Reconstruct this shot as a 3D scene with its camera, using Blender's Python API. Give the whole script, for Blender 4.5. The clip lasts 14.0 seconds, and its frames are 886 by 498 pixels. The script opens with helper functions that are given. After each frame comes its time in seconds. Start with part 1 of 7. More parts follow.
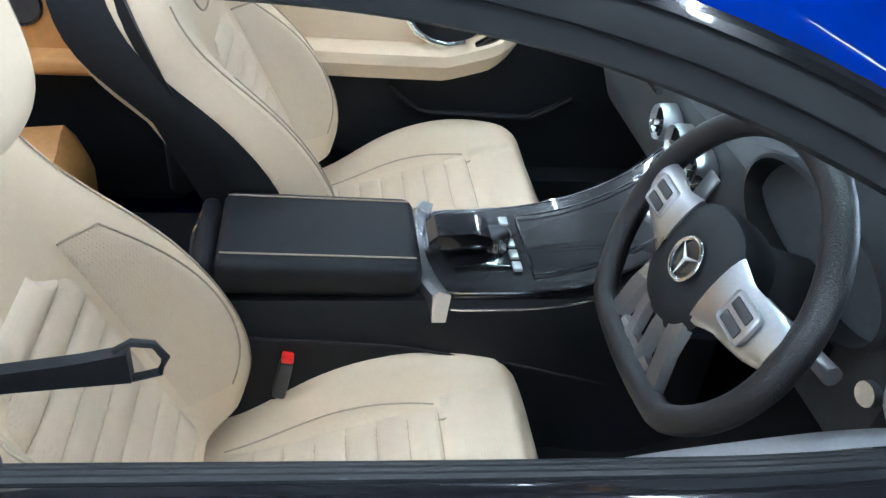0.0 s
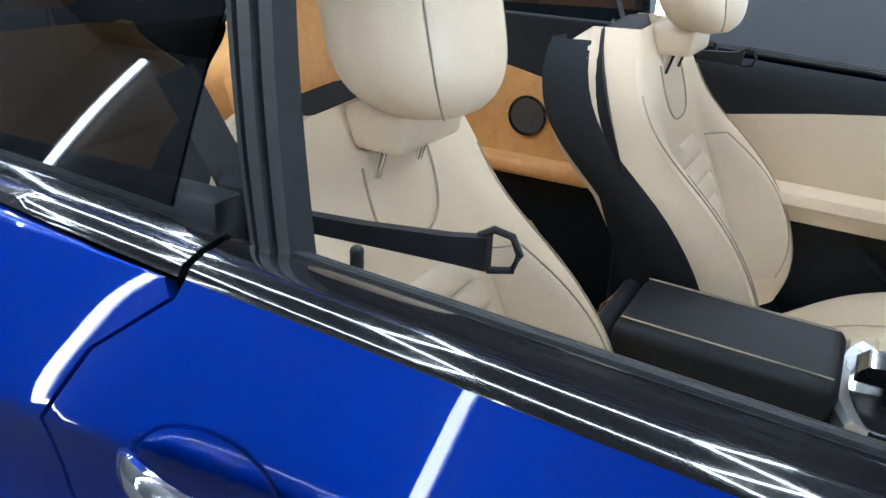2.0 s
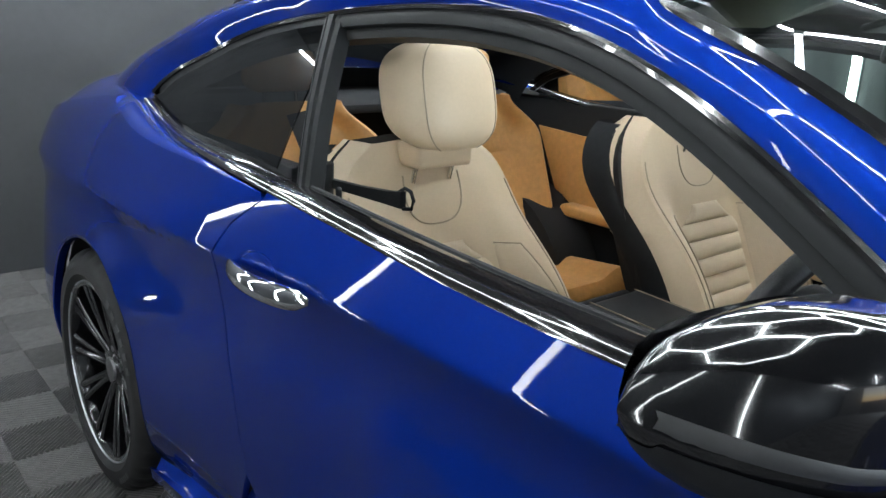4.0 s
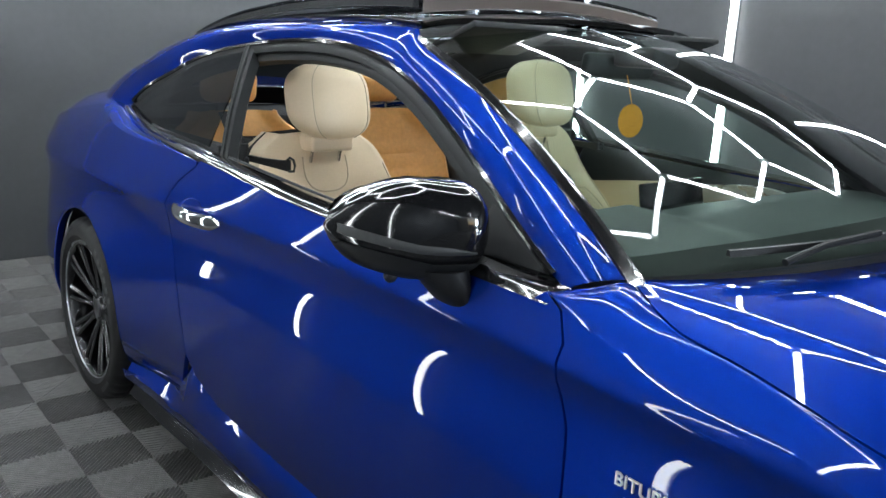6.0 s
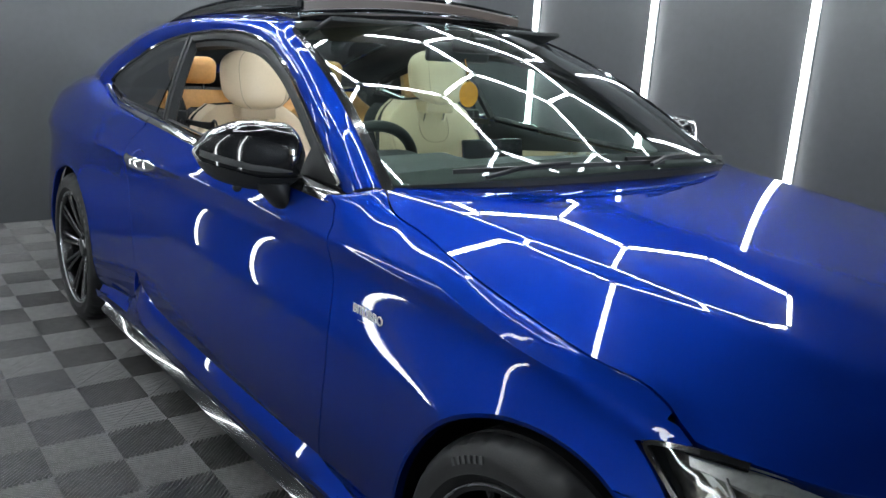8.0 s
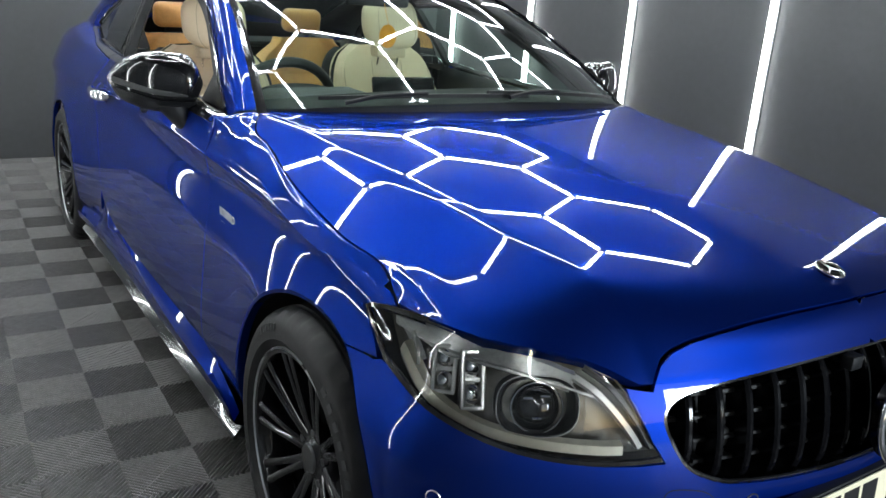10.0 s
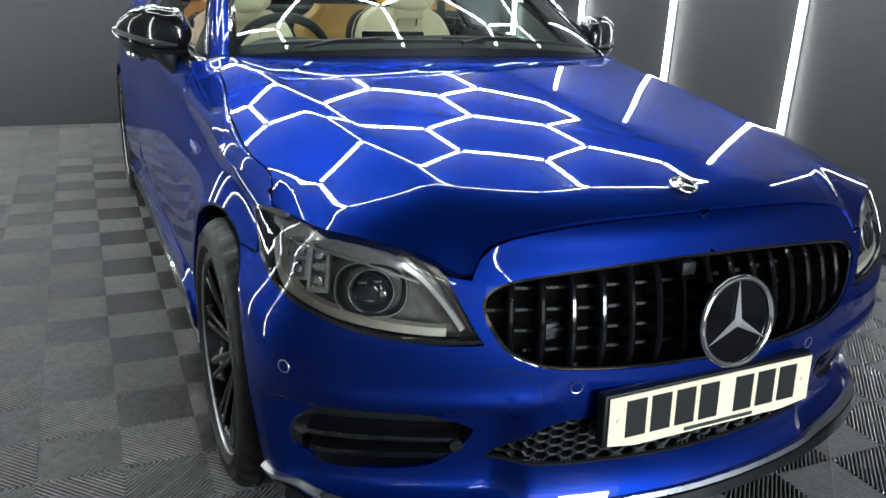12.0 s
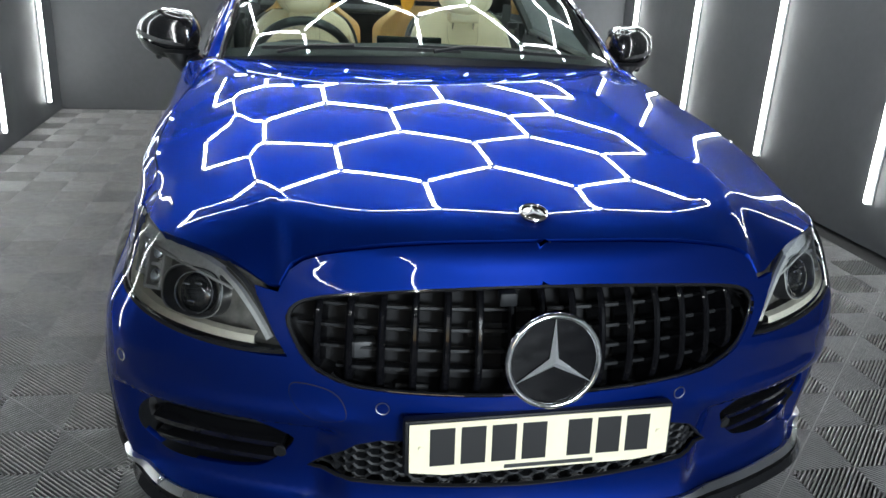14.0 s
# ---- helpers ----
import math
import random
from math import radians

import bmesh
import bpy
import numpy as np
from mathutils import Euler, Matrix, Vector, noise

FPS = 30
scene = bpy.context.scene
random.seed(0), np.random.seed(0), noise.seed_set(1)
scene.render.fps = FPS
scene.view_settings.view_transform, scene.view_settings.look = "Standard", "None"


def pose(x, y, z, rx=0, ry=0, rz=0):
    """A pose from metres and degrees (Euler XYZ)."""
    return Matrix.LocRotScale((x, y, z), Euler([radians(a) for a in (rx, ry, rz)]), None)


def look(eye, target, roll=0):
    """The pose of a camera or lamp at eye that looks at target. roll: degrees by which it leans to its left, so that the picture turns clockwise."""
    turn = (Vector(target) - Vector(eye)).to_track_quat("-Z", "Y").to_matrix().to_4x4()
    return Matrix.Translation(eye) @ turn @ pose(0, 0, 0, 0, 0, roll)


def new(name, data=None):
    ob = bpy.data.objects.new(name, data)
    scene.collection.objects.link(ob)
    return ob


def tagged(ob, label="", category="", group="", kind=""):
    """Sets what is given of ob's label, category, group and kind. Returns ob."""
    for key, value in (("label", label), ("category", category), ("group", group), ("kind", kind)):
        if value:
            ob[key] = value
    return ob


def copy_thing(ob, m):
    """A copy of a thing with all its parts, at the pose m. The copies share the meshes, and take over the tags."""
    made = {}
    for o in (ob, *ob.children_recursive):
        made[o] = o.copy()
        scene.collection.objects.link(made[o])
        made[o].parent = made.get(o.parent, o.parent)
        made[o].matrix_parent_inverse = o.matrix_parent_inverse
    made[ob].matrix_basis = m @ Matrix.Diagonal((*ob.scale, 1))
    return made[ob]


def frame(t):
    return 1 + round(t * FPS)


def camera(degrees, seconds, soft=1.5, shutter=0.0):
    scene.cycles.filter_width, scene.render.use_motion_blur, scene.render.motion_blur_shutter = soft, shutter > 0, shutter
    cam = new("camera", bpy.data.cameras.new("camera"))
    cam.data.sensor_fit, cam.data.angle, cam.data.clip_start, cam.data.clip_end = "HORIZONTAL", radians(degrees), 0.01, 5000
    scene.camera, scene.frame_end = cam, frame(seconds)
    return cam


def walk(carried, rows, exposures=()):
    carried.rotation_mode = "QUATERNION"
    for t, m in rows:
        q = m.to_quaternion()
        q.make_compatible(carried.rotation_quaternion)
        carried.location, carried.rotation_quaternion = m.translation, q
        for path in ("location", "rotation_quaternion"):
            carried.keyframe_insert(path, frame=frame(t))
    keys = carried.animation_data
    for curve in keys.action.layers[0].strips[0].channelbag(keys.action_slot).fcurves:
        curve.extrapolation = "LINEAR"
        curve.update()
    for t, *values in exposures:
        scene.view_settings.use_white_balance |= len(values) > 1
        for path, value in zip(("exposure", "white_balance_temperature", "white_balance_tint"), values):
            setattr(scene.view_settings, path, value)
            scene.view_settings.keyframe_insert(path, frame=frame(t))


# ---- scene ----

# the camera and its walk
cam = camera(57.6, 14.0)
PATH = [
    (0, (-1.721, -1.100, 1.420), (-1.421, 0.493, 0.248), 6.4),
    (0.5, (-1.775, -1.100, 1.400), (-1.599, 0.521, 0.241), 4.0),
    (1, (-1.820, -1.120, 1.370), (-1.776, 0.562, 0.289), 0.6),
    (1.5, (-1.854, -1.160, 1.320), (-2.015, 0.583, 0.352), 4.4),
    (2, (-1.621, -1.195, 1.225), (-2.458, 0.448, 0.449), 3.1),
    (2.2, (-1.555, -1.212, 1.238), (-2.56, 0.343, 0.483), 2.8),
    (4.5, (-0.571, -1.531, 1.291), (-2.039, -0.288, 0.745), 2.9),
    (5, (-0.388, -1.587, 1.299), (-1.856, -0.338, 0.767), 2.9),
    (5.5, (-0.190, -1.623, 1.299), (-1.656, -0.363, 0.788), 2.9),
    (6, (0.005, -1.689, 1.301), (-1.465, -0.426, 0.805), 3.0),
    (6.5, (0.210, -1.748, 1.310), (-1.265, -0.488, 0.823), 3.0),
    (7, (0.434, -1.714, 1.298), (-1.055, -0.471, 0.813), 3.2),
    (7.5, (0.629, -1.702, 1.303), (-0.876, -0.479, 0.815), 3.2),
    (8, (0.840, -1.722, 1.298), (-0.680, -0.522, 0.800), 3.5),
    (10.3, (1.475, -1.411, 1.285), (-0.133, -0.387, 0.677), 3.8),
    (10.5, (1.536, -1.391, 1.270), (-0.089, -0.394, 0.663), 3.4),
    (11, (1.726, -1.315, 1.251), (0.071, -0.377, 0.634), 3.1),
    (11.5, (1.843, -1.239, 1.250), (0.160, -0.363, 0.618), 2.9),
    (12, (1.822, -1.127, 1.232), (0.110, -0.325, 0.577), 2.7),
    (12.5, (1.822, -0.994, 1.210), (0.080, -0.279, 0.534), 2.6),
    (13, (1.939, -0.811, 1.213), (0.168, -0.195, 0.518), 2.6),
    (13.5, (2.014, -0.646, 1.258), (0.209, -0.148, 0.555), 2.7),
    (14, (2.011, -0.479, 1.299), (0.171, -0.094, 0.616), 3.1),
]
walk(cam, [(t, look(eye, target, roll)) for t, eye, target, roll in PATH],
     exposures=[(0, 0.65, 5550, 10), (1.5, 0.62, 5450, 10), (2.2, 0.35, 5900, 10), (4.5, 0, 6500, 10), (8.2, 0, 6500, 10), (10.4, 0.1, 6700, 10), (14, 0.15, 6700, 10)])

# world: only a faint daylight reaches in through the open front of the bay
world = bpy.data.worlds.new("daylight")
scene.world = world
world.use_nodes = True
wn = world.node_tree
sky = wn.nodes.new("ShaderNodeTexSky")
sky.sky_type, sky.sun_disc = "NISHITA", False
sky.sun_elevation, sky.sun_rotation = radians(35), radians(90)
wn.links.new(sky.outputs[0], wn.nodes["Background"].inputs[0])
wn.nodes["Background"].inputs[1].default_value = 0.15
scene.view_settings.exposure = 0.0

# the room: walls, ceiling and the hexagon lamp grid hang on these
WALL_BACK, WALL_RIGHT, WALL_LEFT, FRONT, CEIL = -4.85, -2.2, 2.45, 5.6, 2.40
TUBE_LIGHT = 54.0
STRIP_LIGHT = 25.0

# daylight through the open entrance
door_light = bpy.data.lights.new("entrance_daylight", "AREA")
door_light.shape, door_light.size, door_light.size_y = "RECTANGLE", 1.1, 1.1
door_light.energy, door_light.color = 300, (0.76, 0.89, 1.0)
new("entrance_daylight", door_light).matrix_world = look((FRONT + 0.1, 0.9, 1.3), (0, 0.45, 0.8))


# ---- materials ----
def material(name, color=(0.8, 0.8, 0.8), rough=0.5, metal=0.0, grain=0.0, scale=40.0, bump=0.0, bump_scale=200.0,
             coat=0.0, coat_rough=0.03, stain=0.0, stain_scale=3.0, rough_var=0.0, spec=0.5, sheen=0.0):
    """A principled material with colour variation at two scales, varied gloss and fine relief."""
    m = bpy.data.materials.new(name)
    m.use_nodes = True
    nt = m.node_tree
    p = nt.nodes["Principled BSDF"]
    p.inputs["Base Color"].default_value = (*color, 1)
    p.inputs["Roughness"].default_value = rough
    p.inputs["Metallic"].default_value = metal
    p.inputs["Coat Weight"].default_value = coat
    p.inputs["Coat Roughness"].default_value = coat_rough
    p.inputs["Specular IOR Level"].default_value = spec
    p.inputs["Sheen Weight"].default_value = sheen
    tc = nt.nodes.new("ShaderNodeTexCoord")
    last = None
    for amount, size, detail in ((grain, scale, 4), (stain, stain_scale, 3)):
        if amount:
            n = nt.nodes.new("ShaderNodeTexNoise")
            n.inputs["Scale"].default_value, n.inputs["Detail"].default_value = size, detail
            nt.links.new(tc.outputs["Object"], n.inputs["Vector"])
            r = nt.nodes.new("ShaderNodeMapRange")
            r.inputs[1].default_value, r.inputs[2].default_value = 0.3, 0.7
            r.inputs[3].default_value, r.inputs[4].default_value = 1 - amount, 1 + amount
            nt.links.new(n.outputs[0], r.inputs[0])
            mix = nt.nodes.new("ShaderNodeVectorMath")
            mix.operation = "MULTIPLY"
            if last:
                nt.links.new(last, mix.inputs[0])
            else:
                mix.inputs[0].default_value = color
            nt.links.new(r.outputs[0], mix.inputs[1])
            last = mix.outputs[0]
    if last:
        nt.links.new(last, p.inputs["Base Color"])
    if rough_var:
        n = nt.nodes.new("ShaderNodeTexNoise")
        n.inputs["Scale"].default_value, n.inputs["Detail"].default_value = stain_scale * 2.3, 5
        nt.links.new(tc.outputs["Object"], n.inputs["Vector"])
        r = nt.nodes.new("ShaderNodeMapRange")
        r.inputs[1].default_value, r.inputs[2].default_value = 0.3, 0.7
        r.inputs[3].default_value, r.inputs[4].default_value = max(rough - rough_var, 0.02), rough + rough_var
        nt.links.new(n.outputs[0], r.inputs[0])
        nt.links.new(r.outputs[0], p.inputs["Roughness"])
    if bump:
        n = nt.nodes.new("ShaderNodeTexNoise")
        n.inputs["Scale"].default_value, n.inputs["Detail"].default_value = bump_scale, 3
        nt.links.new(tc.outputs["Object"], n.inputs["Vector"])
        b = nt.nodes.new("ShaderNodeBump")
        b.inputs["Strength"].default_value, b.inputs["Distance"].default_value = bump, 0.002
        nt.links.new(n.outputs[0], b.inputs["Height"])
        nt.links.new(b.outputs[0], p.inputs["Normal"])
    return m


def glow(name, color, strength):
    m = material(name, (0.9, 0.9, 0.9), 0.4)
    p = m.node_tree.nodes["Principled BSDF"]
    p.inputs["Emission Color"].default_value = (*color, 1)
    p.inputs["Emission Strength"].default_value = strength
    return m


def glass(name, tint, gloss=0.02, see=0.9):
    """Thin sheet glass: a clear coat of reflection over tinted see-through."""
    m = bpy.data.materials.new(name)
    m.use_nodes = True
    nt = m.node_tree
    nt.nodes.remove(nt.nodes["Principled BSDF"])
    t = nt.nodes.new("ShaderNodeBsdfTransparent")
    t.inputs[0].default_value = (*tint, 1)
    g = nt.nodes.new("ShaderNodeBsdfGlossy")
    g.inputs["Roughness"].default_value = gloss
    g.inputs[0].default_value = (0.95, 0.97, 1, 1)
    f = nt.nodes.new("ShaderNodeFresnel")
    f.inputs[0].default_value = 1.52
    mix = nt.nodes.new("ShaderNodeMixShader")
    nt.links.new(f.outputs[0], mix.inputs[0])
    nt.links.new(t.outputs[0], mix.inputs[1])
    nt.links.new(g.outputs[0], mix.inputs[2])
    nt.links.new(mix.outputs[0], nt.nodes["Material Output"].inputs[0])
    return m


def dotted(m, pitch=0.004, depth=0.6, axis_mix=(1, 1, 1)):
    """Adds the rows of small holes of perforated leather as relief."""
    nt = m.node_tree
    p = nt.nodes["Principled BSDF"]
    tc = nt.nodes.new("ShaderNodeTexCoord")
    v = nt.nodes.new("ShaderNodeTexVoronoi")
    v.inputs["Scale"].default_value = 1 / pitch
    v.inputs["Randomness"].default_value = 0.15
    nt.links.new(tc.outputs["Object"], v.inputs["Vector"])
    r = nt.nodes.new("ShaderNodeMapRange")
    r.inputs[1].default_value, r.inputs[2].default_value = 0.18, 0.32
    nt.links.new(v.outputs["Distance"], r.inputs[0])
    b = nt.nodes.new("ShaderNodeBump")
    b.inputs["Strength"].default_value, b.inputs["Distance"].default_value = depth, 0.0012
    nt.links.new(r.outputs[0], b.inputs["Height"])
    nt.links.new(b.outputs[0], p.inputs["Normal"])
    return m


def flake_paint(name, pigment, flake, flake_rough=0.36, share=0.6, ior=1.42):
    """Blue pigment with metal flakes under a clear coat, whose gloss alone grows at a slant."""
    m = bpy.data.materials.new(name)
    m.use_nodes = True
    nt = m.node_tree
    nt.nodes.clear()
    add, link = nt.nodes.new, nt.links.new
    co, grain, mix_a, mix_b = add("ShaderNodeTexCoord"), add("ShaderNodeTexNoise"), add("ShaderNodeMixShader"), add("ShaderNodeMixShader")
    grain.inputs["Scale"].default_value, grain.inputs["Detail"].default_value = 900, 2
    link(co.outputs["Object"], grain.inputs["Vector"])
    tone = add("ShaderNodeMix")
    tone.data_type = "RGBA"
    tone.inputs["A"].default_value = (*[0.85 * c for c in flake], 1)
    tone.inputs["B"].default_value = (*[1.15 * c for c in flake], 1)
    link(grain.outputs["Fac"], tone.inputs["Factor"])
    body_, metal, coat, fresnel, out = add("ShaderNodeBsdfDiffuse"), add("ShaderNodeBsdfGlossy"), add("ShaderNodeBsdfGlossy"), add("ShaderNodeFresnel"), add("ShaderNodeOutputMaterial")
    body_.inputs["Color"].default_value = (*pigment, 1)
    metal.inputs["Roughness"].default_value, coat.inputs["Roughness"].default_value = flake_rough, 0.014
    coat.inputs["Color"].default_value = (1, 1, 1, 1)
    link(tone.outputs["Result"], metal.inputs["Color"])
    fresnel.inputs["IOR"].default_value, mix_a.inputs[0].default_value = ior, share
    link(body_.outputs[0], mix_a.inputs[1])
    link(metal.outputs[0], mix_a.inputs[2])
    link(fresnel.outputs[0], mix_b.inputs[0])
    link(mix_a.outputs[0], mix_b.inputs[1])
    link(coat.outputs[0], mix_b.inputs[2])
    link(mix_b.outputs[0], out.inputs[0])
    return m


PAINT = flake_paint("deep_blue_metallic_paint", (0.0005, 0.0065, 0.06), (0.0023, 0.0275, 0.28), 0.46, 0.70, 1.37)
BLACK_GLOSS = material("gloss_black_lacquer", (0.006, 0.006, 0.007), 0.12, coat=1.0, coat_rough=0.01)
SLAT = material("satin_black_grille_lacquer", (0.004, 0.004, 0.005), 0.12, coat=0.2, coat_rough=0.03, spec=0.15)
BADGE_BLACK = material("deep_black_badge_face", (0.004, 0.004, 0.005), 0.06, spec=0.3)
STAR_METAL = material("polished_badge_metal", (0.88, 0.89, 0.90), 0.34, 0.75, rough_var=0.04, stain_scale=9)
BLACK_TRIM = material("black_grained_plastic", (0.009, 0.0096, 0.011), 0.5, grain=0.15, scale=60, bump=0.25, bump_scale=700, spec=0.3)
DARK_VOID = material("matt_black_underbody", (0.008, 0.008, 0.009), 0.85, grain=0.2, scale=20)
SEAL = material("grey_black_rubber_seal", (0.008, 0.009, 0.010), 0.5, grain=0.12, scale=50, stain=0.1, stain_scale=6, spec=0.25)
RUBBER = material("tyre_rubber", (0.011, 0.011, 0.012), 0.5, grain=0.2, scale=60, bump=0.2, bump_scale=300, stain=0.15, stain_scale=9, spec=0.3)
ALLOY = material("gloss_black_alloy", (0.005, 0.005, 0.006), 0.2, coat=0.7, coat_rough=0.04, spec=0.25)
CHROME = material("chrome", (0.82, 0.83, 0.84), 0.07, 1.0, rough_var=0.03, stain_scale=8)
SATIN = material("satin_silver_metal", (0.62, 0.63, 0.65), 0.3, 1.0, grain=0.05, scale=300, rough_var=0.06)
BADGE = material("bright_badge_metal", (0.8, 0.81, 0.82), 0.4, 0.15)
STEEL = material("brushed_disc_steel", (0.16, 0.16, 0.165), 0.35, 1.0, grain=0.12, scale=120)
CREAM = material("cream_leather", (0.665, 0.53, 0.365), 0.42, grain=0.02, scale=140, bump=0.14, bump_scale=620, stain=0.025, stain_scale=3, rough_var=0.05)
CREAM_PERF = dotted(material("perforated_cream_leather", (0.62, 0.50, 0.355), 0.48, grain=0.02, scale=70, stain=0.025, stain_scale=3))
TAN = material("saddle_tan_leather", (0.60, 0.31, 0.10), 0.45, grain=0.08, scale=60, bump=0.2, bump_scale=450, stain=0.08, stain_scale=4)
SEAM = material("grey_brown_stitching", (0.40, 0.32, 0.23), 0.7, grain=0.2, scale=500)
DASH = material("black_soft_touch_vinyl", (0.008, 0.0092, 0.011), 0.5, grain=0.15, scale=80, bump=0.3, bump_scale=600, stain=0.1, stain_scale=4, spec=0.3)
DASH_TOP = material("grey_black_dash_vinyl", (0.052, 0.058, 0.062), 0.5, grain=0.12, scale=80, bump=0.3, bump_scale=600, stain=0.1, stain_scale=4, spec=0.4)
CARPET = material("black_carpet", (0.005, 0.005, 0.006), 0.95, grain=0.3, scale=400, bump=0.6, bump_scale=900)
PIANO = material("dark_carbon_trim", (0.012, 0.012, 0.013), 0.22, grain=0.5, scale=420, coat=1.0, coat_rough=0.02)
SCREEN = material("switched_off_glossy_screen", (0.006, 0.007, 0.008), 0.08, coat=0.6)
PLASTIC_GREY = material("dark_grey_plastic", (0.035, 0.036, 0.038), 0.5, grain=0.1, scale=90)
RED = material("red_plastic", (0.75, 0.02, 0.015), 0.35)
PLATE = material("pale_reflective_plate", (0.87, 0.80, 0.58), 0.35, grain=0.03, scale=30, stain=0.04, stain_scale=9)
INK = material("black_ink", (0.012, 0.012, 0.013), 0.45)
PAPER = material("white_paper_mat", (0.78, 0.74, 0.70), 0.75, grain=0.05, scale=60, stain=0.06, stain_scale=5, bump=0.2, bump_scale=60)
PAPER_BLUE = material("blue_print", (0.02, 0.04, 0.33), 0.7, grain=0.1, scale=90)
PAPER_RED = material("red_print", (0.68, 0.03, 0.035), 0.7, grain=0.1, scale=90)
AMBER = material("orange_card", (0.85, 0.33, 0.02), 0.6, grain=0.1, scale=80)
WALLPAINT = material("charcoal_wall_paint", (0.043, 0.0455, 0.049), 0.55, grain=0.06, scale=25, stain=0.10, stain_scale=0.8, bump=0.12, bump_scale=160, rough_var=0.08)
FRONTPAINT = material("pale_wall_paint", (0.22, 0.225, 0.23), 0.6, grain=0.05, scale=25, stain=0.08, stain_scale=0.8)
CEILPAINT = material("dark_ceiling_paint", (0.010, 0.0105, 0.011), 0.8, grain=0.08, scale=20, stain=0.1, stain_scale=0.7)
CHANNEL = material("white_lamp_channel", (0.6, 0.6, 0.6), 0.5, grain=0.05)
TILE_A = material("grey_ribbed_tile", (0.135, 0.132, 0.131), 0.36, grain=0.18, scale=35, stain=0.12, stain_scale=2.2, rough_var=0.10)
SUBFLOOR = material("black_underlay", (0.005, 0.005, 0.0055), 0.8, grain=0.2, scale=30)
LAMP = glow("white_led_tube", (0.92, 1.0, 1.03), TUBE_LIGHT)
STRIP = glow("white_led_strip", (0.93, 1.0, 1.02), STRIP_LIGHT)
GLASS_CLEAR = glass("clear_green_glass", (0.64, 0.82, 0.73))
GLASS_DARK = glass("privacy_glass", (0.05, 0.056, 0.06))
GLASS_ROOF = glass("black_roof_glass", (0.06, 0.062, 0.066))
LENS = glass("clear_lamp_lens", (0.93, 0.94, 0.94))


# ---- building helpers ----
def thing(name, label, category, group="", kind="", at=(0, 0, 0)):
    ob = new(name)
    ob.location = at
    return tagged(ob, label, category, group, kind)


def mesh_of(name, bm, mat, smooth=True):
    bmesh.ops.recalc_face_normals(bm, faces=bm.faces[:])
    me = bpy.data.meshes.new(name)
    bm.to_mesh(me)
    bm.free()
    for m in (mat if isinstance(mat, (list, tuple)) else [mat]):
        me.materials.append(m)
    if smooth:
        me.polygons.foreach_set("use_smooth", [True] * len(me.polygons))
        me.set_sharp_from_angle(angle=radians(38))
    return me


def part(name, bm, mat, parent=None, label="", smooth=True, m=None):
    ob = new(name, mesh_of(name, bm, mat, smooth))
    if parent:
        ob.parent = parent
    if m is not None:
        ob.matrix_local = m
    if label:
        ob["label"] = label
    return ob


def raw(name, verts, faces, mat, parent=None, label="", normals=None, m=None):
    me = bpy.data.meshes.new(name)
    me.from_pydata(verts, [], faces)
    me.materials.append(mat)
    me.polygons.foreach_set("use_smooth", [True] * len(me.polygons))
    if normals is not None:
        me.normals_split_custom_set_from_vertices(normals)
    me.update()
    ob = new(name, me)
    if parent:
        ob.parent = parent
    if m is not None:
        ob.matrix_local = m
    if label:
        ob["label"] = label
    return ob


def outward(ob, c=(-1.5, 0, 0.6)):
    """Turns an open sheet of the car's skin so that its faces look away from the car's middle."""
    me = ob.data
    if sum(p.area * p.normal.dot(p.center - Vector(c)) for p in me.polygons) < 0:
        me.flip_normals()
        me.update()
    return ob


def box(bm, x0, x1, y0, y1, z0, z1, bevel=0.0, seg=2, m=None):
    r = bmesh.ops.create_cube(bm, size=1)
    vs = r["verts"]
    mm = Matrix.Translation(((x0 + x1) / 2, (y0 + y1) / 2, (z0 + z1) / 2)) @ Matrix.Diagonal((x1 - x0, y1 - y0, z1 - z0, 1))
    bmesh.ops.transform(bm, matrix=mm, verts=vs)
    if bevel:
        es = list({e for v in vs for e in v.link_edges})
        r = bmesh.ops.bevel(bm, geom=es, offset=bevel, segments=seg, affect="EDGES", profile=0.5)
        vs = list({v for f in r["faces"] for v in f.verts} | {v for v in vs if v.is_valid})
    if m is not None:
        bmesh.ops.transform(bm, matrix=m, verts=vs)
    return bm


def cyl(bm, r0, r1, a, b, seg=24, caps=True):
    """A tapered round bar from a to b."""
    a, b = Vector(a), Vector(b)
    d = b - a
    m = Matrix.Translation((a + b) / 2) @ d.to_track_quat("Z", "Y").to_matrix().to_4x4()
    bmesh.ops.create_cone(bm, cap_ends=caps, segments=seg, radius1=r0, radius2=r1, depth=d.length, matrix=m)
    return bm


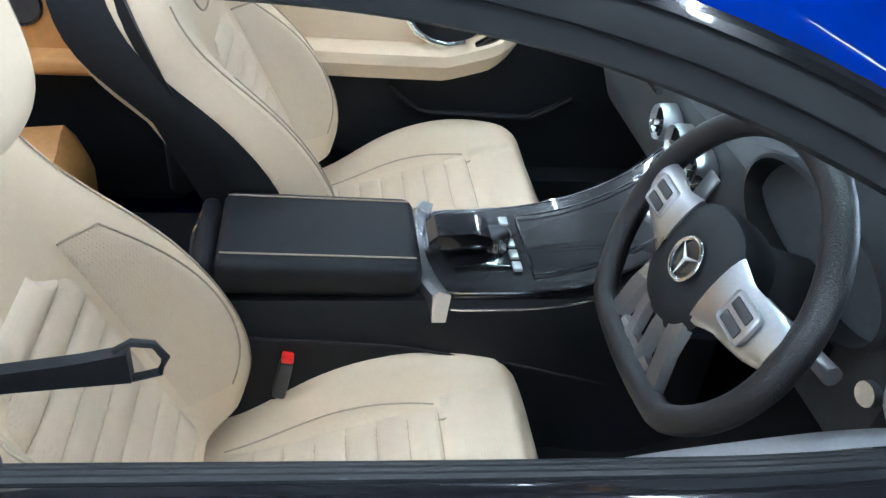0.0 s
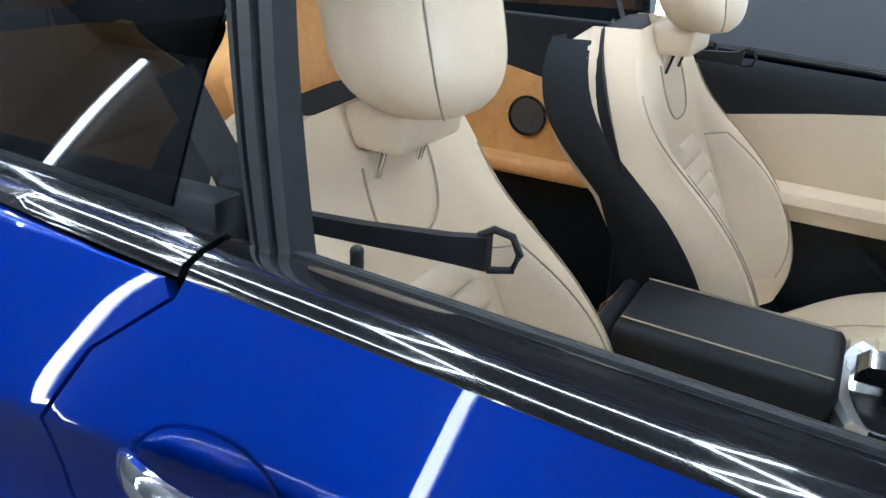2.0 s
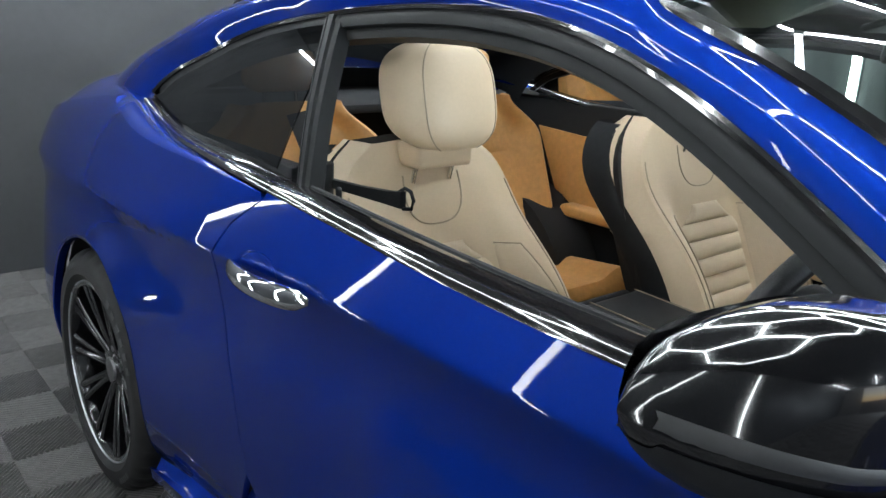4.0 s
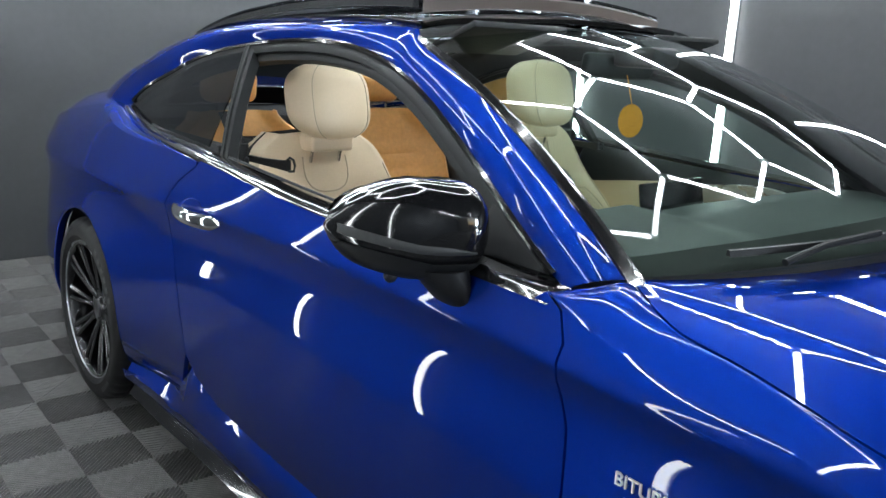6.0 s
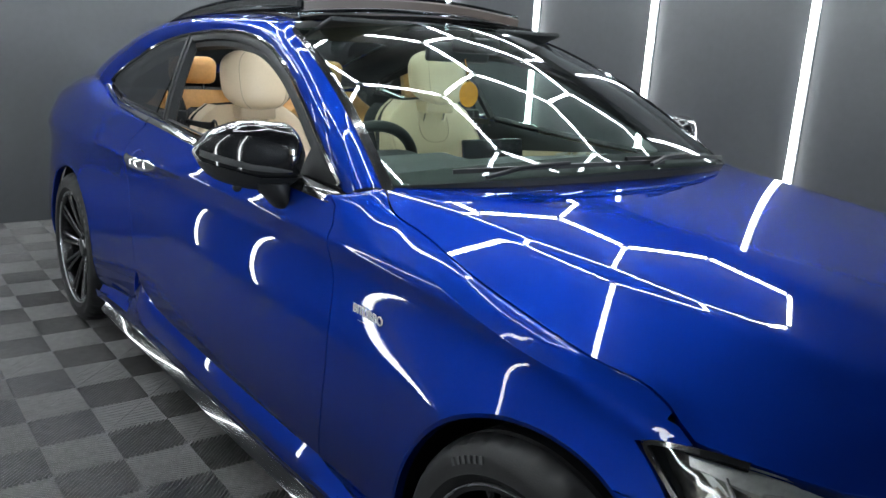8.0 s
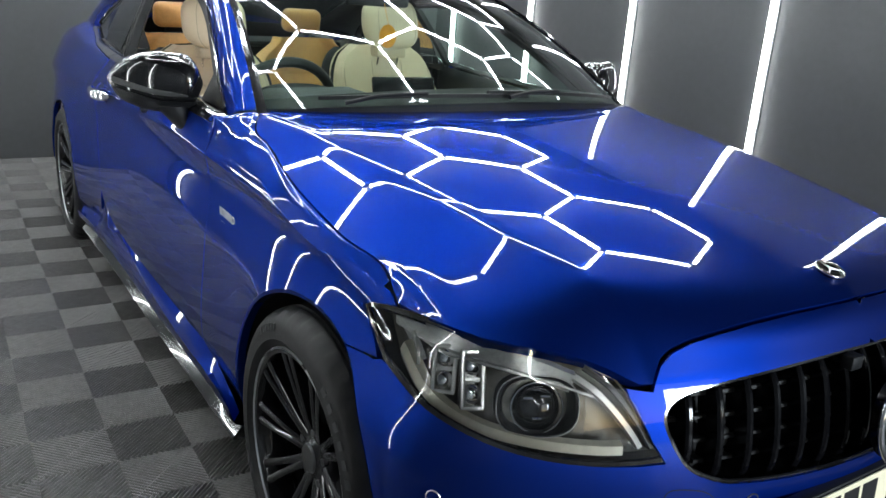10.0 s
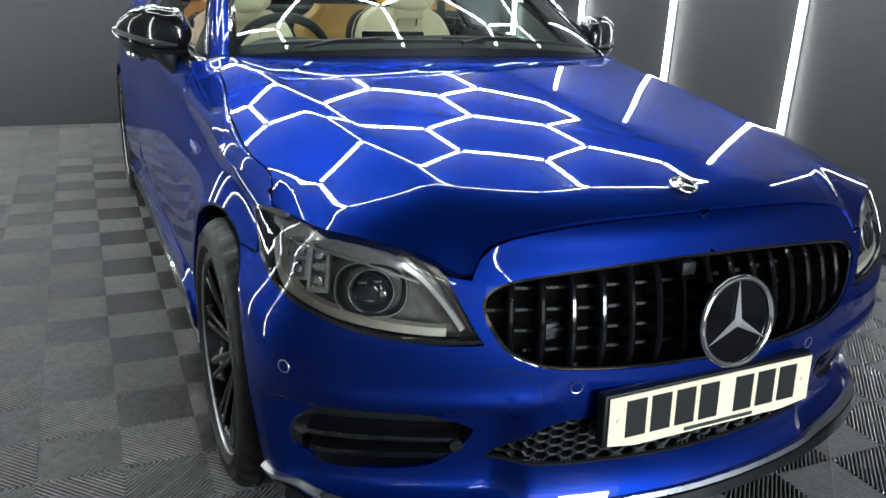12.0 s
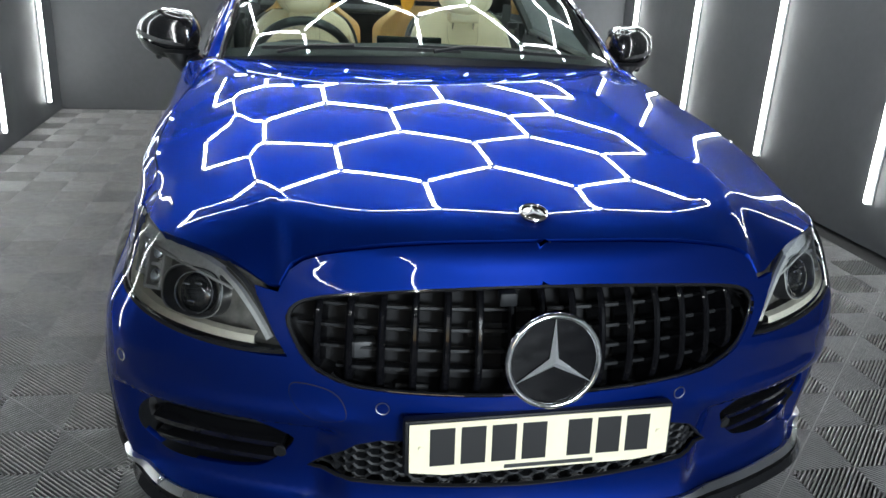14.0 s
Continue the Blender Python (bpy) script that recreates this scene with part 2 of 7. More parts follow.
def sweep(bm, pts, ring, closed=False, up=None, caps=True):
    """Sweeps a ring (2D points: sideways, up) along a line of points."""
    pts = [Vector(p) for p in pts]
    n, rows = len(pts), []
    up = Vector(up or (0, 0, 1))
    for i, p in enumerate(pts):
        a = pts[(i - 1) % n] if closed or i else pts[0]
        b = pts[(i + 1) % n] if closed or i < n - 1 else pts[-1]
        t = (b - a).normalized()
        s = t.cross(up)
        s = s.normalized() if s.length > 1e-6 else Vector((1, 0, 0))
        u = s.cross(t)
        rows.append([bm.verts.new(p + s * q[0] + u * q[1]) for q in ring])
    k = len(ring)
    for i in range(n if closed else n - 1):
        r0, r1 = rows[i], rows[(i + 1) % n]
        for j in range(k):
            bm.faces.new((r0[j], r0[(j + 1) % k], r1[(j + 1) % k], r1[j]))
    if caps and not closed:
        bm.faces.new(rows[0][::-1])
        bm.faces.new(rows[-1])
    return bm


def circle(r, n=12, sx=1.0, sy=1.0):
    return [(r * sx * math.cos(2 * math.pi * i / n), r * sy * math.sin(2 * math.pi * i / n)) for i in range(n)]


def loft(bm, rows, closed_rows=True, cap0=True, cap1=True):
    vs = [[bm.verts.new(p) for p in row] for row in rows]
    k = len(vs[0])
    for a, b in zip(vs, vs[1:]):
        for j in range(k if closed_rows else k - 1):
            bm.faces.new((a[j], a[(j + 1) % k], b[(j + 1) % k], b[j]))
    if closed_rows and cap0:
        bm.faces.new(vs[0][::-1])
    if closed_rows and cap1:
        bm.faces.new(vs[-1])
    return vs


def extrude_poly(bm, pts, depth):
    """A flat outline (3D points) given thickness along the vector depth."""
    depth = Vector(depth)
    a = [bm.verts.new(Vector(p)) for p in pts]
    b = [bm.verts.new(Vector(p) + depth) for p in pts]
    n = len(a)
    bm.faces.new(a[::-1])
    bm.faces.new(b)
    for i in range(n):
        bm.faces.new((a[i], a[(i + 1) % n], b[(i + 1) % n], b[i]))
    return bm


class Spline:
    """A natural cubic spline through a few design points."""

    def __init__(self, t, v):
        self.t, self.v = np.array(t, float), np.array(v, float)
        h, n = np.diff(self.t), len(t)
        a, r = np.eye(n), np.zeros(n)
        for i in range(1, n - 1):
            a[i, i - 1:i + 2] = h[i - 1], 2 * (h[i - 1] + h[i]), h[i]
            r[i] = 3 * ((self.v[i + 1] - self.v[i]) / h[i] - (self.v[i] - self.v[i - 1]) / h[i - 1])
        self.c = np.linalg.solve(a, r)

    def __call__(self, x):
        x = min(max(x, self.t[0]), self.t[-1])
        i = min(int(np.searchsorted(self.t, x, "right")) - 1, len(self.t) - 2)
        h, d = self.t[i + 1] - self.t[i], x - self.t[i]
        b = (self.v[i + 1] - self.v[i]) / h - h * (2 * self.c[i] + self.c[i + 1]) / 3
        return float(self.v[i] + b * d + self.c[i] * d * d + (self.c[i + 1] - self.c[i]) / (3 * h) * d ** 3)


def lin(x, xs, ys):
    return float(np.interp(x, xs, ys))


def smooth01(x, a, b):
    t = min(max((x - a) / (b - a), 0), 1)
    return t * t * (3 - 2 * t)


def curve2(pts, n=40, closed=False):
    """A rounded 2D line through points (Catmull-Rom)."""
    out, k = [], len(pts)
    last = k if closed else k - 1
    per = max(2, n // last)
    for i in range(last):
        p = [np.array(pts[(i + j) % k] if closed else pts[min(max(i + j, 0), k - 1)], float) for j in (-1, 0, 1, 2)]
        for q in range(per):
            t = q / per
            out.append(tuple(0.5 * (2 * p[1] + (p[2] - p[0]) * t + (2 * p[0] - 5 * p[1] + 4 * p[2] - p[3]) * t * t
                                    + (3 * p[1] - p[0] - 3 * p[2] + p[3]) * t ** 3)))
    if not closed:
        out.append(tuple(pts[-1]))
    return out


def straight(pts, step=0.03, closed=True):
    """A line of corners cut into short steps."""
    out, k = [], len(pts)
    for i in range(k if closed else k - 1):
        a, b = np.array(pts[i], float), np.array(pts[(i + 1) % k], float)
        m = max(1, int(np.linalg.norm(b - a) / step))
        out += [tuple(a + (b - a) * q / m) for q in range(m)]
    return out if closed else out + [tuple(pts[-1])]


def inside(p, poly):
    x, y = poly[:, 0], poly[:, 1]
    x2, y2 = np.roll(x, -1), np.roll(y, -1)
    c = ((y > p[1]) != (y2 > p[1])) & (p[0] < (x2 - x) * (p[1] - y) / (y2 - y + 1e-12) + x)
    return bool(c.sum() % 2)


def panel(name, f, outline, mat, parent=None, label="", holes=(), res=0.03, flange=0.014, side=1, eps=1e-4):
    """A sheet cut from the surface f(u, v) by an outline, with holes, smooth by the surface's own normals and with a turned-in edge."""
    from mathutils.geometry import delaunay_2d_cdt
    loops = [list(outline)] + [list(h) for h in holes]
    arrs = [np.array(l, float) for l in loops]
    pts, edges = [], []
    for l in loops:
        o = len(pts)
        pts += [Vector(p) for p in l]
        edges += [(o + i, o + (i + 1) % len(l)) for i in range(len(l))]
    lo, hi = arrs[0].min(0), arrs[0].max(0)
    rim = np.concatenate(arrs)
    for i, u in enumerate(np.arange(lo[0] + res / 2, hi[0], res)):
        for v in np.arange(lo[1] + res / 2 * (1 + i % 2), hi[1], res):
            p = (u, v)
            if inside(p, arrs[0]) and not any(inside(p, h) for h in arrs[1:]) and np.min(np.hypot(rim[:, 0] - u, rim[:, 1] - v)) > res * 0.45:
                pts.append(Vector(p))
    vs, _, fs, *_ = delaunay_2d_cdt(pts, edges, [], 1 if not holes else 2, 1e-6)
    tris = []
    for t in fs:
        c = sum((vs[i] for i in t), Vector((0, 0))) / len(t)
        if inside(c, arrs[0]) and not any(inside(c, h) for h in arrs[1:]):
            tris.append(list(t))
    pos, nor = [], []
    for p in vs:
        u, v = p
        a = Vector(f(u, v))
        du, dv = Vector(f(u + eps, v)) - Vector(f(u - eps, v)), Vector(f(u, v + eps)) - Vector(f(u, v - eps))
        nn = du.cross(dv) * side
        pos.append(a)
        nor.append(nn.normalized() if nn.length > 0 else Vector((0, 0, 1)))
    fixed = []
    for t in tris:
        a, b, c = (pos[i] for i in t[:3])
        fixed.append(t if (b - a).cross(c - a).dot(nor[t[0]] + nor[t[1]] + nor[t[2]]) > 0 else t[::-1])
    if flange:
        count = {}
        for t in fixed:
            for i in range(len(t)):
                e = (t[i], t[(i + 1) % len(t)])
                count[e] = 1
        for (a, b) in list(count):
            if (b, a) not in count:
                ia = len(pos)
                d = (pos[b] - pos[a])
                out = d.cross(nor[a]).normalized()
                for w in (a, b):
                    pos += [pos[w].copy(), pos[w] - nor[w] * flange]
                    nor += [(out + nor[w] * 0.5).normalized(), out]
                fixed.append([ia + 2, ia, ia + 1, ia + 3])
    return raw(name, [tuple(p) for p in pos], fixed, mat, parent, label, [tuple(n) for n in nor])


def tube(bm, pts, r, n=10, closed=False, up=None):
    return sweep(bm, pts, circle(r, n), closed, up)


# ---- the car's surfaces: x ahead from the front axle, y to its left, z up; the driver sits on the y < 0 side ----
PLAN = [(-3.87, 0.35), (-3.84, 0.55), (-3.72, 0.74), (-3.5, 0.83), (-3.2, 0.875), (-2.84, 0.892), (-2.45, 0.882), (-2.0, 0.866),
        (-1.5, 0.863), (-1.0, 0.857), (-0.6, 0.852), (-0.3, 0.858), (0, 0.864), (0.14, 0.852), (0.28, 0.846), (0.40, 0.830),
        (0.485, 0.782), (0.568, 0.674), (0.652, 0.49), (0.714, 0.25), (0.736, 0.0), (0.714, -0.25), (0.652, -0.49)]
_d = np.concatenate(([0], np.cumsum(np.hypot(*np.diff(np.array(PLAN), axis=0).T))))
PX, PY = Spline(_d, [p[0] for p in PLAN]), Spline(_d, [p[1] for p in PLAN])
S_END = float(_d[-3])
_s = np.linspace(0, S_END, 1500)
_sx, _sy = np.array([PX(s) for s in _s]), np.array([PY(s) for s in _s])
_sx = np.maximum.accumulate(_sx)


def s_of(x):
    return float(np.interp(x, _sx, _s))


CREASE = Spline((-3.87, -3.4, -2.84, -2.14, -1.77, -1.4, -0.9, -0.44, 0, 0.3, 0.5), (0.80, 0.81, 0.825, 0.838, 0.853, 0.858, 0.849, 0.835, 0.80, 0.735, 0.70))
LOW = Spline((0, 0.07, 0.16, 0.32, 0.5, 0.68, 0.82, 0.92, 1), (0.0, 0.011, 0.018, 0.014, 0.004, -0.002, 0.008, 0.034, 0.075))
UP_DOOR = Spline((-0.05, 0, 0.04, 0.08, 0.12, 0.145, 0.2, 0.3), (-0.016, 0.0, 0.015, 0.033, 0.053, 0.068, 0.112, 0.22))
UP_FENDER = Spline((-0.05, 0, 0.025, 0.06, 0.1, 0.15, 0.3), (-0.03, 0.0, 0.022, 0.06, 0.108, 0.18, 0.45))
NOSE = Spline((0.08, 0.13, 0.17, 0.22, 0.32, 0.42, 0.52, 0.6, 0.66, 0.71, 0.75, 0.80, 0.9),
              (0.07, 0.02, 0.0, 0.022, 0.035, 0.018, 0.012, 0.020, 0.034, 0.051, 0.070, 0.104, 0.34))


def side_inset(x, z):
    zc = CREASE(x)
    base = lin(x, (-3.2, -2.2, -0.74, 0, 0.3), (0.012, 0.006, 0.030, 0.05, 0.055))

    def one(z):
        if z <= zc:
            q = (zc - z) / (zc - 0.2)
            return base * (1 - smooth01(q, 0, 0.33)) + LOW(min(q, 1.0)) + max(q - 1, 0) * 0.3
        k = smooth01(x, -0.95, -0.45)
        return base + UP_DOOR(z - zc) * (1 - k) + UP_FENDER(z - zc) * k

    w = 0.012 + 0.006 * smooth01(x, -1.0, -0.6) + 0.008 * smooth01(x, 0.0, 0.15)
    return sum((7 - abs(k)) * one(z + w * k / 6) for k in range(-6, 7)) / 49


def nose_form(u, z):
    """Hollow round the corner vents under a shelf."""
    hollow = smooth01(u, 0.37, 0.46) * (1 - smooth01(u, 0.86, 0.95)) * (1 - smooth01(z, 0.412, 0.438)) * smooth01(z, 0.20, 0.25)
    crest = smooth01(u, 0.30, 0.44) * (1 - smooth01(u, 0.70, 0.90)) * math.exp(-((z - 0.458) / 0.024) ** 2)
    return 0.034 * hollow - 0.008 * crest


def body(s, z, sign=-1):
    """The car's side and nose: arc length s along its plan, height z."""
    x, y = PX(s), PY(s)
    dx, dy = PX(s + 1e-3) - PX(s - 1e-3), PY(s + 1e-3) - PY(s - 1e-3)
    n = math.hypot(dx, dy)
    nx, ny = -dy / n, dx / n
    k = smooth01(x, 0.22, 0.56)
    i = side_inset(x, z) * (1 - k) + NOSE(z) * k
    if k > 0:
        i += nose_form(S_END - s, z)
    i -= 0.026 * max(math.exp(-(x / 0.36) ** 2), math.exp(-((x + 2.84) / 0.40) ** 2)) * (1 - smooth01(z, 0.58, 0.84))
    i -= 0.016 * math.exp(-((x - 0.34) / 0.15) ** 2) * (1 - smooth01(z, 0.58, 0.72))
    return (x - nx * i, sign * (y - ny * i), z)


def nose(u, z):
    return body(S_END - abs(u), z, 1 if u > 0 else -1)


def sx(x, z, sign=-1):
    return body(s_of(x), z, sign)


HOOD_MID = Spline((-0.9, -0.55, -0.3, 0, 0.3, 0.5, 0.58, 0.63, 0.68), (1.012, 0.985, 0.962, 0.928, 0.885, 0.846, 0.827, 0.811, 0.788))
DOME = Spline((-0.9, -0.69, -0.34, -0.06, 0.15, 0.27, 0.6), (0.69, 0.669, 0.626, 0.592, 0.552, 0.531, 0.46))
LAMP_EDGE = Spline((0, 0.2, 0.36, 0.45, 0.5, 0.549, 0.599, 0.661, 0.694, 0.723, 0.741, 0.757, 0.776, 0.80), (0.64, 0.633, 0.618, 0.604, 0.596, 0.571, 0.534, 0.49, 0.465, 0.432, 0.395, 0.345, 0.273, 0.20))
NOSE_ROLL = Spline((0, 0.19, 0.28, 0.355, 0.41, 0.45, 0.474, 0.494, 0.516, 0.538, 0.56, 0.6, 0.66, 0.694, 0.723, 0.745, 0.76, 0.776, 0.80), (0.011, 0.0165, 0.0235, 0.034, 0.046, 0.060, 0.0705, 0.086, 0.084, 0.073, 0.059, 0.0365, 0.0145, 0.007, 0.0037, 0.006, 0.013, 0.0205, 0.030))


def hood(x, y):
    a = abs(y)
    e = a - DOME(x)
    w = 0.024
    soft = 0 if e < -w else (e if e > w else (e + w) ** 2 / (4 * w))
    drop = NOSE_ROLL(a)
    near, k = max(0, 1 - max(LAMP_EDGE(a) - x, 0) / (0.09 + drop)), smooth01(a, 0.69, 0.735)
    near = near * (1 - k) + smooth01(x, 0.06, 0.26) * k
    roll = drop * near * near
    return (x, y, HOOD_MID(x) - 0.046 * (y / 0.7) ** 2 - 0.21 * soft - roll)


# greenhouse
SCREEN_LOW, SCREEN_TOP = Spline((-0.75, -0.68, -0.4, 0, 0.4, 0.68, 0.75), (-0.80, -0.73, -0.56, -0.49, -0.56, -0.73, -0.80)), Spline((-0.6, -0.53, -0.3, 0, 0.3, 0.53, 0.6), (-1.50, -1.455, -1.36, -1.325, -1.36, -1.455, -1.50))


def screen(a, v):
    """The windscreen: a from -1 to 1 across, v from 0 (cowl) to 1 (roof)."""
    y0, y1 = 0.675 * a, 0.545 * a
    x0, x1 = SCREEN_LOW(y0), SCREEN_TOP(y1)
    z0, z1 = 1.0 - 0.045 * a * a, 1.352 - 0.045 * a * a
    b = 4 * v * (1 - v)
    return (x0 + (x1 - x0) * v + 0.008 * b, y0 + (y1 - y0) * v, z0 + (z1 - z0) * v + 0.035 * b)


ROOF_MID = Spline((-3.4, -3.05, -2.75, -2.4, -2.1, -1.8, -1.5, -1.3), (1.07, 1.205, 1.298, 1.366, 1.392, 1.398, 1.383, 1.350))


def roof(x, y):
    return (x, y, ROOF_MID(x) - 0.045 * (y / 0.55) ** 2 - 0.35 * max(0, abs(y) - 0.45) ** 2 * 4)


DLO_TOP = Spline((-2.9, -2.857, -2.786, -2.628, -2.44, -2.147, -1.83, -1.55, -1.37, -1.19, -1.04, -0.86, -0.80), (1.0, 1.045, 1.095, 1.152, 1.212, 1.264, 1.287, 1.262, 1.212, 1.134, 1.056, 0.958, 0.928))
BELT = Spline((-2.95, -2.86, -2.69, -2.37, -2.05, -1.7, -1.4, -1.0, -0.8, -0.7), (1.05, 1.034, 1.004, 0.986, 0.977, 0.960, 0.948, 0.938, 0.927, 0.92))


def window(x, z, sign=-1):
    """The side glass, leaning inwards from the belt."""
    zb = BELT(x)
    yb = lin(x, (-2.95, -2.87, -2.5, -2.03, -1.4, -0.78), (0.665, 0.685, 0.735, 0.757, 0.755, 0.735))
    d = z - zb
    return (x, sign * (yb - 0.42 * d - 0.35 * d * d), z)


# ---- the bay ----
def wall(name, x0, x1, y0, y1, z0, z1, mat, label):
    return tagged(part(name, box(bmesh.new(), x0, x1, y0, y1, z0, z1, 0.004), mat, smooth=False), label, "wall", kind="structure")


wall("wall_back", WALL_BACK - 0.15, WALL_BACK, WALL_RIGHT - 0.15, WALL_LEFT + 0.15, 0, CEIL, WALLPAINT, "dark charcoal painted wall at the end of the bay")
wall("wall_left", WALL_BACK, FRONT, WALL_LEFT, WALL_LEFT + 0.15, 0, CEIL, WALLPAINT, "dark charcoal painted wall with upright light strips")
wall("wall_right", WALL_BACK, FRONT, WALL_RIGHT - 0.15, WALL_RIGHT, 0, CEIL, WALLPAINT, "dark charcoal painted side wall with light strips")
wall("wall_front_left", FRONT, FRONT + 0.15, 1.7, WALL_LEFT + 0.15, 0, CEIL, FRONTPAINT, "pale painted wall beside the bay's entrance")
wall("wall_front_right", FRONT, FRONT + 0.15, WALL_RIGHT - 0.15, -1.4, 0, CEIL, FRONTPAINT, "pale painted wall beside the bay's entrance")
wall("wall_front_head", FRONT, FRONT + 0.15, -1.4, 1.7, 2.2, CEIL, FRONTPAINT, "pale painted lintel over the bay's entrance")
wall("ceiling", WALL_BACK - 0.15, FRONT + 0.15, WALL_RIGHT - 0.15, WALL_LEFT + 0.15, CEIL, CEIL + 0.12, CEILPAINT, "dark painted ceiling over the bay")
ground = part("ground", box(bmesh.new(), -60, 60, -60, 60, -0.25, -0.021), SUBFLOOR, smooth=False)
tagged(ground, "dark ground under the tiles and outside", "ground", kind="structure")


def strip_lamp(x, y, inward, z0=0.22, z1=2.3):
    lamp = thing("wall_light_strip", "upright white LED strip light on the dark wall", "light strip", "upright strips on the walls", at=(x, y, z0))
    h = z1 - z0
    part("channel", box(bmesh.new(), -0.024, 0.024, min(0, inward * 0.012), max(0, inward * 0.012), 0, h, 0.003), CHANNEL, lamp)
    a, b = sorted((inward * 0.0125, inward * 0.03))
    part("tube", box(bmesh.new(), -0.017, 0.017, a, b, 0.004, h - 0.004, 0.007, 3), STRIP, lamp)


for i in range(5):
    strip_lamp(-4.55 + 1.035 * i, WALL_LEFT, -1)
for i in range(5):
    strip_lamp(-4.45 + 1.07 * i, WALL_RIGHT, 1, 0.12)
# single tubes under the ceiling ahead of the car
# the two farthest are unseen, added to brighten the floor and streak the bumper
for x, y in ((3.2, -0.76), (3.4, -2.05), (4.7, -0.76), (4.8, -2.05)):
    tube_lamp = thing("ceiling_tube_light", "slim white LED tube under the dark ceiling", "ceiling light", "single tubes under the ceiling", at=(x, y, CEIL - 0.06))
    part("tube", cyl(bmesh.new(), 0.015, 0.015, (-0.6, 0, 0), (0.6, 0, 0), 10), LAMP, tube_lamp)
    for d in (-0.45, 0.45):
        part("clip", box(bmesh.new(), d - 0.015, d + 0.015, -0.018, 0.018, -0.004, 0.06, 0.003), CHANNEL, tube_lamp)

# hexagon lamp grid under the ceiling
HEX, HEX_X, HEX_Y, HEX_Z = 0.543, -1.15, 0.14, CEIL - 0.06
lamp_grid = thing("hexagon_ceiling_lights", "honeycomb grid of white LED tubes under the ceiling", "ceiling light", at=(0, 0, HEX_Z))
edges = {}
for r in range(5):
    cx = HEX_X - 1.5 * HEX * r
    for c in ((-1.5, -0.5, 0.5, 1.5) if r % 2 == 0 else (-1, 0, 1)):
        cy = HEX_Y + math.sqrt(3) * HEX * c
        cs = [(round(cx + HEX * math.cos(radians(60 * k)), 3), round(cy + HEX * math.sin(radians(60 * k)), 3)) for k in range(6)]
        for k in range(6):
            edges[tuple(sorted((cs[k], cs[(k + 1) % 6])))] = 1
joints = {}
for (a, b) in edges:
    va, vb = Vector((*a, 0)), Vector((*b, 0))
    d = (vb - va).normalized() * 0.022
    bm = cyl(bmesh.new(), 0.013, 0.013, va + d, vb - d, 8)
    part("tube", bm, LAMP, lamp_grid)
    joints[a] = joints[b] = 1
for (x, y) in joints:
    bm = bmesh.new()
    cyl(bm, 0.022, 0.022, (x, y, -0.012), (x, y, 0.03), 8)
    part("joint", bm, CHANNEL, lamp_grid)


# ---- the car ----
car = thing("coupe_car", "deep blue two-door coupe with black trim on the tiled floor", "car")


def sp(pts, step=0.02, closed=True):
    """Outline on the side or nose: (x, z) corners turned into arc length and height."""
    return straight([(s_of(x), z) for x, z in pts], step, closed)


def arc(cx, cz, r, a0, a1, n=40):
    return [(cx + r * math.cos(radians(a0 + (a1 - a0) * i / n)), cz + r * math.sin(radians(a0 + (a1 - a0) * i / n))) for i in range(n + 1)]


def shut(x):
    """Where the wing's surface meets the bonnet's, on the side's plan."""
    z = 0.88
    for _ in range(40):
        p = sx(x, z)
        z += 0.6 * (hood(p[0], abs(p[1]))[2] - z)
    return (x, z)


SHUT_SIDE = [shut(x) for x in (-0.67, -0.64, -0.61, -0.54, -0.458, -0.36, -0.252, -0.14, -0.025, 0.07, 0.148, 0.20, 0.22, 0.25, 0.27, 0.285)]
_shut_x = [-0.60, -0.50, -0.40, -0.30, -0.20, -0.10, 0.0, 0.1, 0.2]
_wing = [(-0.86, 0.946), (-0.80, 0.934), (-0.78, 0.927), (-0.76, 0.919), (-0.73, 0.906), (-0.67, 0.890)] + [(x, shut(x)[1] - 0.014 - 0.022 * (1 - smooth01(x, -0.05, 0.2))) for x in _shut_x]


def WING_TOP(x):
    """Height at which the wing's side turns over into its shoulder."""
    return lin(x, [p[0] for p in _wing], [p[1] for p in _wing])


GAP = Spline((-0.727, -0.70, -0.66, -0.62, -0.58, -0.52, -0.45, -0.35, -0.25, -0.1, 0.0, 0.07, 0.11, 0.148, 0.2), (0.672, 0.682, 0.702, 0.720, 0.731, 0.735, 0.741, 0.756, 0.768, 0.776, 0.777, 0.772, 0.764, 0.7585, 0.763))
DOOR_FRONT = [(-0.80, 0.932), (-0.765, 0.914), (-0.735, 0.873), (-0.733, 0.82), (-0.705, 0.751), (-0.688, 0.66), (-0.683, 0.55), (-0.685, 0.42), (-0.70, 0.315)]
DOOR_LOW = [(-0.848, 0.312), (-1.197, 0.322), (-1.6, 0.335), (-1.82, 0.352), (-1.95, 0.395), (-2.007, 0.437)]
DOOR_REAR = [(-2.055, 0.54), (-2.10, 0.65), (-2.135, 0.76), (-2.139, 0.836), (-2.10, 0.90), (-2.035, 0.95)]
R_ARCH = 0.368


def grow(pts, d):
    """Moves an outline's corners sideways by d, to its left."""
    out = []
    for i, p in enumerate(pts):
        a, b = pts[max(i - 1, 0)], pts[min(i + 1, len(pts) - 1)]
        n = math.hypot(b[0] - a[0], b[1] - a[1])
        out.append((p[0] - (b[1] - a[1]) / n * d, p[1] + (b[0] - a[0]) / n * d))
    return out


def belt_edge(x0, x1, dz, n=16):
    return [(x0 + (x1 - x0) * i / n, BELT(x0 + (x1 - x0) * i / n) + dz) for i in range(n + 1)]


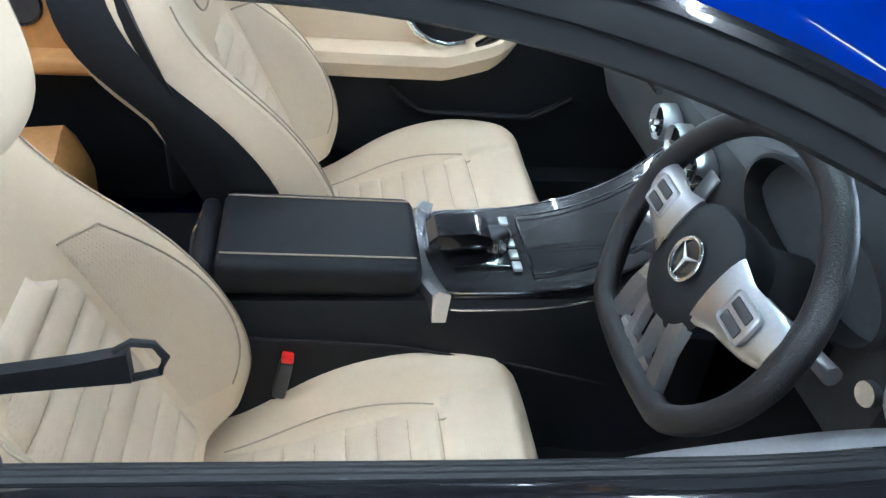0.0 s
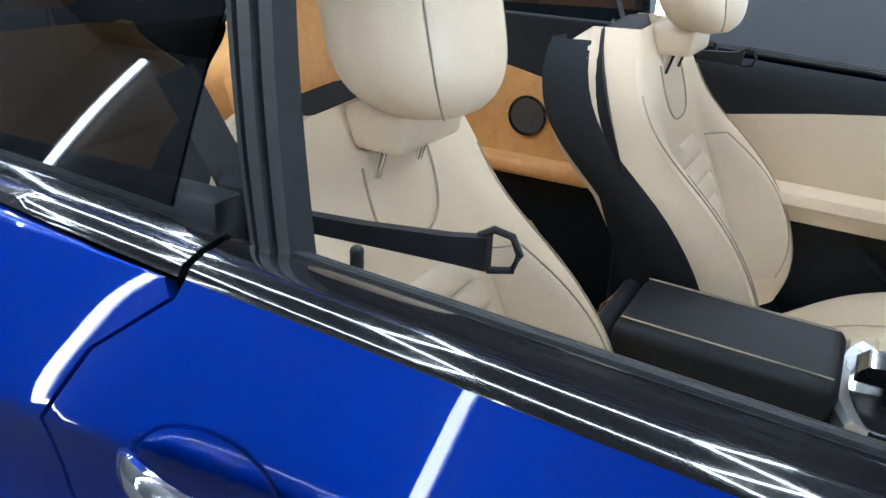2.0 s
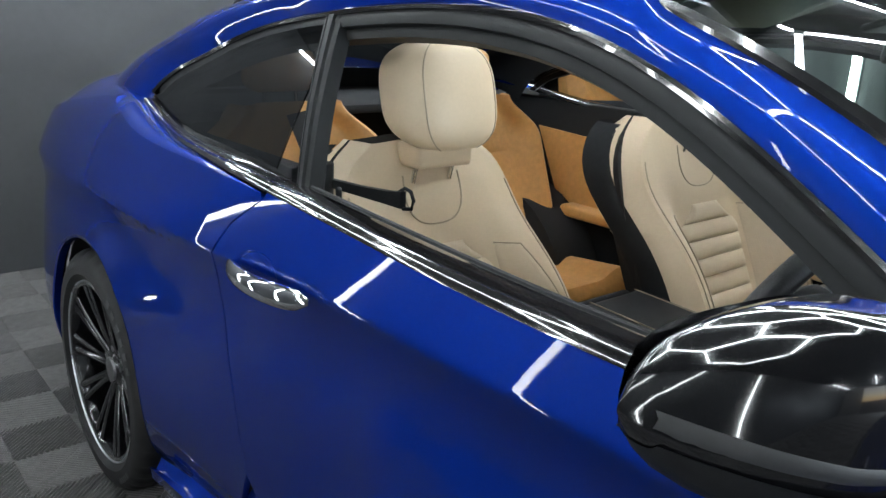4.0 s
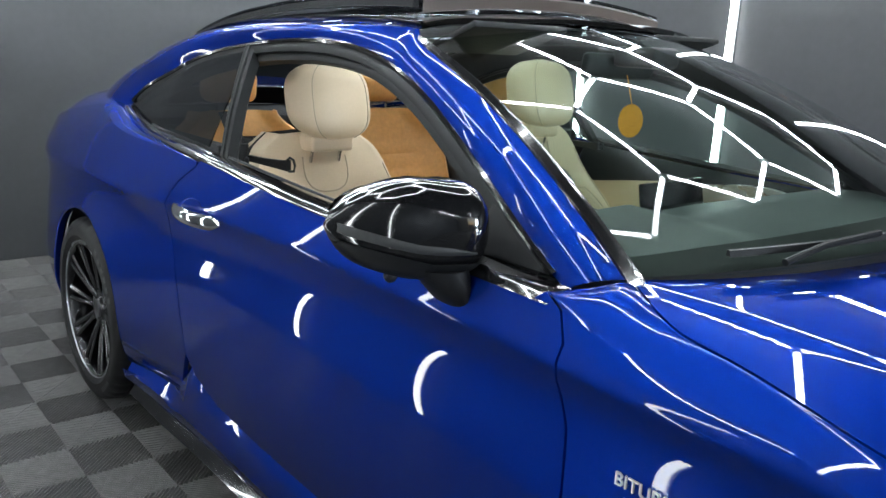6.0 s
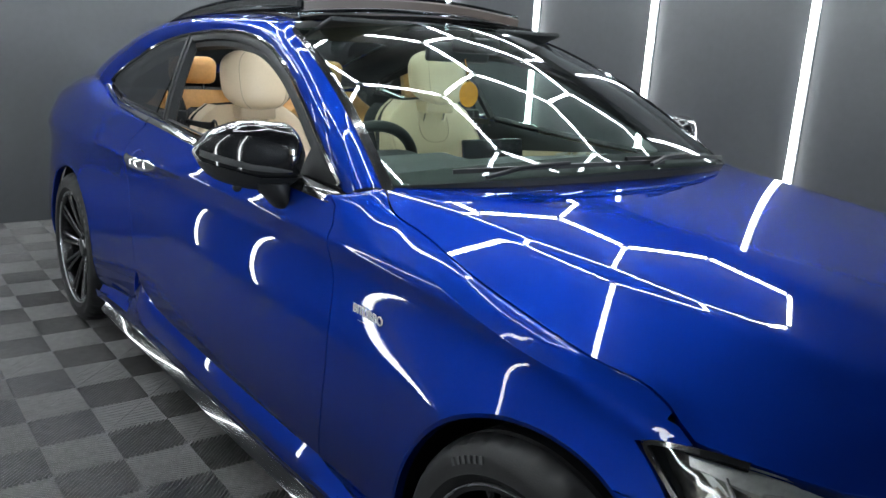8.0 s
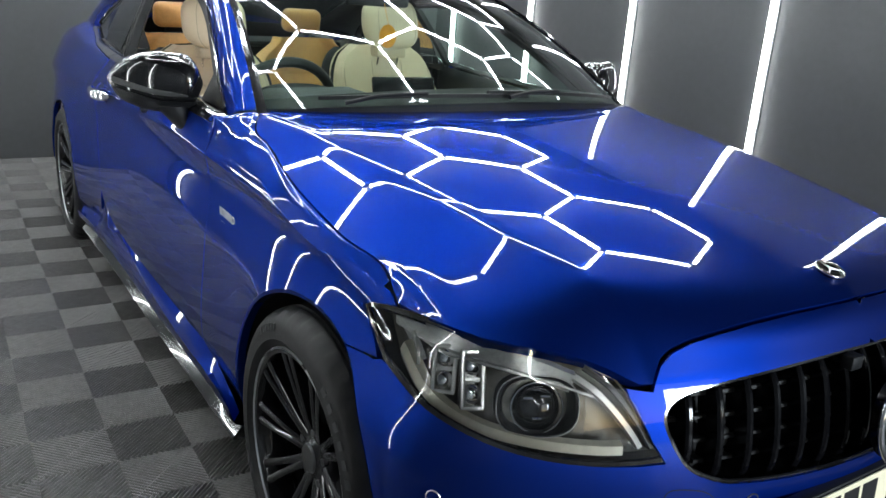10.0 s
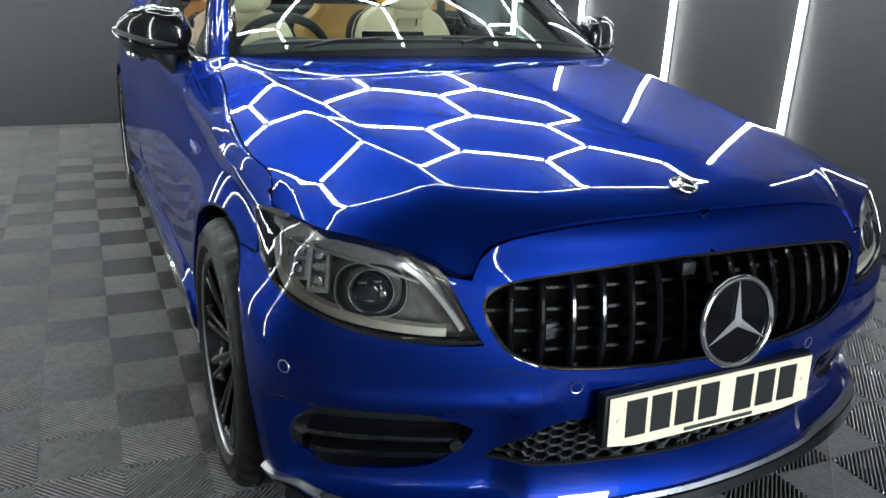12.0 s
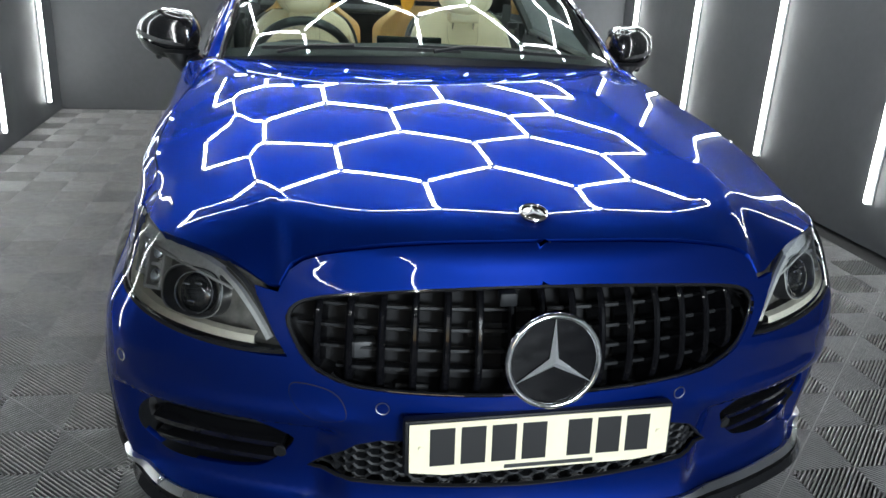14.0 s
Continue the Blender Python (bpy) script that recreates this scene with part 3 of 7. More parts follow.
def on_side(sign):
    return lambda s, z: body(s, z, sign)


for sign in (-1, 1):
    f, sd = on_side(sign), -sign
    front = grow(DOOR_FRONT, 0.0025)
    fender = [p for p in _wing if -0.79 < p[0] < 0.19] + [p for p in SHUT_SIDE if 0.205 < p[0] < 0.255] + [(0.24, 0.7585), (0.20, 0.752), (0.165, 0.738), (0.20, 0.71), (0.25, 0.668), (0.157, 0.66)]
    fender += arc(0, 0.327, R_ARCH, 64, 196) + [(-0.42, 0.23), (-0.60, 0.26)] + [(x + 0.0025, z) for x, z in DOOR_FRONT[::-1]]
    panel("front_wing", f, sp(fender, 0.012), PAINT, car, res=0.007, side=sd, eps=4e-3)
    door = [(x - 0.0025, z) for x, z in DOOR_FRONT] + DOOR_LOW + DOOR_REAR + belt_edge(-2.03, -0.82, -0.012)
    panel("door", f, sp(door), PAINT, car, res=0.012, side=sd, eps=4e-3)
    quarter = [(x - 0.005, z) for x, z in DOOR_REAR[::-1]] + [(-2.01, 0.44), (-2.06, 0.30), (-2.40, 0.26), (-2.45, 0.24)]
    quarter += [(x, z) for x, z in arc(-2.84, 0.327, R_ARCH, -15, 196)] + [(-3.30, 0.24), (-3.86, 0.24), (-3.86, 0.84), (-3.6, 0.93), (-3.3, 0.985), (-3.0, 1.03)]
    quarter += [(-2.92, 1.036)] + belt_edge(-2.9, -2.05, -0.016)
    panel("rear_quarter", f, sp(quarter[::-1]), PAINT, car, res=0.02, side=sd)

# nose: bumper skin with openings
def un(pts, step=0.02):
    return straight(pts, step)


def both(pts):
    return pts + [(-u, z) for u, z in pts[::-1]]


def rounded(pts, n):
    """A closed outline through points, without the doubled ones."""
    out = [p for i, p in enumerate(pts) if math.hypot(p[0] - pts[i - 1][0], p[1] - pts[i - 1][1]) > 0.008]
    return curve2(out, n, True)


HEADLAMP = [(-1.162, 0.740), (-1.125, 0.708), (-1.072, 0.674), (-0.93, 0.648), (-0.85, 0.631), (-0.78, 0.612), (-0.72, 0.598), (-0.66, 0.589), (-0.605, 0.584), (-0.54, 0.582), (-0.49, 0.585), (-0.515, 0.618), (-0.533, 0.652), (-0.555, 0.685), (-0.586, 0.717), (-0.65, 0.742), (-0.73, 0.757), (-0.84, 0.762), (-0.955, 0.763), (-1.06, 0.761), (-1.12, 0.754)]
GRILLE = rounded(both([(0, 0.728), (-0.091, 0.727), (-0.2, 0.722), (-0.307, 0.714), (-0.40, 0.704), (-0.458, 0.693), (-0.488, 0.678), (-0.50, 0.655), (-0.488, 0.62), (-0.455, 0.572), (-0.41, 0.545), (-0.345, 0.528), (-0.19, 0.519), (-0.001, 0.518)]), 130)
LOW_MESH = both([(0, 0.415), (-0.31, 0.415), (-0.36, 0.400), (-0.42, 0.352), (-0.475, 0.306), (-0.3, 0.298), (-0.001, 0.294)])
VENT = [(-0.885, 0.375), (-0.82, 0.412), (-0.72, 0.424), (-0.60, 0.412), (-0.51, 0.385), (-0.50, 0.362), (-0.545, 0.312), (-0.60, 0.284), (-0.72, 0.272), (-0.84, 0.276), (-0.895, 0.315)]
VENT = rounded(VENT, 66)
u_arch = S_END - s_of(0.157)
lamp_low = [p for p in HEADLAMP[2:11]]
bumper_half = [(0, 0.798), (-0.1, 0.797), (-0.2, 0.794), (-0.30, 0.787), (-0.38, 0.777), (-0.44, 0.766), (-0.478, 0.753), (-0.502, 0.735), (-0.513, 0.714), (-0.519, 0.697), (-0.545, 0.700), (-0.568, 0.704), (-0.561, 0.688), (-0.54, 0.656), (-0.519, 0.62), (-0.492, 0.58)]
bumper_half += [(u, z - 0.004) for u, z in lamp_low[::-1]][1:] + [(-1.09, 0.663), (-u_arch, 0.658)]
arch_u = [(-(S_END - s_of(x)), z) for x, z in arc(0, 0.327, R_ARCH, 62, -16, 24)]
bumper_half += arch_u + [(-0.95, 0.218), (-0.80, 0.212), (-0.5, 0.210), (-0.2, 0.210), (-0.001, 0.210)]
mirror_u = lambda pts: [(-u, z) for u, z in pts[::-1]]
panel("front_bumper", nose, un(both(bumper_half)), PAINT, car, holes=[un(GRILLE), un(LOW_MESH), un(VENT), un(mirror_u(VENT))], res=0.014, side=1)

# bonnet
HOOD_EDGE = [(p[0], abs(p[1]) - 0.0055) for p in (sx(x, z) for x, z in SHUT_SIDE)]
hood_half = [(-0.495, 0), (-0.52, 0.2), (-0.57, 0.4), (-0.655, 0.58), (-0.722, 0.664), *[(x, GAP(x)) for x in np.linspace(-0.715, 0.19, 44)], *[p for p in HOOD_EDGE if p[0] > 0.205], (0.325, 0.758), (0.358, 0.749), (0.392, 0.737), (0.429, 0.719), (0.462, 0.690), (0.488, 0.657), (0.530, 0.595), (0.557, 0.556), (0.573, 0.534), (0.587, 0.513), (0.597, 0.492), (0.592, 0.483), (0.586, 0.470), (0.586, 0.447), (0.592, 0.41), (0.602, 0.354), (0.611, 0.28), (0.620, 0.186), (0.627, 0.093), (0.629, 0)]
hood_line = [(x, -y) for x, y in hood_half[::-1]] + hood_half[1:-1]
panel("bonnet", hood, straight(hood_line, 0.02), PAINT, car, res=0.012, side=1, flange=0.03)

# windscreen, roof and side glass
panel("windscreen", screen, straight([(-1, 0), (1, 0), (1, 1), (-1, 1)], 0.05), GLASS_CLEAR, car, res=0.06, flange=0.004, side=1)
roof_half = [(-1.335, 0), (-1.37, 0.3), (-1.455, 0.53), (-1.8, 0.555), (-2.2, 0.56), (-2.5, 0.55), (-2.55, 0.3), (-2.57, 0)]
panel("roof_panel", roof, straight([(x, -y) for x, y in roof_half[::-1]] + roof_half[1:-1], 0.03), GLASS_ROOF, car, res=0.04, side=-1)
rear_half = [(-2.575, 0), (-2.555, 0.3), (-2.52, 0.545), (-2.8, 0.57), (-3.2, 0.58), (-3.4, 0.56), (-3.4, 0)]
panel("rear_window", roof, straight([(x, -y) for x, y in rear_half[::-1]] + rear_half[1:-1], 0.03), GLASS_DARK, car, res=0.04, side=-1)


def side_glass(sign):
    xs = np.linspace(-2.10, -2.86, 20)
    pts = [(x, BELT(x) + 0.012) for x in xs] + [(x, max(DLO_TOP(x) - 0.012, BELT(x) + 0.014)) for x in xs[::-1]]
    g = panel("quarter_window", lambda x, z: window(x, z, sign), straight(pts, 0.03), GLASS_DARK, car, res=0.05, flange=0.004, side=-sign)
    return g


for sign in (-1, 1):
    side_glass(sign)


def dlo_curve(sign, n=60):
    """Upper edge of the side windows from the pillar's foot to the tail."""
    xs = np.linspace(-0.80, -2.9, n)
    return [Vector(window(x, DLO_TOP(x), sign)) for x in xs]


def rail_curve(sign, n=60):
    """Outer edge of windscreen, roof and rear window."""
    out = []
    for i in range(20):
        out.append(Vector(screen(sign * 1.0, i / 20)))
    for x in np.linspace(-1.455, -3.35, 45):
        out.append(Vector(roof(x, sign * lin(x, (-3.4, -2.8, -2.5, -2.2, -1.8, -1.455), (0.58, 0.57, 0.552, 0.56, 0.555, 0.53)))))
    d = np.concatenate(([0], np.cumsum([(b - a).length for a, b in zip(out, out[1:])])))
    t = np.linspace(0, d[-1], n)
    return [Vector((np.interp(v, d, [p.x for p in out]), np.interp(v, d, [p.y for p in out]), np.interp(v, d, [p.z for p in out]))) for v in t]


for sign in (-1, 1):
    a, b = dlo_curve(sign), rail_curve(sign)
    verts, faces, k = [], [], 9
    rows = []
    for p, q in zip(a, b):
        rows.append((p, q, (q - p)))
    for i, (p, q, w) in enumerate(rows):
        t = (rows[min(i + 1, 59)][0] + rows[min(i + 1, 59)][1] - rows[max(i - 1, 0)][0] - rows[max(i - 1, 0)][1]).normalized()
        n = t.cross(w).normalized() * (1 if sign < 0 else -1)
        if n.z < 0:
            n = -n
        for j in range(k):
            v = j / (k - 1)
            verts.append(p + w * v + n * (0.14 * w.length * 4 * v * (1 - v)))
    for i in range(59):
        for j in range(k - 1):
            q = [i * k + j, i * k + j + 1, (i + 1) * k + j + 1, (i + 1) * k + j]
            faces.append(q if sign > 0 else q[::-1])
    outward(raw("roof_rail", [tuple(v) for v in verts], faces, PAINT, car))
    inner = [v + Vector((0, -sign * 0.016, -0.018)) for v in verts]
    raw("rail_lining", [tuple(v) for v in inner], [f[::-1] for f in faces], DASH, car, "black cloth pillar and roof-edge lining")

# rounded wing shoulders up to the bonnet's gap and the windscreen's foot
for sign in (-1, 1):
    rows = []
    corner = Vector(screen(sign * 1.0, 0))
    foot = Vector(window(-0.80, DLO_TOP(-0.80), sign))
    for x in np.linspace(-0.80, 0.2, 92):
        a = Vector(sx(x, WING_TOP(x) - 0.001, sign))
        if x < -0.80:
            b = Vector(window(x, DLO_TOP(x), sign))
        elif x < -0.7255:
            b = foot.lerp(corner, (x + 0.80) / 0.0745)
        else:
            b = Vector(hood(x, sign * (GAP(x) + 0.004)))
        k = smooth01(x, -0.727, -0.60)
        c = Vector(sx(x, (max(b.z, corner.z) if x > -0.7255 else b.z) * (1 - k) + 0.004 * (1 - k) + shut(x)[1] * k, sign))
        rows.append([a * (1 - v) ** 2 + c * 2 * v * (1 - v) + b * v * v for v in np.linspace(0, 1, 13)])
    bm = bmesh.new()
    loft(bm, rows, False)
    outward(part("wing_shoulder", bm, PAINT, car))

# shoulders from the quarters' upper edge to the window and the tail
Q_TOP = lambda x: lin(x, (-3.86, -3.6, -3.3, -3.0, -2.92, -2.9), (0.84, 0.93, 0.985, 1.03, 1.036, BELT(-2.9) - 0.016)) if x < -2.9 else BELT(x) - 0.016
for sign in (-1, 1):
    rows = []
    for x in np.linspace(-2.05, -3.36, 70):
        p = Vector(sx(x, Q_TOP(x), sign))
        if x > -2.86:
            q = Vector(window(x, BELT(x) + 0.006, sign))
            q = q.lerp(p, min(0.96, lin(x, (-2.6, -2.05), (0.022, (p - q).length)) / (p - q).length))
        else:
            k = smooth01(x, -3.36, -2.86)
            q = Vector((x, sign * (0.585 + 0.095 * k), 1.055 - 0.027 * k + 0.03 * k * (1 - k)))
        n = Vector((0, sign * 0.6, 1))
        rows.append([p.lerp(q, v) + n * (0.012 * math.sin(math.pi * v) * min(1, (p - q).length / 0.1)) for v in np.linspace(0, 1, 9)])
    bm = bmesh.new()
    loft(bm, rows, False)
    outward(part("rear_shoulder", bm, PAINT, car))
bm = bmesh.new()
rows = []
for x in np.linspace(-3.34, -3.865, 22):
    e = Vector(sx(max(x, -3.86), Q_TOP(max(x, -3.86)), 1))
    mid = lin(x, (-3.865, -3.80, -3.34), (0.88, 0.925, 1.062))
    rows.append([(e.x, -e.y, e.z), (x, -e.y * 0.86, e.z * 0.4 + mid * 0.6), (x, -0.4, mid), (x, 0, mid + 0.006), (x, 0.4, mid), (x, e.y * 0.86, e.z * 0.4 + mid * 0.6), (e.x, e.y, e.z)])
loft(bm, rows, False)
outward(part("boot_lid", bm, PAINT, car))
bm = bmesh.new()
loft(bm, [[(-3.80 + 0.05 * (abs(y) / 0.6) ** 2, y, 0.926), (-3.855 + 0.05 * (abs(y) / 0.6) ** 2, y, 0.950), (-3.868 + 0.05 * (abs(y) / 0.6) ** 2, y, 0.946), (-3.85 + 0.05 * (abs(y) / 0.6) ** 2, y, 0.90)] for y in np.linspace(-0.56, 0.56, 30)], True)
part("boot_spoiler", bm, BLACK_GLOSS, car, "gloss black boot spoiler lip")

for ob in car.children:
    if ob.name.split(".")[0] in ("windscreen", "roof_panel", "rear_window", "quarter_window"):
        ob.visible_shadow = False


# ---- wheels ----
def lathe(bm, prof, seg=96, axis_y=True):
    """Turns a profile (radius, along) about the y axis."""
    rows = []
    for i in range(seg):
        a = 2 * math.pi * i / seg
        rows.append([bm.verts.new((r * math.cos(a), w, r * math.sin(a))) for r, w in prof])
    for i in range(seg):
        p, q = rows[i], rows[(i + 1) % seg]
        for j in range(len(prof) - 1):
            bm.faces.new((p[j], p[j + 1], q[j + 1], q[j]))
    return rows


def make_wheel(width, sign):
    """A 19 inch black multi-spoke wheel; its face looks along sign * y."""
    h = width / 2
    R, r = 0.329, 0.243
    o = sign
    bm = bmesh.new()
    prof = [(0.236, o * (h - 0.004)), (r, o * (h + 0.001)), (0.232, o * (h - 0.001)), (0.227, o * (h - 0.012)), (0.222, o * (h - 0.05)), (0.215, o * (h - 0.12)), (0.222, -o * (h - 0.01)), (0.236, -o * h)]
    lathe(bm, prof, 80)
    rim = part("wheel", bm, ALLOY, car)
    bm = bmesh.new()
    prof = [(0.2385, h - 0.006), (0.243, h + 0.004), (0.2455, h + 0.004), (0.2465, h - 0.002)]
    lathe(bm, [(a, o * b) for a, b in prof], 80)
    part("rim_lip", bm, SATIN, rim, "bright machined rim edge")
    # tyre with grooves and shoulder cuts
    bm = bmesh.new()
    side = [(0.243, h - 0.008), (0.250, h + 0.004), (0.262, h + 0.0105), (0.264, h + 0.0125), (0.268, h + 0.0115), (0.285, h + 0.012), (0.300, h + 0.009), (0.312, h + 0.001), (0.320, h - 0.008), (0.3255, h - 0.02)]
    tread = []
    for c in (0.074, 0.028):
        tread += [(R - 0.001, c + 0.006), (R - 0.008, c + 0.005), (R - 0.008, c - 0.005), (R, c - 0.006)]
    full = side + tread
    prof = [(a, o * b) for a, b in full] + [(a, -o * b) for a, b in full[::-1]]
    rows = lathe(bm, prof, 180)
    n = len(prof)
    for i, row in enumerate(rows):
        for j in (8, 9, n - 10, n - 9):
            if i % 5 == 0:
                v = row[j]
                k = 1 - 0.006 / math.hypot(v.co.x, v.co.z)
                v.co.x, v.co.z = v.co.x * k, v.co.z * k
    part("tyre", bm, RUBBER, rim, "low-profile black tyre with raised sidewall marks")
    # sidewall marks, unreadable
    for k, (a0, a1) in enumerate(((20, 62), (108, 128), (200, 242), (300, 318))):
        bm = bmesh.new()
        pts = []
        for i in range(13):
            a = radians(a0 + (a1 - a0) * i / 12)
            pts.append(((0.283 * math.cos(a), o * (h + 0.0115), 0.283 * math.sin(a)), (0.297 * math.cos(a), o * (h + 0.0095), 0.297 * math.sin(a))))
        for (p, q), (p2, q2) in zip(pts[::2], pts[1::2]):
            vs = [bm.verts.new(Vector(v)) for v in (p, q, q2, p2)]
            vs2 = [bm.verts.new(Vector(v) + Vector((0, o * 0.0025, 0))) for v in (p, q, q2, p2)]
            bm.faces.new(vs2)
            for i in range(4):
                bm.faces.new((vs[i], vs[(i + 1) % 4], vs2[(i + 1) % 4], vs2[i]))
        part("sidewall_mark", bm, PLASTIC_GREY, rim)
    # spokes in close pairs
    me = None
    for i in range(20):
        a = 2 * math.pi * (i // 2) / 10 + (0.085 if i % 2 else -0.085)
        if me is None:
            bm = bmesh.new()
            rowsx = []
            for rr, wd, dep, y in ((0.045, 0.012, 0.030, h - 0.045), (0.09, 0.0085, 0.026, h - 0.034), (0.15, 0.008, 0.022, h - 0.022), (0.205, 0.009, 0.022, h - 0.012), (0.231, 0.012, 0.024, h - 0.008)):
                rowsx.append([(rr, o * y + o * 0.000, -wd), (rr, o * (y + 0.004), -wd * 0.35), (rr, o * (y + 0.004), wd * 0.35), (rr, o * y, wd), (rr, o * (y - dep), wd * 0.8), (rr, o * (y - dep), -wd * 0.8)])
            loft(bm, rowsx)
            me = mesh_of("spoke", bm, ALLOY)
        sp_ob = new("spoke", me)
        sp_ob.parent = rim
        sp_ob.matrix_local = Matrix.Rotation(-a, 4, "Y")
    bm = bmesh.new()
    lathe(bm, [(0.0, o * (h - 0.03)), (0.028, o * (h - 0.031)), (0.034, o * (h - 0.036)), (0.052, o * (h - 0.042)), (0.075, o * (h - 0.05)), (0.078, o * (h - 0.08)), (0.05, o * (h - 0.085))], 40)
    part("hub", bm, ALLOY, rim)
    bm = bmesh.new()
    lathe(bm, [(0.0, o * (h - 0.0275)), (0.030, o * (h - 0.0285)), (0.0325, o * (h - 0.034))], 32)
    part("hub_cap", bm, STEEL, rim, "round metal centre cap")
    for i in range(5):
        a = 2 * math.pi * i / 5 + 0.3
        x, z = 0.057 * math.cos(a), 0.057 * math.sin(a)
        part("wheel_bolt", cyl(bmesh.new(), 0.011, 0.009, (x, o * (h - 0.06), z), (x, o * (h - 0.038), z), 6), STEEL, rim)
    bm = bmesh.new()
    lathe(bm, [(0.07, o * (h - 0.10)), (0.175, o * (h - 0.10)), (0.177, o * (h - 0.105)), (0.177, o * (h - 0.125)), (0.07, o * (h - 0.125))], 64)
    for i in range(40):
        a = 2 * math.pi * i / 40
        rr = 0.11 + 0.02 * (i % 4)
        cyl(bm, 0.004, 0.004, (rr * math.cos(a), o * (h - 0.101), rr * math.sin(a)), (rr * math.cos(a), o * (h - 0.0985), rr * math.sin(a)), 6)
    part("brake_disc", bm, STEEL, rim, "drilled steel brake disc")
    bm = bmesh.new()
    pts = [(math.cos(radians(a)), math.sin(radians(a))) for a in range(35, 96, 6)]
    loft(bm, [[(0.115 * c, o * (h - 0.085), 0.115 * s), (0.19 * c, o * (h - 0.085), 0.19 * s), (0.19 * c, o * (h - 0.14), 0.19 * s), (0.115 * c, o * (h - 0.14), 0.115 * s)] for c, s in pts])
    part("caliper", bm, PLASTIC_GREY, rim, "dark grey brake caliper")
    bm = bmesh.new()
    lathe(bm, [(0.02, -o * (h - 0.06)), (0.214, -o * (h - 0.05))], 40)
    part("inner_cover", bm, DARK_VOID, rim)
    return rim


for sign in (-1, 1):
    for x, w, yc in ((0.0, 0.225, 0.748), (-2.84, 0.255, 0.752)):
        wheel = make_wheel(w, sign)
        wheel.location = (x, sign * yc, 0.327)

# wheel arch liners and the dark inner shell
for sign in (-1, 1):
    for x in (0.0, -2.84):
        bm = bmesh.new()
        rows = []
        for i in range(25):
            a = radians(-20 + 220 * i / 24)
            c, s = math.cos(a), math.sin(a)
            edge = min(0.845, abs(sx(x + 0.385 * c, max(0.327 + 0.385 * s, 0.2))[1]) - 0.03)
            rows.append([(x + 0.385 * c, sign * edge, 0.327 + 0.385 * s), (x + 0.39 * c, sign * 0.50, 0.327 + 0.39 * s), (x + 0.02 * c, sign * 0.49, 0.327 + 0.02 * s)])
        loft(bm, rows, False)
        part("arch_liner", bm, DARK_VOID, car)
        bm = bmesh.new()
        ring = []
        for i in range(41):
            a = radians(-22 + 224 * i / 40) if x < -1 else radians(-24 + 220 * i / 40)
            px, pz = x + R_ARCH * math.cos(a), 0.327 + R_ARCH * math.sin(a)
            q = Vector(sx(px, pz, sign))
            inn = Vector((-math.cos(a), 0, -math.sin(a)))
            ring.append([q + Vector((0, sign * 0.001, 0)), q + inn * 0.008 + Vector((0, -sign * 0.001, 0)), q + inn * 0.01 - Vector((0, sign * 0.02, 0)), q - Vector((0, sign * 0.03, 0))])
        loft(bm, ring, False)
        lip = part("arch_lip", bm, PAINT, car)
        if max((p.normal for p in lip.data.polygons), key=lambda n: abs(n.y)).y * sign < 0:
            lip.data.flip_normals()
bm = bmesh.new()
box(bm, -3.6, 0.45, -0.74, 0.74, 0.16, 0.19, 0.01)
part("underbody", bm, DARK_VOID, car)
bm = bmesh.new()
box(bm, -0.74, -0.70, -0.72, 0.72, 0.18, 0.93, 0.01)
box(bm, -0.70, 0.40, -0.47, 0.47, 0.20, 0.66, 0.02)
box(bm, 0.40, 0.44, -0.60, 0.60, 0.20, 0.70, 0.01)
part("bulkhead", bm, DARK_VOID, car)
bm = bmesh.new()
box(bm, -3.15, -3.10, -0.70, 0.70, 0.18, 0.98, 0.01)
box(bm, -3.7, -3.1, -0.62, 0.62, 0.90, 0.96, 0.02)
part("rear_bulkhead", bm, DARK_VOID, car)

# side skirts
for sign in (-1, 1):
    bm = bmesh.new()
    rows = []
    for i in range(31):
        x = -0.40 - (2.43 - 0.40) * i / 30
        y = sx(x, 0.33, sign)[1]
        low = lin(x, (-2.43, -2.2, -0.6, -0.4), (0.19, 0.17, 0.165, 0.18))
        up = lin(x, (-2.43, -2.06, -2.0, -1.82, -1.2, -0.7, -0.4), (0.27, 0.31, 0.448, 0.352, 0.316, 0.305, 0.24))
        rows.append([(x, y - sign * 0.012, up), (x, y + sign * 0.002, up - 0.025), (x, y + sign * 0.016, 0.255), (x, y + sign * 0.012, 0.225), (x, y - sign * 0.004, low + 0.025), (x, y - sign * 0.10, low)])
    loft(bm, rows, False)
    outward(part("side_skirt", bm, PAINT, car))
    bm = bmesh.new()
    rows = []
    for i in range(31):
        x = -0.41 - (2.42 - 0.41) * i / 30
        y = sx(x, 0.33, sign)[1]
        low = lin(x, (-2.43, -2.2, -0.6, -0.4), (0.165, 0.14, 0.135, 0.155))
        rows.append([(x, y - sign * 0.02, low + 0.035), (x, y - sign * 0.002, low + 0.016), (x, y + sign * 0.004, low + 0.006), (x, y, low), (x, y - sign * 0.09, low + 0.005)])
    loft(bm, rows, True)
    part("skirt_blade", bm, BLACK_GLOSS, car, "gloss black skirt blade")


# ---- the car's front ----
def off(f, u, v, d, eps=1e-3, side=1):
    """A point d behind the surface f."""
    a = Vector(f(u, v))
    n = (Vector(f(u + eps, v)) - Vector(f(u - eps, v))).cross(Vector(f(u, v + eps)) - Vector(f(u, v - eps))).normalized() * side
    return a - n * d


def nose_in(d):
    return lambda u, v: tuple(off(nose, u, v, d))


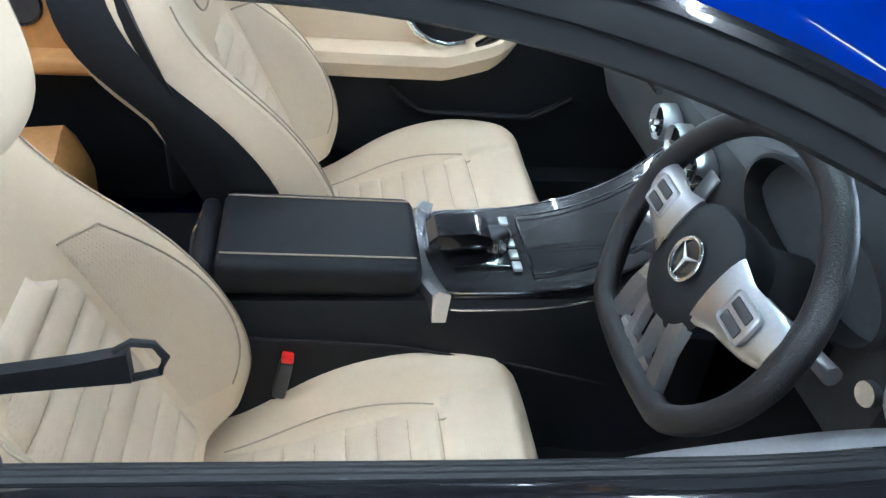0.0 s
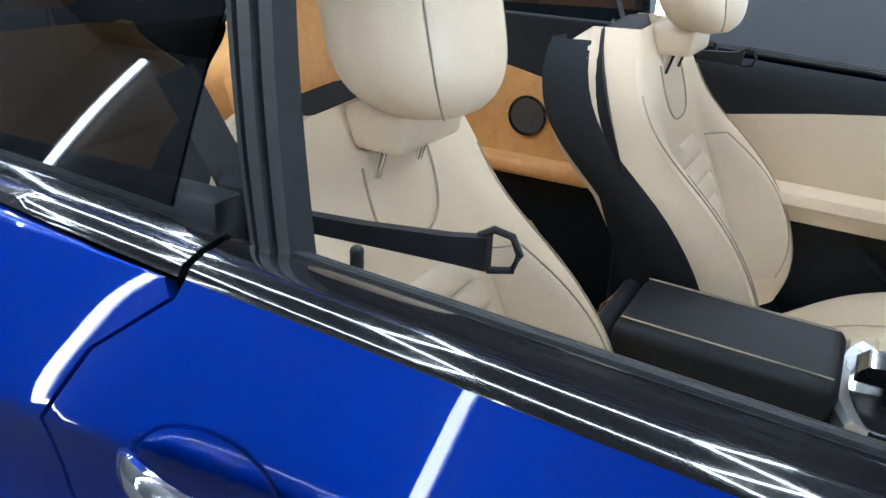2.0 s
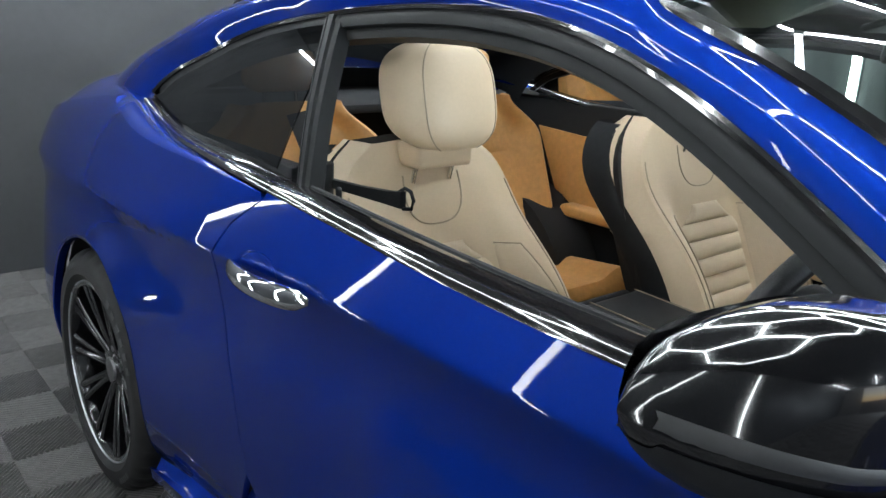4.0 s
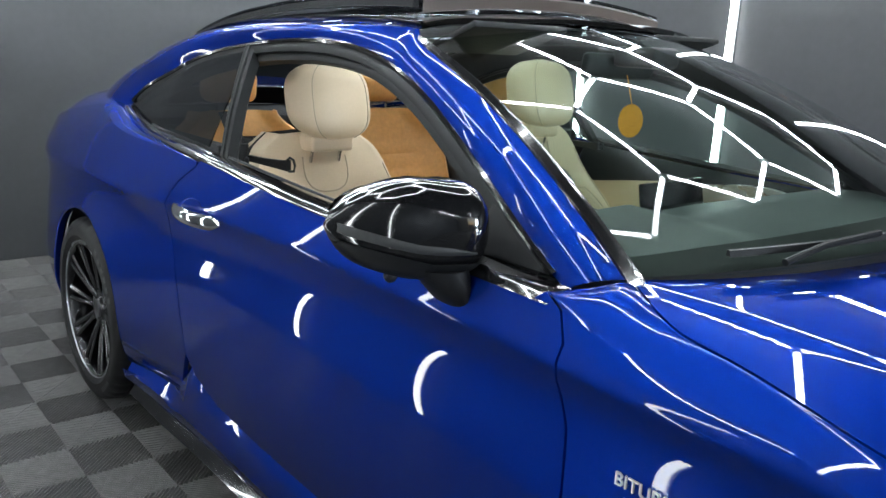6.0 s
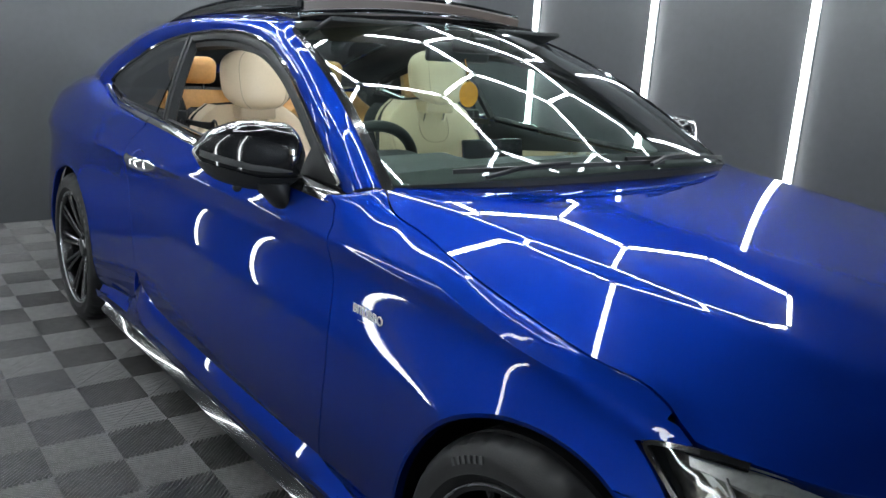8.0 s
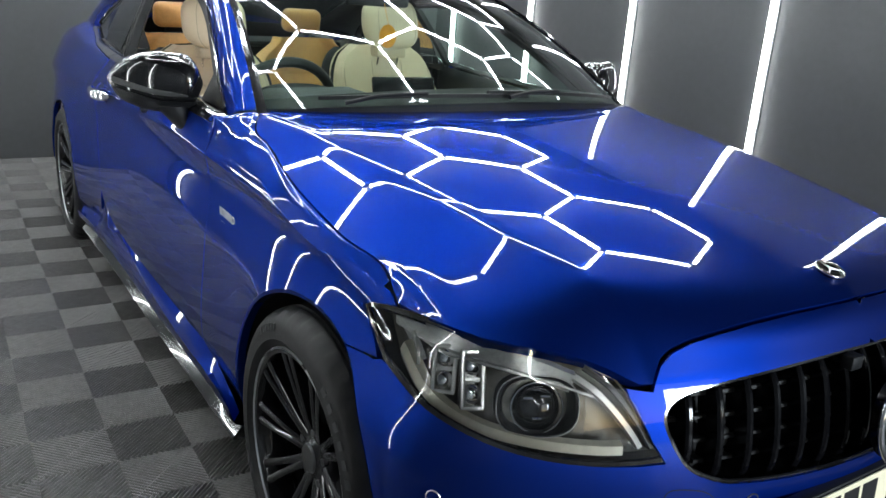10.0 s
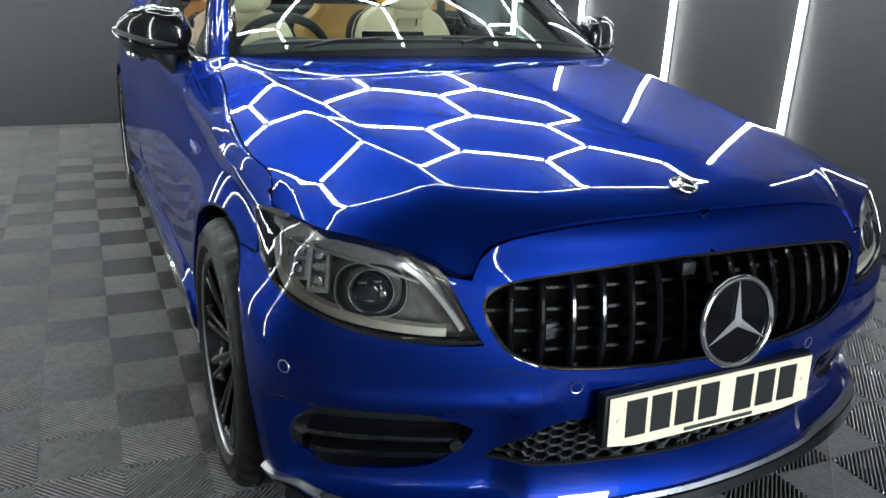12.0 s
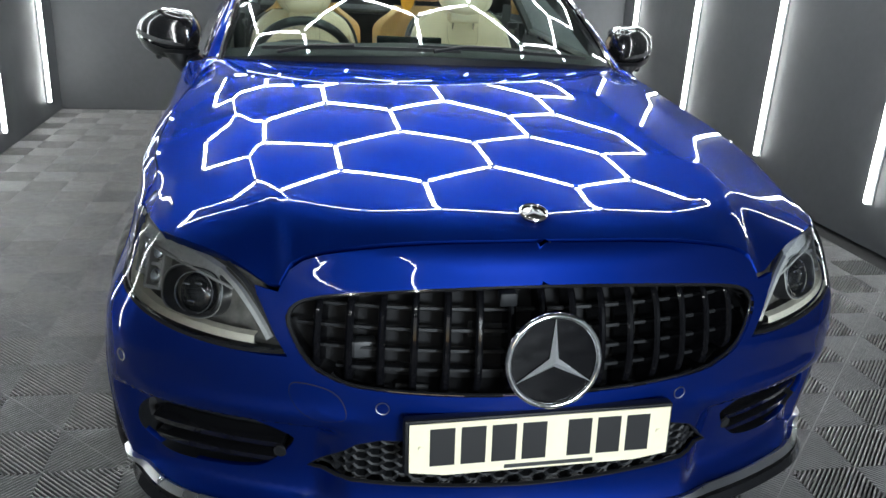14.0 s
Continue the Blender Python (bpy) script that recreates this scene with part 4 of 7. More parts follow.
def shrink(pts, k, c=None):
    a = np.array(pts, float)
    c = a.mean(0) if c is None else np.array(c)
    return [tuple(c + (p - c) * k) for p in a]


def ribbon(name, f, line, width, d0, mat, parent, label="", lift=0.0, closed=False):
    """A raised band that follows a line on a surface."""
    bm = bmesh.new()
    rows = []
    n = len(line)
    for i, (u, v) in enumerate(line):
        a, b = line[max(i - 1, 0)] if not closed else line[i - 1], line[min(i + 1, n - 1)] if not closed else line[(i + 1) % n]
        t = np.array(b, float) - np.array(a, float)
        t /= max(np.linalg.norm(t), 1e-9)
        m = (-t[1] * width / 2, t[0] * width / 2)
        rows.append([off(f, u - m[0], v - m[1], d0), off(f, u - m[0] * 0.6, v - m[1] * 0.6, d0 - lift), off(f, u + m[0] * 0.6, v + m[1] * 0.6, d0 - lift), off(f, u + m[0], v + m[1], d0)])
    if closed:
        rows.append(rows[0])
    loft(bm, rows, False)
    return part(name, bm, mat, parent, label)


# headlamps
LAMP_GREY = material("lamp_bezel_silver", (0.80, 0.79, 0.76), 0.16, 0.5, grain=0.10, scale=60)
LAMP_DARK = material("lamp_housing_black", (0.02, 0.02, 0.022), 0.3, grain=0.1, scale=60)
LAMP_BOWL = material("lamp_bowl_metal", (0.27, 0.255, 0.225), 0.22, 0.6, grain=0.3, scale=45)
LAMP_FLUTE = material("fluted_grey_reflector", (0.66, 0.66, 0.64), 0.25, 0.35, grain=0.12, scale=120)
LAMP_BEIGE = material("lamp_reflector_strip", (0.74, 0.69, 0.57), 0.28, 0.15, grain=0.1, scale=80)
for sign in (-1, 1):
    k = -sign
    flip = (lambda p: p) if sign < 0 else mirror_u
    lamp = panel("headlight", nose, un(flip(HEADLAMP), 0.015), LENS, car, "clear headlight lens over dark reflectors", res=0.03, flange=0.012)
    panel("housing", nose_in(0.055), un(flip(shrink(HEADLAMP, 1.02)), 0.02), LAMP_BOWL, lamp, "grey lamp housing", res=0.04, flange=0)
    S = lambda pts: [(k * u, z) for u, z in pts]
    ribbon("rim_seal", nose, curve2(S([(-1.0, 0.762), (-1.06, 0.759), (-1.12, 0.752), (-1.152, 0.738), (-1.118, 0.707), (-1.068, 0.677), (-1.0, 0.662), (-0.86, 0.631), (-0.72, 0.598), (-0.605, 0.585), (-0.50, 0.588)]), 56), 0.012, 0.004, BLACK_GLOSS, lamp, lift=0.005)
    # pale reflector sweeping under the projector to a point, with a bright lower edge
    ribbon("lower_reflector", nose, curve2(S([(-1.05, 0.704), (-0.98, 0.674), (-0.90, 0.650), (-0.80, 0.628), (-0.70, 0.611), (-0.62, 0.603), (-0.565, 0.601)]), 40), 0.026, 0.030, LAMP_BEIGE, lamp, "pale lower reflector strip", lift=0.016)
    ribbon("reflector_edge", nose, curve2(S([(-1.05, 0.692), (-0.98, 0.664), (-0.88, 0.640), (-0.76, 0.615), (-0.66, 0.601), (-0.585, 0.598)]), 34), 0.005, 0.020, LAMP_GREY, lamp, "bright reflector edge", lift=0.004)
    # fluted reflector under the upper edge
    ribbon("upper_reflector", nose, curve2(S([(-1.09, 0.738), (-1.0, 0.749), (-0.90, 0.750), (-0.80, 0.744), (-0.72, 0.731), (-0.655, 0.712)]), 36), 0.036, 0.030, LAMP_FLUTE, lamp, "grey fluted upper reflector", lift=0.008)
    ribbon("light_guide", nose, curve2(S([(-0.95, 0.732), (-0.86, 0.732), (-0.78, 0.726), (-0.70, 0.712), (-0.62, 0.690)]), 26), 0.006, 0.022, LAMP_GREY, lamp, "clear light guide", lift=0.006)
    ribbon("outer_reflector", nose, curve2(S([(-1.085, 0.738), (-1.045, 0.715), (-1.005, 0.690)]), 12), 0.022, 0.036, LAMP_FLUTE, lamp, lift=0.008)
    ribbon("outer_guide", nose, curve2(S([(-1.03, 0.742), (-1.01, 0.715), (-0.995, 0.690)]), 12), 0.006, 0.020, LAMP_GREY, lamp, "clear upright light guide", lift=0.006)
    # curved daylight strip at the inner tip
    ribbon("daylight_strip", nose, curve2(S([(-0.655, 0.722), (-0.615, 0.697), (-0.580, 0.664), (-0.553, 0.632), (-0.535, 0.606)]), 26), 0.015, 0.022, LAMP_GREY, lamp, "bright daylight running strip", lift=0.010)
    # black band along the strip, put in as its shade
    ribbon("strip_shadow", nose, curve2(S([(-0.640, 0.735), (-0.596, 0.708), (-0.563, 0.674), (-0.537, 0.640), (-0.515, 0.604)]), 26), 0.010, 0.014, LAMP_DARK, lamp, lift=0.004)
    # two upright reflector boxes
    for u0, h in ((-0.935, 0.038), (-0.855, 0.046)):
        c = off(nose, k * u0, 0.702, 0.036)
        nrm = ((off(nose, k * u0, 0.708, 0) - off(nose, k * u0, 0.708, 0.01)).normalized() + Vector((0.9, 0, 0.25))).normalized()
        m = Matrix.Translation(c) @ nrm.to_track_quat("Y", "Z").to_matrix().to_4x4()
        bm = bmesh.new()
        for sx2 in (-1, 1):
            box(bm, sx2 * 0.017 - 0.004, sx2 * 0.017 + 0.004, -0.02, 0.012, -h, h, 0.002, 1, m)
        for sz in (-1, 1):
            box(bm, -0.02, 0.02, -0.02, 0.012, sz * h - 0.004, sz * h + 0.004, 0.002, 1, m)
        box(bm, -0.02, 0.02, -0.02, 0.006, -0.004, 0.004, 0.001, 1, m)
        box(bm, -0.018, 0.018, -0.024, -0.018, -h, h, 0.001, 1, m)
        part("reflector_box", bm, LAMP_GREY, lamp)
        bm = bmesh.new()
        for z0 in (-h / 2, h / 2):
            bmesh.ops.create_uvsphere(bm, u_segments=14, v_segments=8, radius=0.015, matrix=m @ Matrix.Translation((0, 0.004, z0)) @ Matrix.Diagonal((1, 0.5, 1.1, 1)))
        part("led_lens", bm, CHROME, lamp)
    # main projector
    c = off(nose, k * -0.715, 0.672, 0.036)
    nrm = (off(nose, k * -0.715, 0.672, 0) - off(nose, k * -0.715, 0.672, 0.01)).normalized()
    m = Matrix.Translation(c) @ nrm.to_track_quat("Y", "Z").to_matrix().to_4x4()
    bm = bmesh.new()
    ring = [(0.068 * math.copysign(abs(math.cos(t)) ** 0.75, math.cos(t)), 0.050 * math.copysign(abs(math.sin(t)) ** 0.75, math.sin(t))) for t in np.linspace(0, 2 * math.pi, 33)[:-1]]
    loft(bm, [[m @ Vector((x * s, y, z * s)) for x, z in ring] for s, y in ((1.0, -0.03), (1.0, 0.012), (0.93, 0.016), (0.86, 0.010), (0.80, -0.02))], True, False, False)
    part("projector_bezel", bm, LAMP_DARK, lamp)
    bm = bmesh.new()
    tube(bm, [m @ Vector((x * 1.0, 0.014, z * 1.0)) for x, z in ring], 0.0012, 6, True, tuple(nrm))
    part("bezel_edge", bm, LAMP_GREY, lamp, "bright edge of the projector bezel")
    bm = bmesh.new()
    bmesh.ops.create_uvsphere(bm, u_segments=24, v_segments=14, radius=0.041, matrix=m @ Matrix.Translation((0, -0.012, -0.004)) @ Matrix.Diagonal((1, 0.55, 1, 1)))
    part("projector_lens", bm, BLACK_GLOSS, lamp, "dark round projector lens")
    # small chrome bars on the lens stand in for its highlights
    for i, (du, dz) in enumerate(((-0.012, 0.016), (0.016, 0.012), (0.0, -0.02))):
        bm = bmesh.new()
        box(bm, du - 0.008, du + 0.008, 0.010, 0.014, dz - 0.002, dz + 0.002, 0.001, 1, m)
        part("glint_bar", bm, CHROME, lamp)
    bm = bmesh.new()
    tube(bm, [m @ Vector((0.043 * math.cos(t), 0.006, 0.041 * math.sin(t) - 0.004)) for t in np.linspace(0, 2 * math.pi, 29)[:-1]], 0.0015, 6, True, tuple(nrm))
    part("projector_ring", bm, CHROME, lamp)

# grille: recess, slats, star
grille = panel("grille", nose_in(0.085), un(shrink(GRILLE, 1.06), 0.03), DARK_VOID, car, "black grille with upright gloss slats", res=0.05, flange=0)
bm = bmesh.new()
line = un(GRILLE, 0.02)
loft(bm, [[off(nose, u, z, 0.0), off(nose, u, z, 0.02), off(nose, *(shrink([(u, z)], 1.03, (0, 0.62))[0]), 0.088)] for u, z in line + line[:1]], False)
part("grille_frame", bm, BLACK_GLOSS, grille)
ribbon("grille_rim", nose, shrink(line, 0.992, (0, 0.62)), 0.010, 0.006, BLACK_GLOSS, grille, lift=0.002, closed=True)
g_top = lambda u: lin(abs(u), (0, 0.2, 0.307, 0.40, 0.458, 0.488, 0.50), (0.728, 0.722, 0.714, 0.704, 0.693, 0.678, 0.655))
g_low = lambda u: lin(abs(u), (0, 0.19, 0.345, 0.41, 0.455, 0.488, 0.50), (0.518, 0.519, 0.528, 0.545, 0.572, 0.62, 0.655))
for i in range(15):
    u = -0.441 + 0.063 * i
    bm = bmesh.new()
    rows = []
    for j in range(11):
        z = g_low(u) - 0.004 + (g_top(u) - g_low(u) + 0.006) * j / 10
        d = 0.012 + 0.012 * (2 * j / 10 - 1) ** 4
        a, b = off(nose, u - 0.0075, z, d + 0.004), off(nose, u + 0.0075, z, d + 0.004)
        rows.append([off(nose, u - 0.008, z, 0.07), a, off(nose, u - 0.003, z, d), off(nose, u + 0.003, z, d), b, off(nose, u + 0.008, z, 0.07)])
    loft(bm, rows, True)
    part("slat", bm, SLAT, grille)
for j in range(4):
    z = 0.553 + 0.043 * j
    bm = bmesh.new()
    us = [u for u in np.linspace(-0.49, 0.49, 60) if g_low(u) < z - 0.004 and g_top(u) > z + 0.004]
    loft(bm, [[off(nose, u, z + 0.005, 0.05), off(nose, u, z + 0.003, 0.046), off(nose, u, z - 0.003, 0.046), off(nose, u, z - 0.005, 0.05), off(nose, u, z, 0.075)] for u in us], True)
    part("cross_slat", bm, BLACK_TRIM, grille)
for y0, y1, z0, z1 in ((-0.36, -0.31, 0.565, 0.60), (-0.27, -0.20, 0.53, 0.545), (-0.13, -0.05, 0.60, 0.63)):
    part("intake_duct", box(bmesh.new(), 0.60, 0.63, y0, y1, z0, z1, 0.004), PLASTIC_GREY, grille)

STAR = (0.770, -0.003, 0.618)
m_star = Matrix.Translation(STAR) @ Matrix.Rotation(radians(-8), 4, "Y")


def star_badge(r, tube_r, mat_disc, parent, m, name, label):
    """A ringed disc with three tapered arms; its face looks along x."""
    bm = bmesh.new()
    lathe(bm, [(0.0, 0.0), (r * 0.96, 0.0), (r * 0.96, -0.02)], 48)
    rot = m @ Matrix.Rotation(radians(-90), 4, "Z")
    bmesh.ops.transform(bm, matrix=rot, verts=bm.verts[:])
    disc = part(name, bm, mat_disc, parent, label)
    bm = bmesh.new()
    tube(bm, [rot @ Vector((r * math.cos(t), 0.002, r * math.sin(t))) for t in np.linspace(0, 2 * math.pi, 65)[:-1]], tube_r, 10, True, tuple(rot.to_3x3() @ Vector((0, 1, 0))))
    part("ring", bm, CHROME, disc, "chrome ring")
    bm = bmesh.new()
    for i in range(3):
        a = radians(90 + 120 * i)
        l, rr = radians(60), r * 0.115
        tip = rot @ Vector((r * 0.97 * math.cos(a), 0.003, r * 0.97 * math.sin(a)))
        v0 = rot @ Vector((rr * math.cos(a - l), 0.003, rr * math.sin(a - l)))
        v1 = rot @ Vector((rr * math.cos(a + l), 0.003, rr * math.sin(a + l)))
        top = rot @ Vector((0, r * 0.12 + 0.003, 0))
        tt = rot @ Vector((r * 0.97 * math.cos(a), 0.006, r * 0.97 * math.sin(a)))
        q = [bm.verts.new(p) for p in (tip, v0, v1, top, tt)]
        for t in ((0, 1, 3), (0, 3, 2)):
            bm.faces.new([q[x] for x in t])
    part("star", bm, STAR_METAL, disc, "chrome three-armed star", smooth=False)
    return disc


star_badge(0.086, 0.0062, BADGE_BLACK, car, m_star, "grille_badge", "large chrome ring with three arms on gloss black")
hp = hood(0.565, 0)
hn = off(hood, 0.565, 0, -1) - Vector(hp)
m_h = Matrix.Translation(Vector(hp) + hn * 0.004) @ hn.to_track_quat("X", "Z").to_matrix().to_4x4()
star_badge(0.027, 0.0028, BADGE_BLACK, car, m_h, "bonnet_badge", "small round metal bonnet badge")
bm = bmesh.new()
cyl(bm, 0.008, 0.008, off(nose, -0.075, 0.712, 0.03), off(nose, -0.075, 0.712, 0.006), 14)
part("camera_pod", box(bm, 0.675, 0.70, -0.092, -0.058, 0.695, 0.722, 0.004), BLACK_TRIM, car)

# lower mesh intake
mesh_in = panel("lower_intake", nose_in(0.05), un(shrink(LOW_MESH, 1.05), 0.04), DARK_VOID, car, "black lower intake with hexagon mesh", res=0.05, flange=0)
low_poly = np.array(LOW_MESH)
bm = bmesh.new()
hx, hz = 0.0195, 0.0125
for r in range(-3, 16):
    for c in range(-26, 27):
        u, z = c * hx * 1.5, 0.245 + (r + 0.5 * (c % 2)) * hz * 1.75
        if not inside((u, z), low_poly):
            continue
        ring = [(u + hx * math.cos(radians(60 * q)), z + hz * math.sin(radians(60 * q))) for q in range(6)]
        outer = [bm.verts.new(off(nose, a, b, 0.018)) for a, b in ring]
        inner = [bm.verts.new(off(nose, u + (a - u) * 0.74, z + (b - z) * 0.74, 0.021)) for a, b in ring]
        deep = [bm.verts.new(off(nose, u + (a - u) * 0.74, z + (b - z) * 0.74, 0.04)) for a, b in ring]
        for q in range(6):
            w = (q + 1) % 6
            bm.faces.new((outer[q], outer[w], inner[w], inner[q]))
            bm.faces.new((inner[q], inner[w], deep[w], deep[q]))
part("mesh_grid", bm, BLACK_TRIM, mesh_in)
ribbon("intake_rim", nose, un(LOW_MESH, 0.03), 0.010, 0.008, BLACK_TRIM, mesh_in, lift=0.006, closed=True)

# corner vents
for sign in (-1, 1):
    flip = (lambda p: p) if sign < 0 else mirror_u
    vent = panel("corner_vent", nose_in(0.05), un(flip(shrink(VENT, 1.03)), 0.03), BLACK_TRIM, car, "black corner vent with two fins", res=0.04, flange=0)
    bm = bmesh.new()
    line = un(flip(VENT), 0.02)
    loft(bm, [[off(nose, u, z, 0.0), off(nose, u, z, 0.052)] for u, z in line + line[:1]], False)
    part("vent_wall", bm, BLACK_TRIM, vent)
    for z0, z1 in ((0.345, 0.350), (0.302, 0.312)):
        bm = bmesh.new()
        us = np.linspace(-0.865, -0.525, 24)
        loft(bm, [[off(nose, -sign * u, z0 + (z1 - z0) * i / 23 + 0.007, 0.012), off(nose, -sign * u, z0 + (z1 - z0) * i / 23 + 0.004, 0.002), off(nose, -sign * u, z0 + (z1 - z0) * i / 23 - 0.010, 0.004), off(nose, -sign * u, z0 + (z1 - z0) * i / 23 - 0.010, 0.045), off(nose, -sign * u, z0 + (z1 - z0) * i / 23 + 0.006, 0.045)] for i, u in enumerate(us)], True)
        part("fin", bm, BLACK_GLOSS, vent)
    # parking sensors
    for u, z in ((-0.878, 0.505), (-0.307, 0.49), (-0.53, 0.335)):
        bm = bmesh.new()
        nn = (off(nose, -sign * u, z, 0) - off(nose, -sign * u, z, 0.01)).normalized()
        p = off(nose, -sign * u, z, 0)
        cyl(bm, 0.0125, 0.0115, p - nn * 0.004, p + nn * 0.0015, 20)
        s = part("parking_sensor", bm, PAINT if z > 0.4 else BLACK_TRIM, car)
        bm = bmesh.new()
        tube(bm, [p + nn * 0.0012 + nn.orthogonal().normalized().cross(nn) * 0.0125 * math.cos(t) + nn.orthogonal().normalized() * 0.0125 * math.sin(t) for t in np.linspace(0, 2 * math.pi, 21)[:-1]], 0.0012, 5, True, tuple(nn))
        part("sensor_ring", bm, SATIN if z > 0.4 else DARK_VOID, s)
# towing-eye cover
cov = curve2([(-0.475, 0.530), (-0.415, 0.522), (-0.385, 0.498), (-0.38, 0.462), (-0.43, 0.458), (-0.47, 0.478), (-0.487, 0.51)], 56, True)
cover = panel("tow_cover", lambda u, v: tuple(off(nose, u, v, -0.0012)), cov, PAINT, car, res=0.02, flange=0.003)
ribbon("cover_gap", nose, cov, 0.003, 0.0, DARK_VOID, cover, lift=0.0008, closed=True)

# splitter: bright lip under the bumper
for nm, mat, z, out, th in (("splitter", BLACK_GLOSS, 0.182, 0.006, 0.026), ("splitter_trim", SATIN, 0.206, 0.013, 0.014)):
    bm = bmesh.new()
    rows = []
    for u in np.linspace(-0.98, 0.98, 90):
        rise = 0.02 * smooth01(abs(u), 0.7, 1.0)
        rows.append([off(nose, u, z + rise, 0.05), off(nose, u, z + th + rise, 0.01), off(nose, u, z + th * 0.7 + rise, -out), off(nose, u, z + rise, -out), off(nose, u, z - 0.004 + rise, 0.05)])
    loft(bm, rows, True)
    part(nm, bm, mat, car, "bright metal splitter edge" if nm == "splitter_trim" else "")
# number plate with its holder; the characters stay plain bars
plate_m = Matrix.Translation((0.744, 0.002, 0.430)) @ Matrix.Rotation(radians(-3), 4, "Y") @ Matrix.Rotation(radians(0.8), 4, "X")
bm = bmesh.new()
box(bm, -0.03, -0.003, -0.268, 0.268, -0.052, 0.060, 0.004, 2, plate_m)
plate = part("number_plate", bm, BLACK_TRIM, car, "pale number plate with black bars in a black holder")
bm = bmesh.new()
out = [(-0.26, 0.0555), (0.26, 0.0555), (0.26, -0.045), (0.235, -0.049), (0.19, -0.0555), (-0.19, -0.0555), (-0.235, -0.049), (-0.26, -0.045)]
extrude_poly(bm, [plate_m @ Vector((0.0, y, z)) for y, z in out], plate_m.to_3x3() @ Vector((0.0025, 0, 0)))
part("plate_sheet", bm, PLATE, plate, "pale yellowish plate sheet", smooth=False)
for i, y in enumerate((-0.197, -0.137, -0.077, -0.017, 0.074, 0.134, 0.194)):
    part("plate_bar", box(bmesh.new(), 0.0025, 0.0035, y - 0.024, y + 0.024, -0.034, 0.044, 0.0, 1, plate_m), INK, plate)
part("dealer_bar", box(bmesh.new(), 0.0025, 0.0032, -0.075, 0.105, -0.051, -0.043, 0.0, 1, plate_m), PLASTIC_GREY, plate)
for y in (-0.238, 0.238):
    part("screw_cap", cyl(bmesh.new(), 0.006, 0.005, plate_m @ Vector((0.002, y, 0.005)), plate_m @ Vector((0.005, y, 0.005)), 14), PLATE, plate)


# ---- trim, glass and fittings along the sides ----
for sign in (-1, 1):
    # gloss black belt moulding on door and quarter
    for x0, x1 in ((-0.79, -1.0), (-1.0, -2.028), (-2.036, -2.84)):
        bm = bmesh.new()
        rows = []
        for i in range(41):
            x = x0 + (x1 - x0) * i / 40
            zb = BELT(x)
            p = Vector(sx(x, zb - 0.0105, sign))
            q = Vector(window(x, zb + 0.006, sign))
            if x < -2.05:
                p = q.lerp(p, min(1, lin(x, (-2.6, -2.05), (0.028, (p - q).length)) / (p - q).length))
            up = Vector((0, sign * 0.010, 0.004)) * smooth01(-x, 0.76, 0.90)
            rows.append([p - Vector((0, sign * 0.012, 0.004)), p + Vector((0, sign * 0.003, 0)), p.lerp(q, 0.25) + up, p.lerp(q, 0.55) + up * 1.05, p.lerp(q, 0.85) + up * 0.6, q + Vector((0, 0, 0.001)), q - Vector((0, sign * 0.02, 0.012))])
        loft(bm, rows, True)
        part("belt_moulding", bm, BLACK_GLOSS, car, "gloss black window moulding")
    # inner belt seals with ridges
    for k, (dy, dz) in enumerate(((0.008, 0.004), (0.017, 0.001), (0.026, -0.003))):
        bm = bmesh.new()
        pts = [Vector(window(x, BELT(x) + dz, sign)) - Vector((0, sign * dy, 0)) for x in np.linspace(-0.83, -1.98, 50)]
        sweep(bm, pts, circle(0.0048, 8, 1.0, 1.0))
        part("belt_seal", bm, SEAL, car)
    # black and grey frame round the window opening
    xs = np.linspace(-0.83, -2.855, 90)
    for nm, dz, w, mat, lift, mat_label in (("window_surround", 0.003, 0.006, BLACK_GLOSS, 0.006, "gloss black window surround"), ("window_seal", -0.014, 0.013, SEAL, 0.0, "grey rubber window seal"), ("inner_seal", -0.032, 0.014, SEAL, -0.014, "")):
        bm = bmesh.new()
        rows = []
        for x in xs:
            zt = DLO_TOP(x)
            e = 1e-3
            t = Vector(window(x - e, DLO_TOP(x - e), sign)) - Vector(window(x + e, DLO_TOP(x + e), sign))
            t.normalize()
            c = Vector(window(x, zt, sign))
            nn = Vector((0, sign, 0.42)).normalized()
            v = t.cross(nn).normalized()
            if v.z < 0:
                v = -v
            if dz < 0 and zt + dz < BELT(x) + 0.004:
                continue
            p = c + v * dz + nn * lift
            rows.append([p + v * w + nn * -0.012, p + v * w, p + nn * 0.004, p - v * w, p - v * w - nn * 0.025])
        loft(bm, rows, False)
        part(nm, bm, mat, car, mat_label)
    # pillar between door window and quarter window
    bm = bmesh.new()
    rows = []
    for i in range(21):
        k = i / 20
        zz = 0.965 + (1.27 - 0.965) * k
        xr, xf = -2.0 - 0.160 * k, -1.966 - 0.138 * k
        w = lambda t, d: Vector(window(xr + (xf - xr) * t, zz, sign)) + Vector((0, sign * d, 0))
        rows.append([w(0, -0.01), w(0.02, 0.004), w(0.18, 0.006), w(0.22, -0.004), w(0.30, -0.004), w(0.34, 0.008), w(0.62, 0.008), w(0.66, -0.006), w(0.72, -0.006), w(0.76, 0.004), w(0.98, 0.0), w(1, -0.03), w(0.6, -0.04), w(0, -0.03)])
    loft(bm, rows, True)
    part("door_pillar", bm, SEAL, car, "grey rubber-edged pillar behind the door")
    bm = bmesh.new()
    cyl(bm, 0.035, 0.03, (-2.06, sign * 0.69, 0.3), (-2.075, sign * 0.675, 1.0), 14)
    part("pillar_trim", bm, DASH, car)
    # lock pin
    bm = bmesh.new()
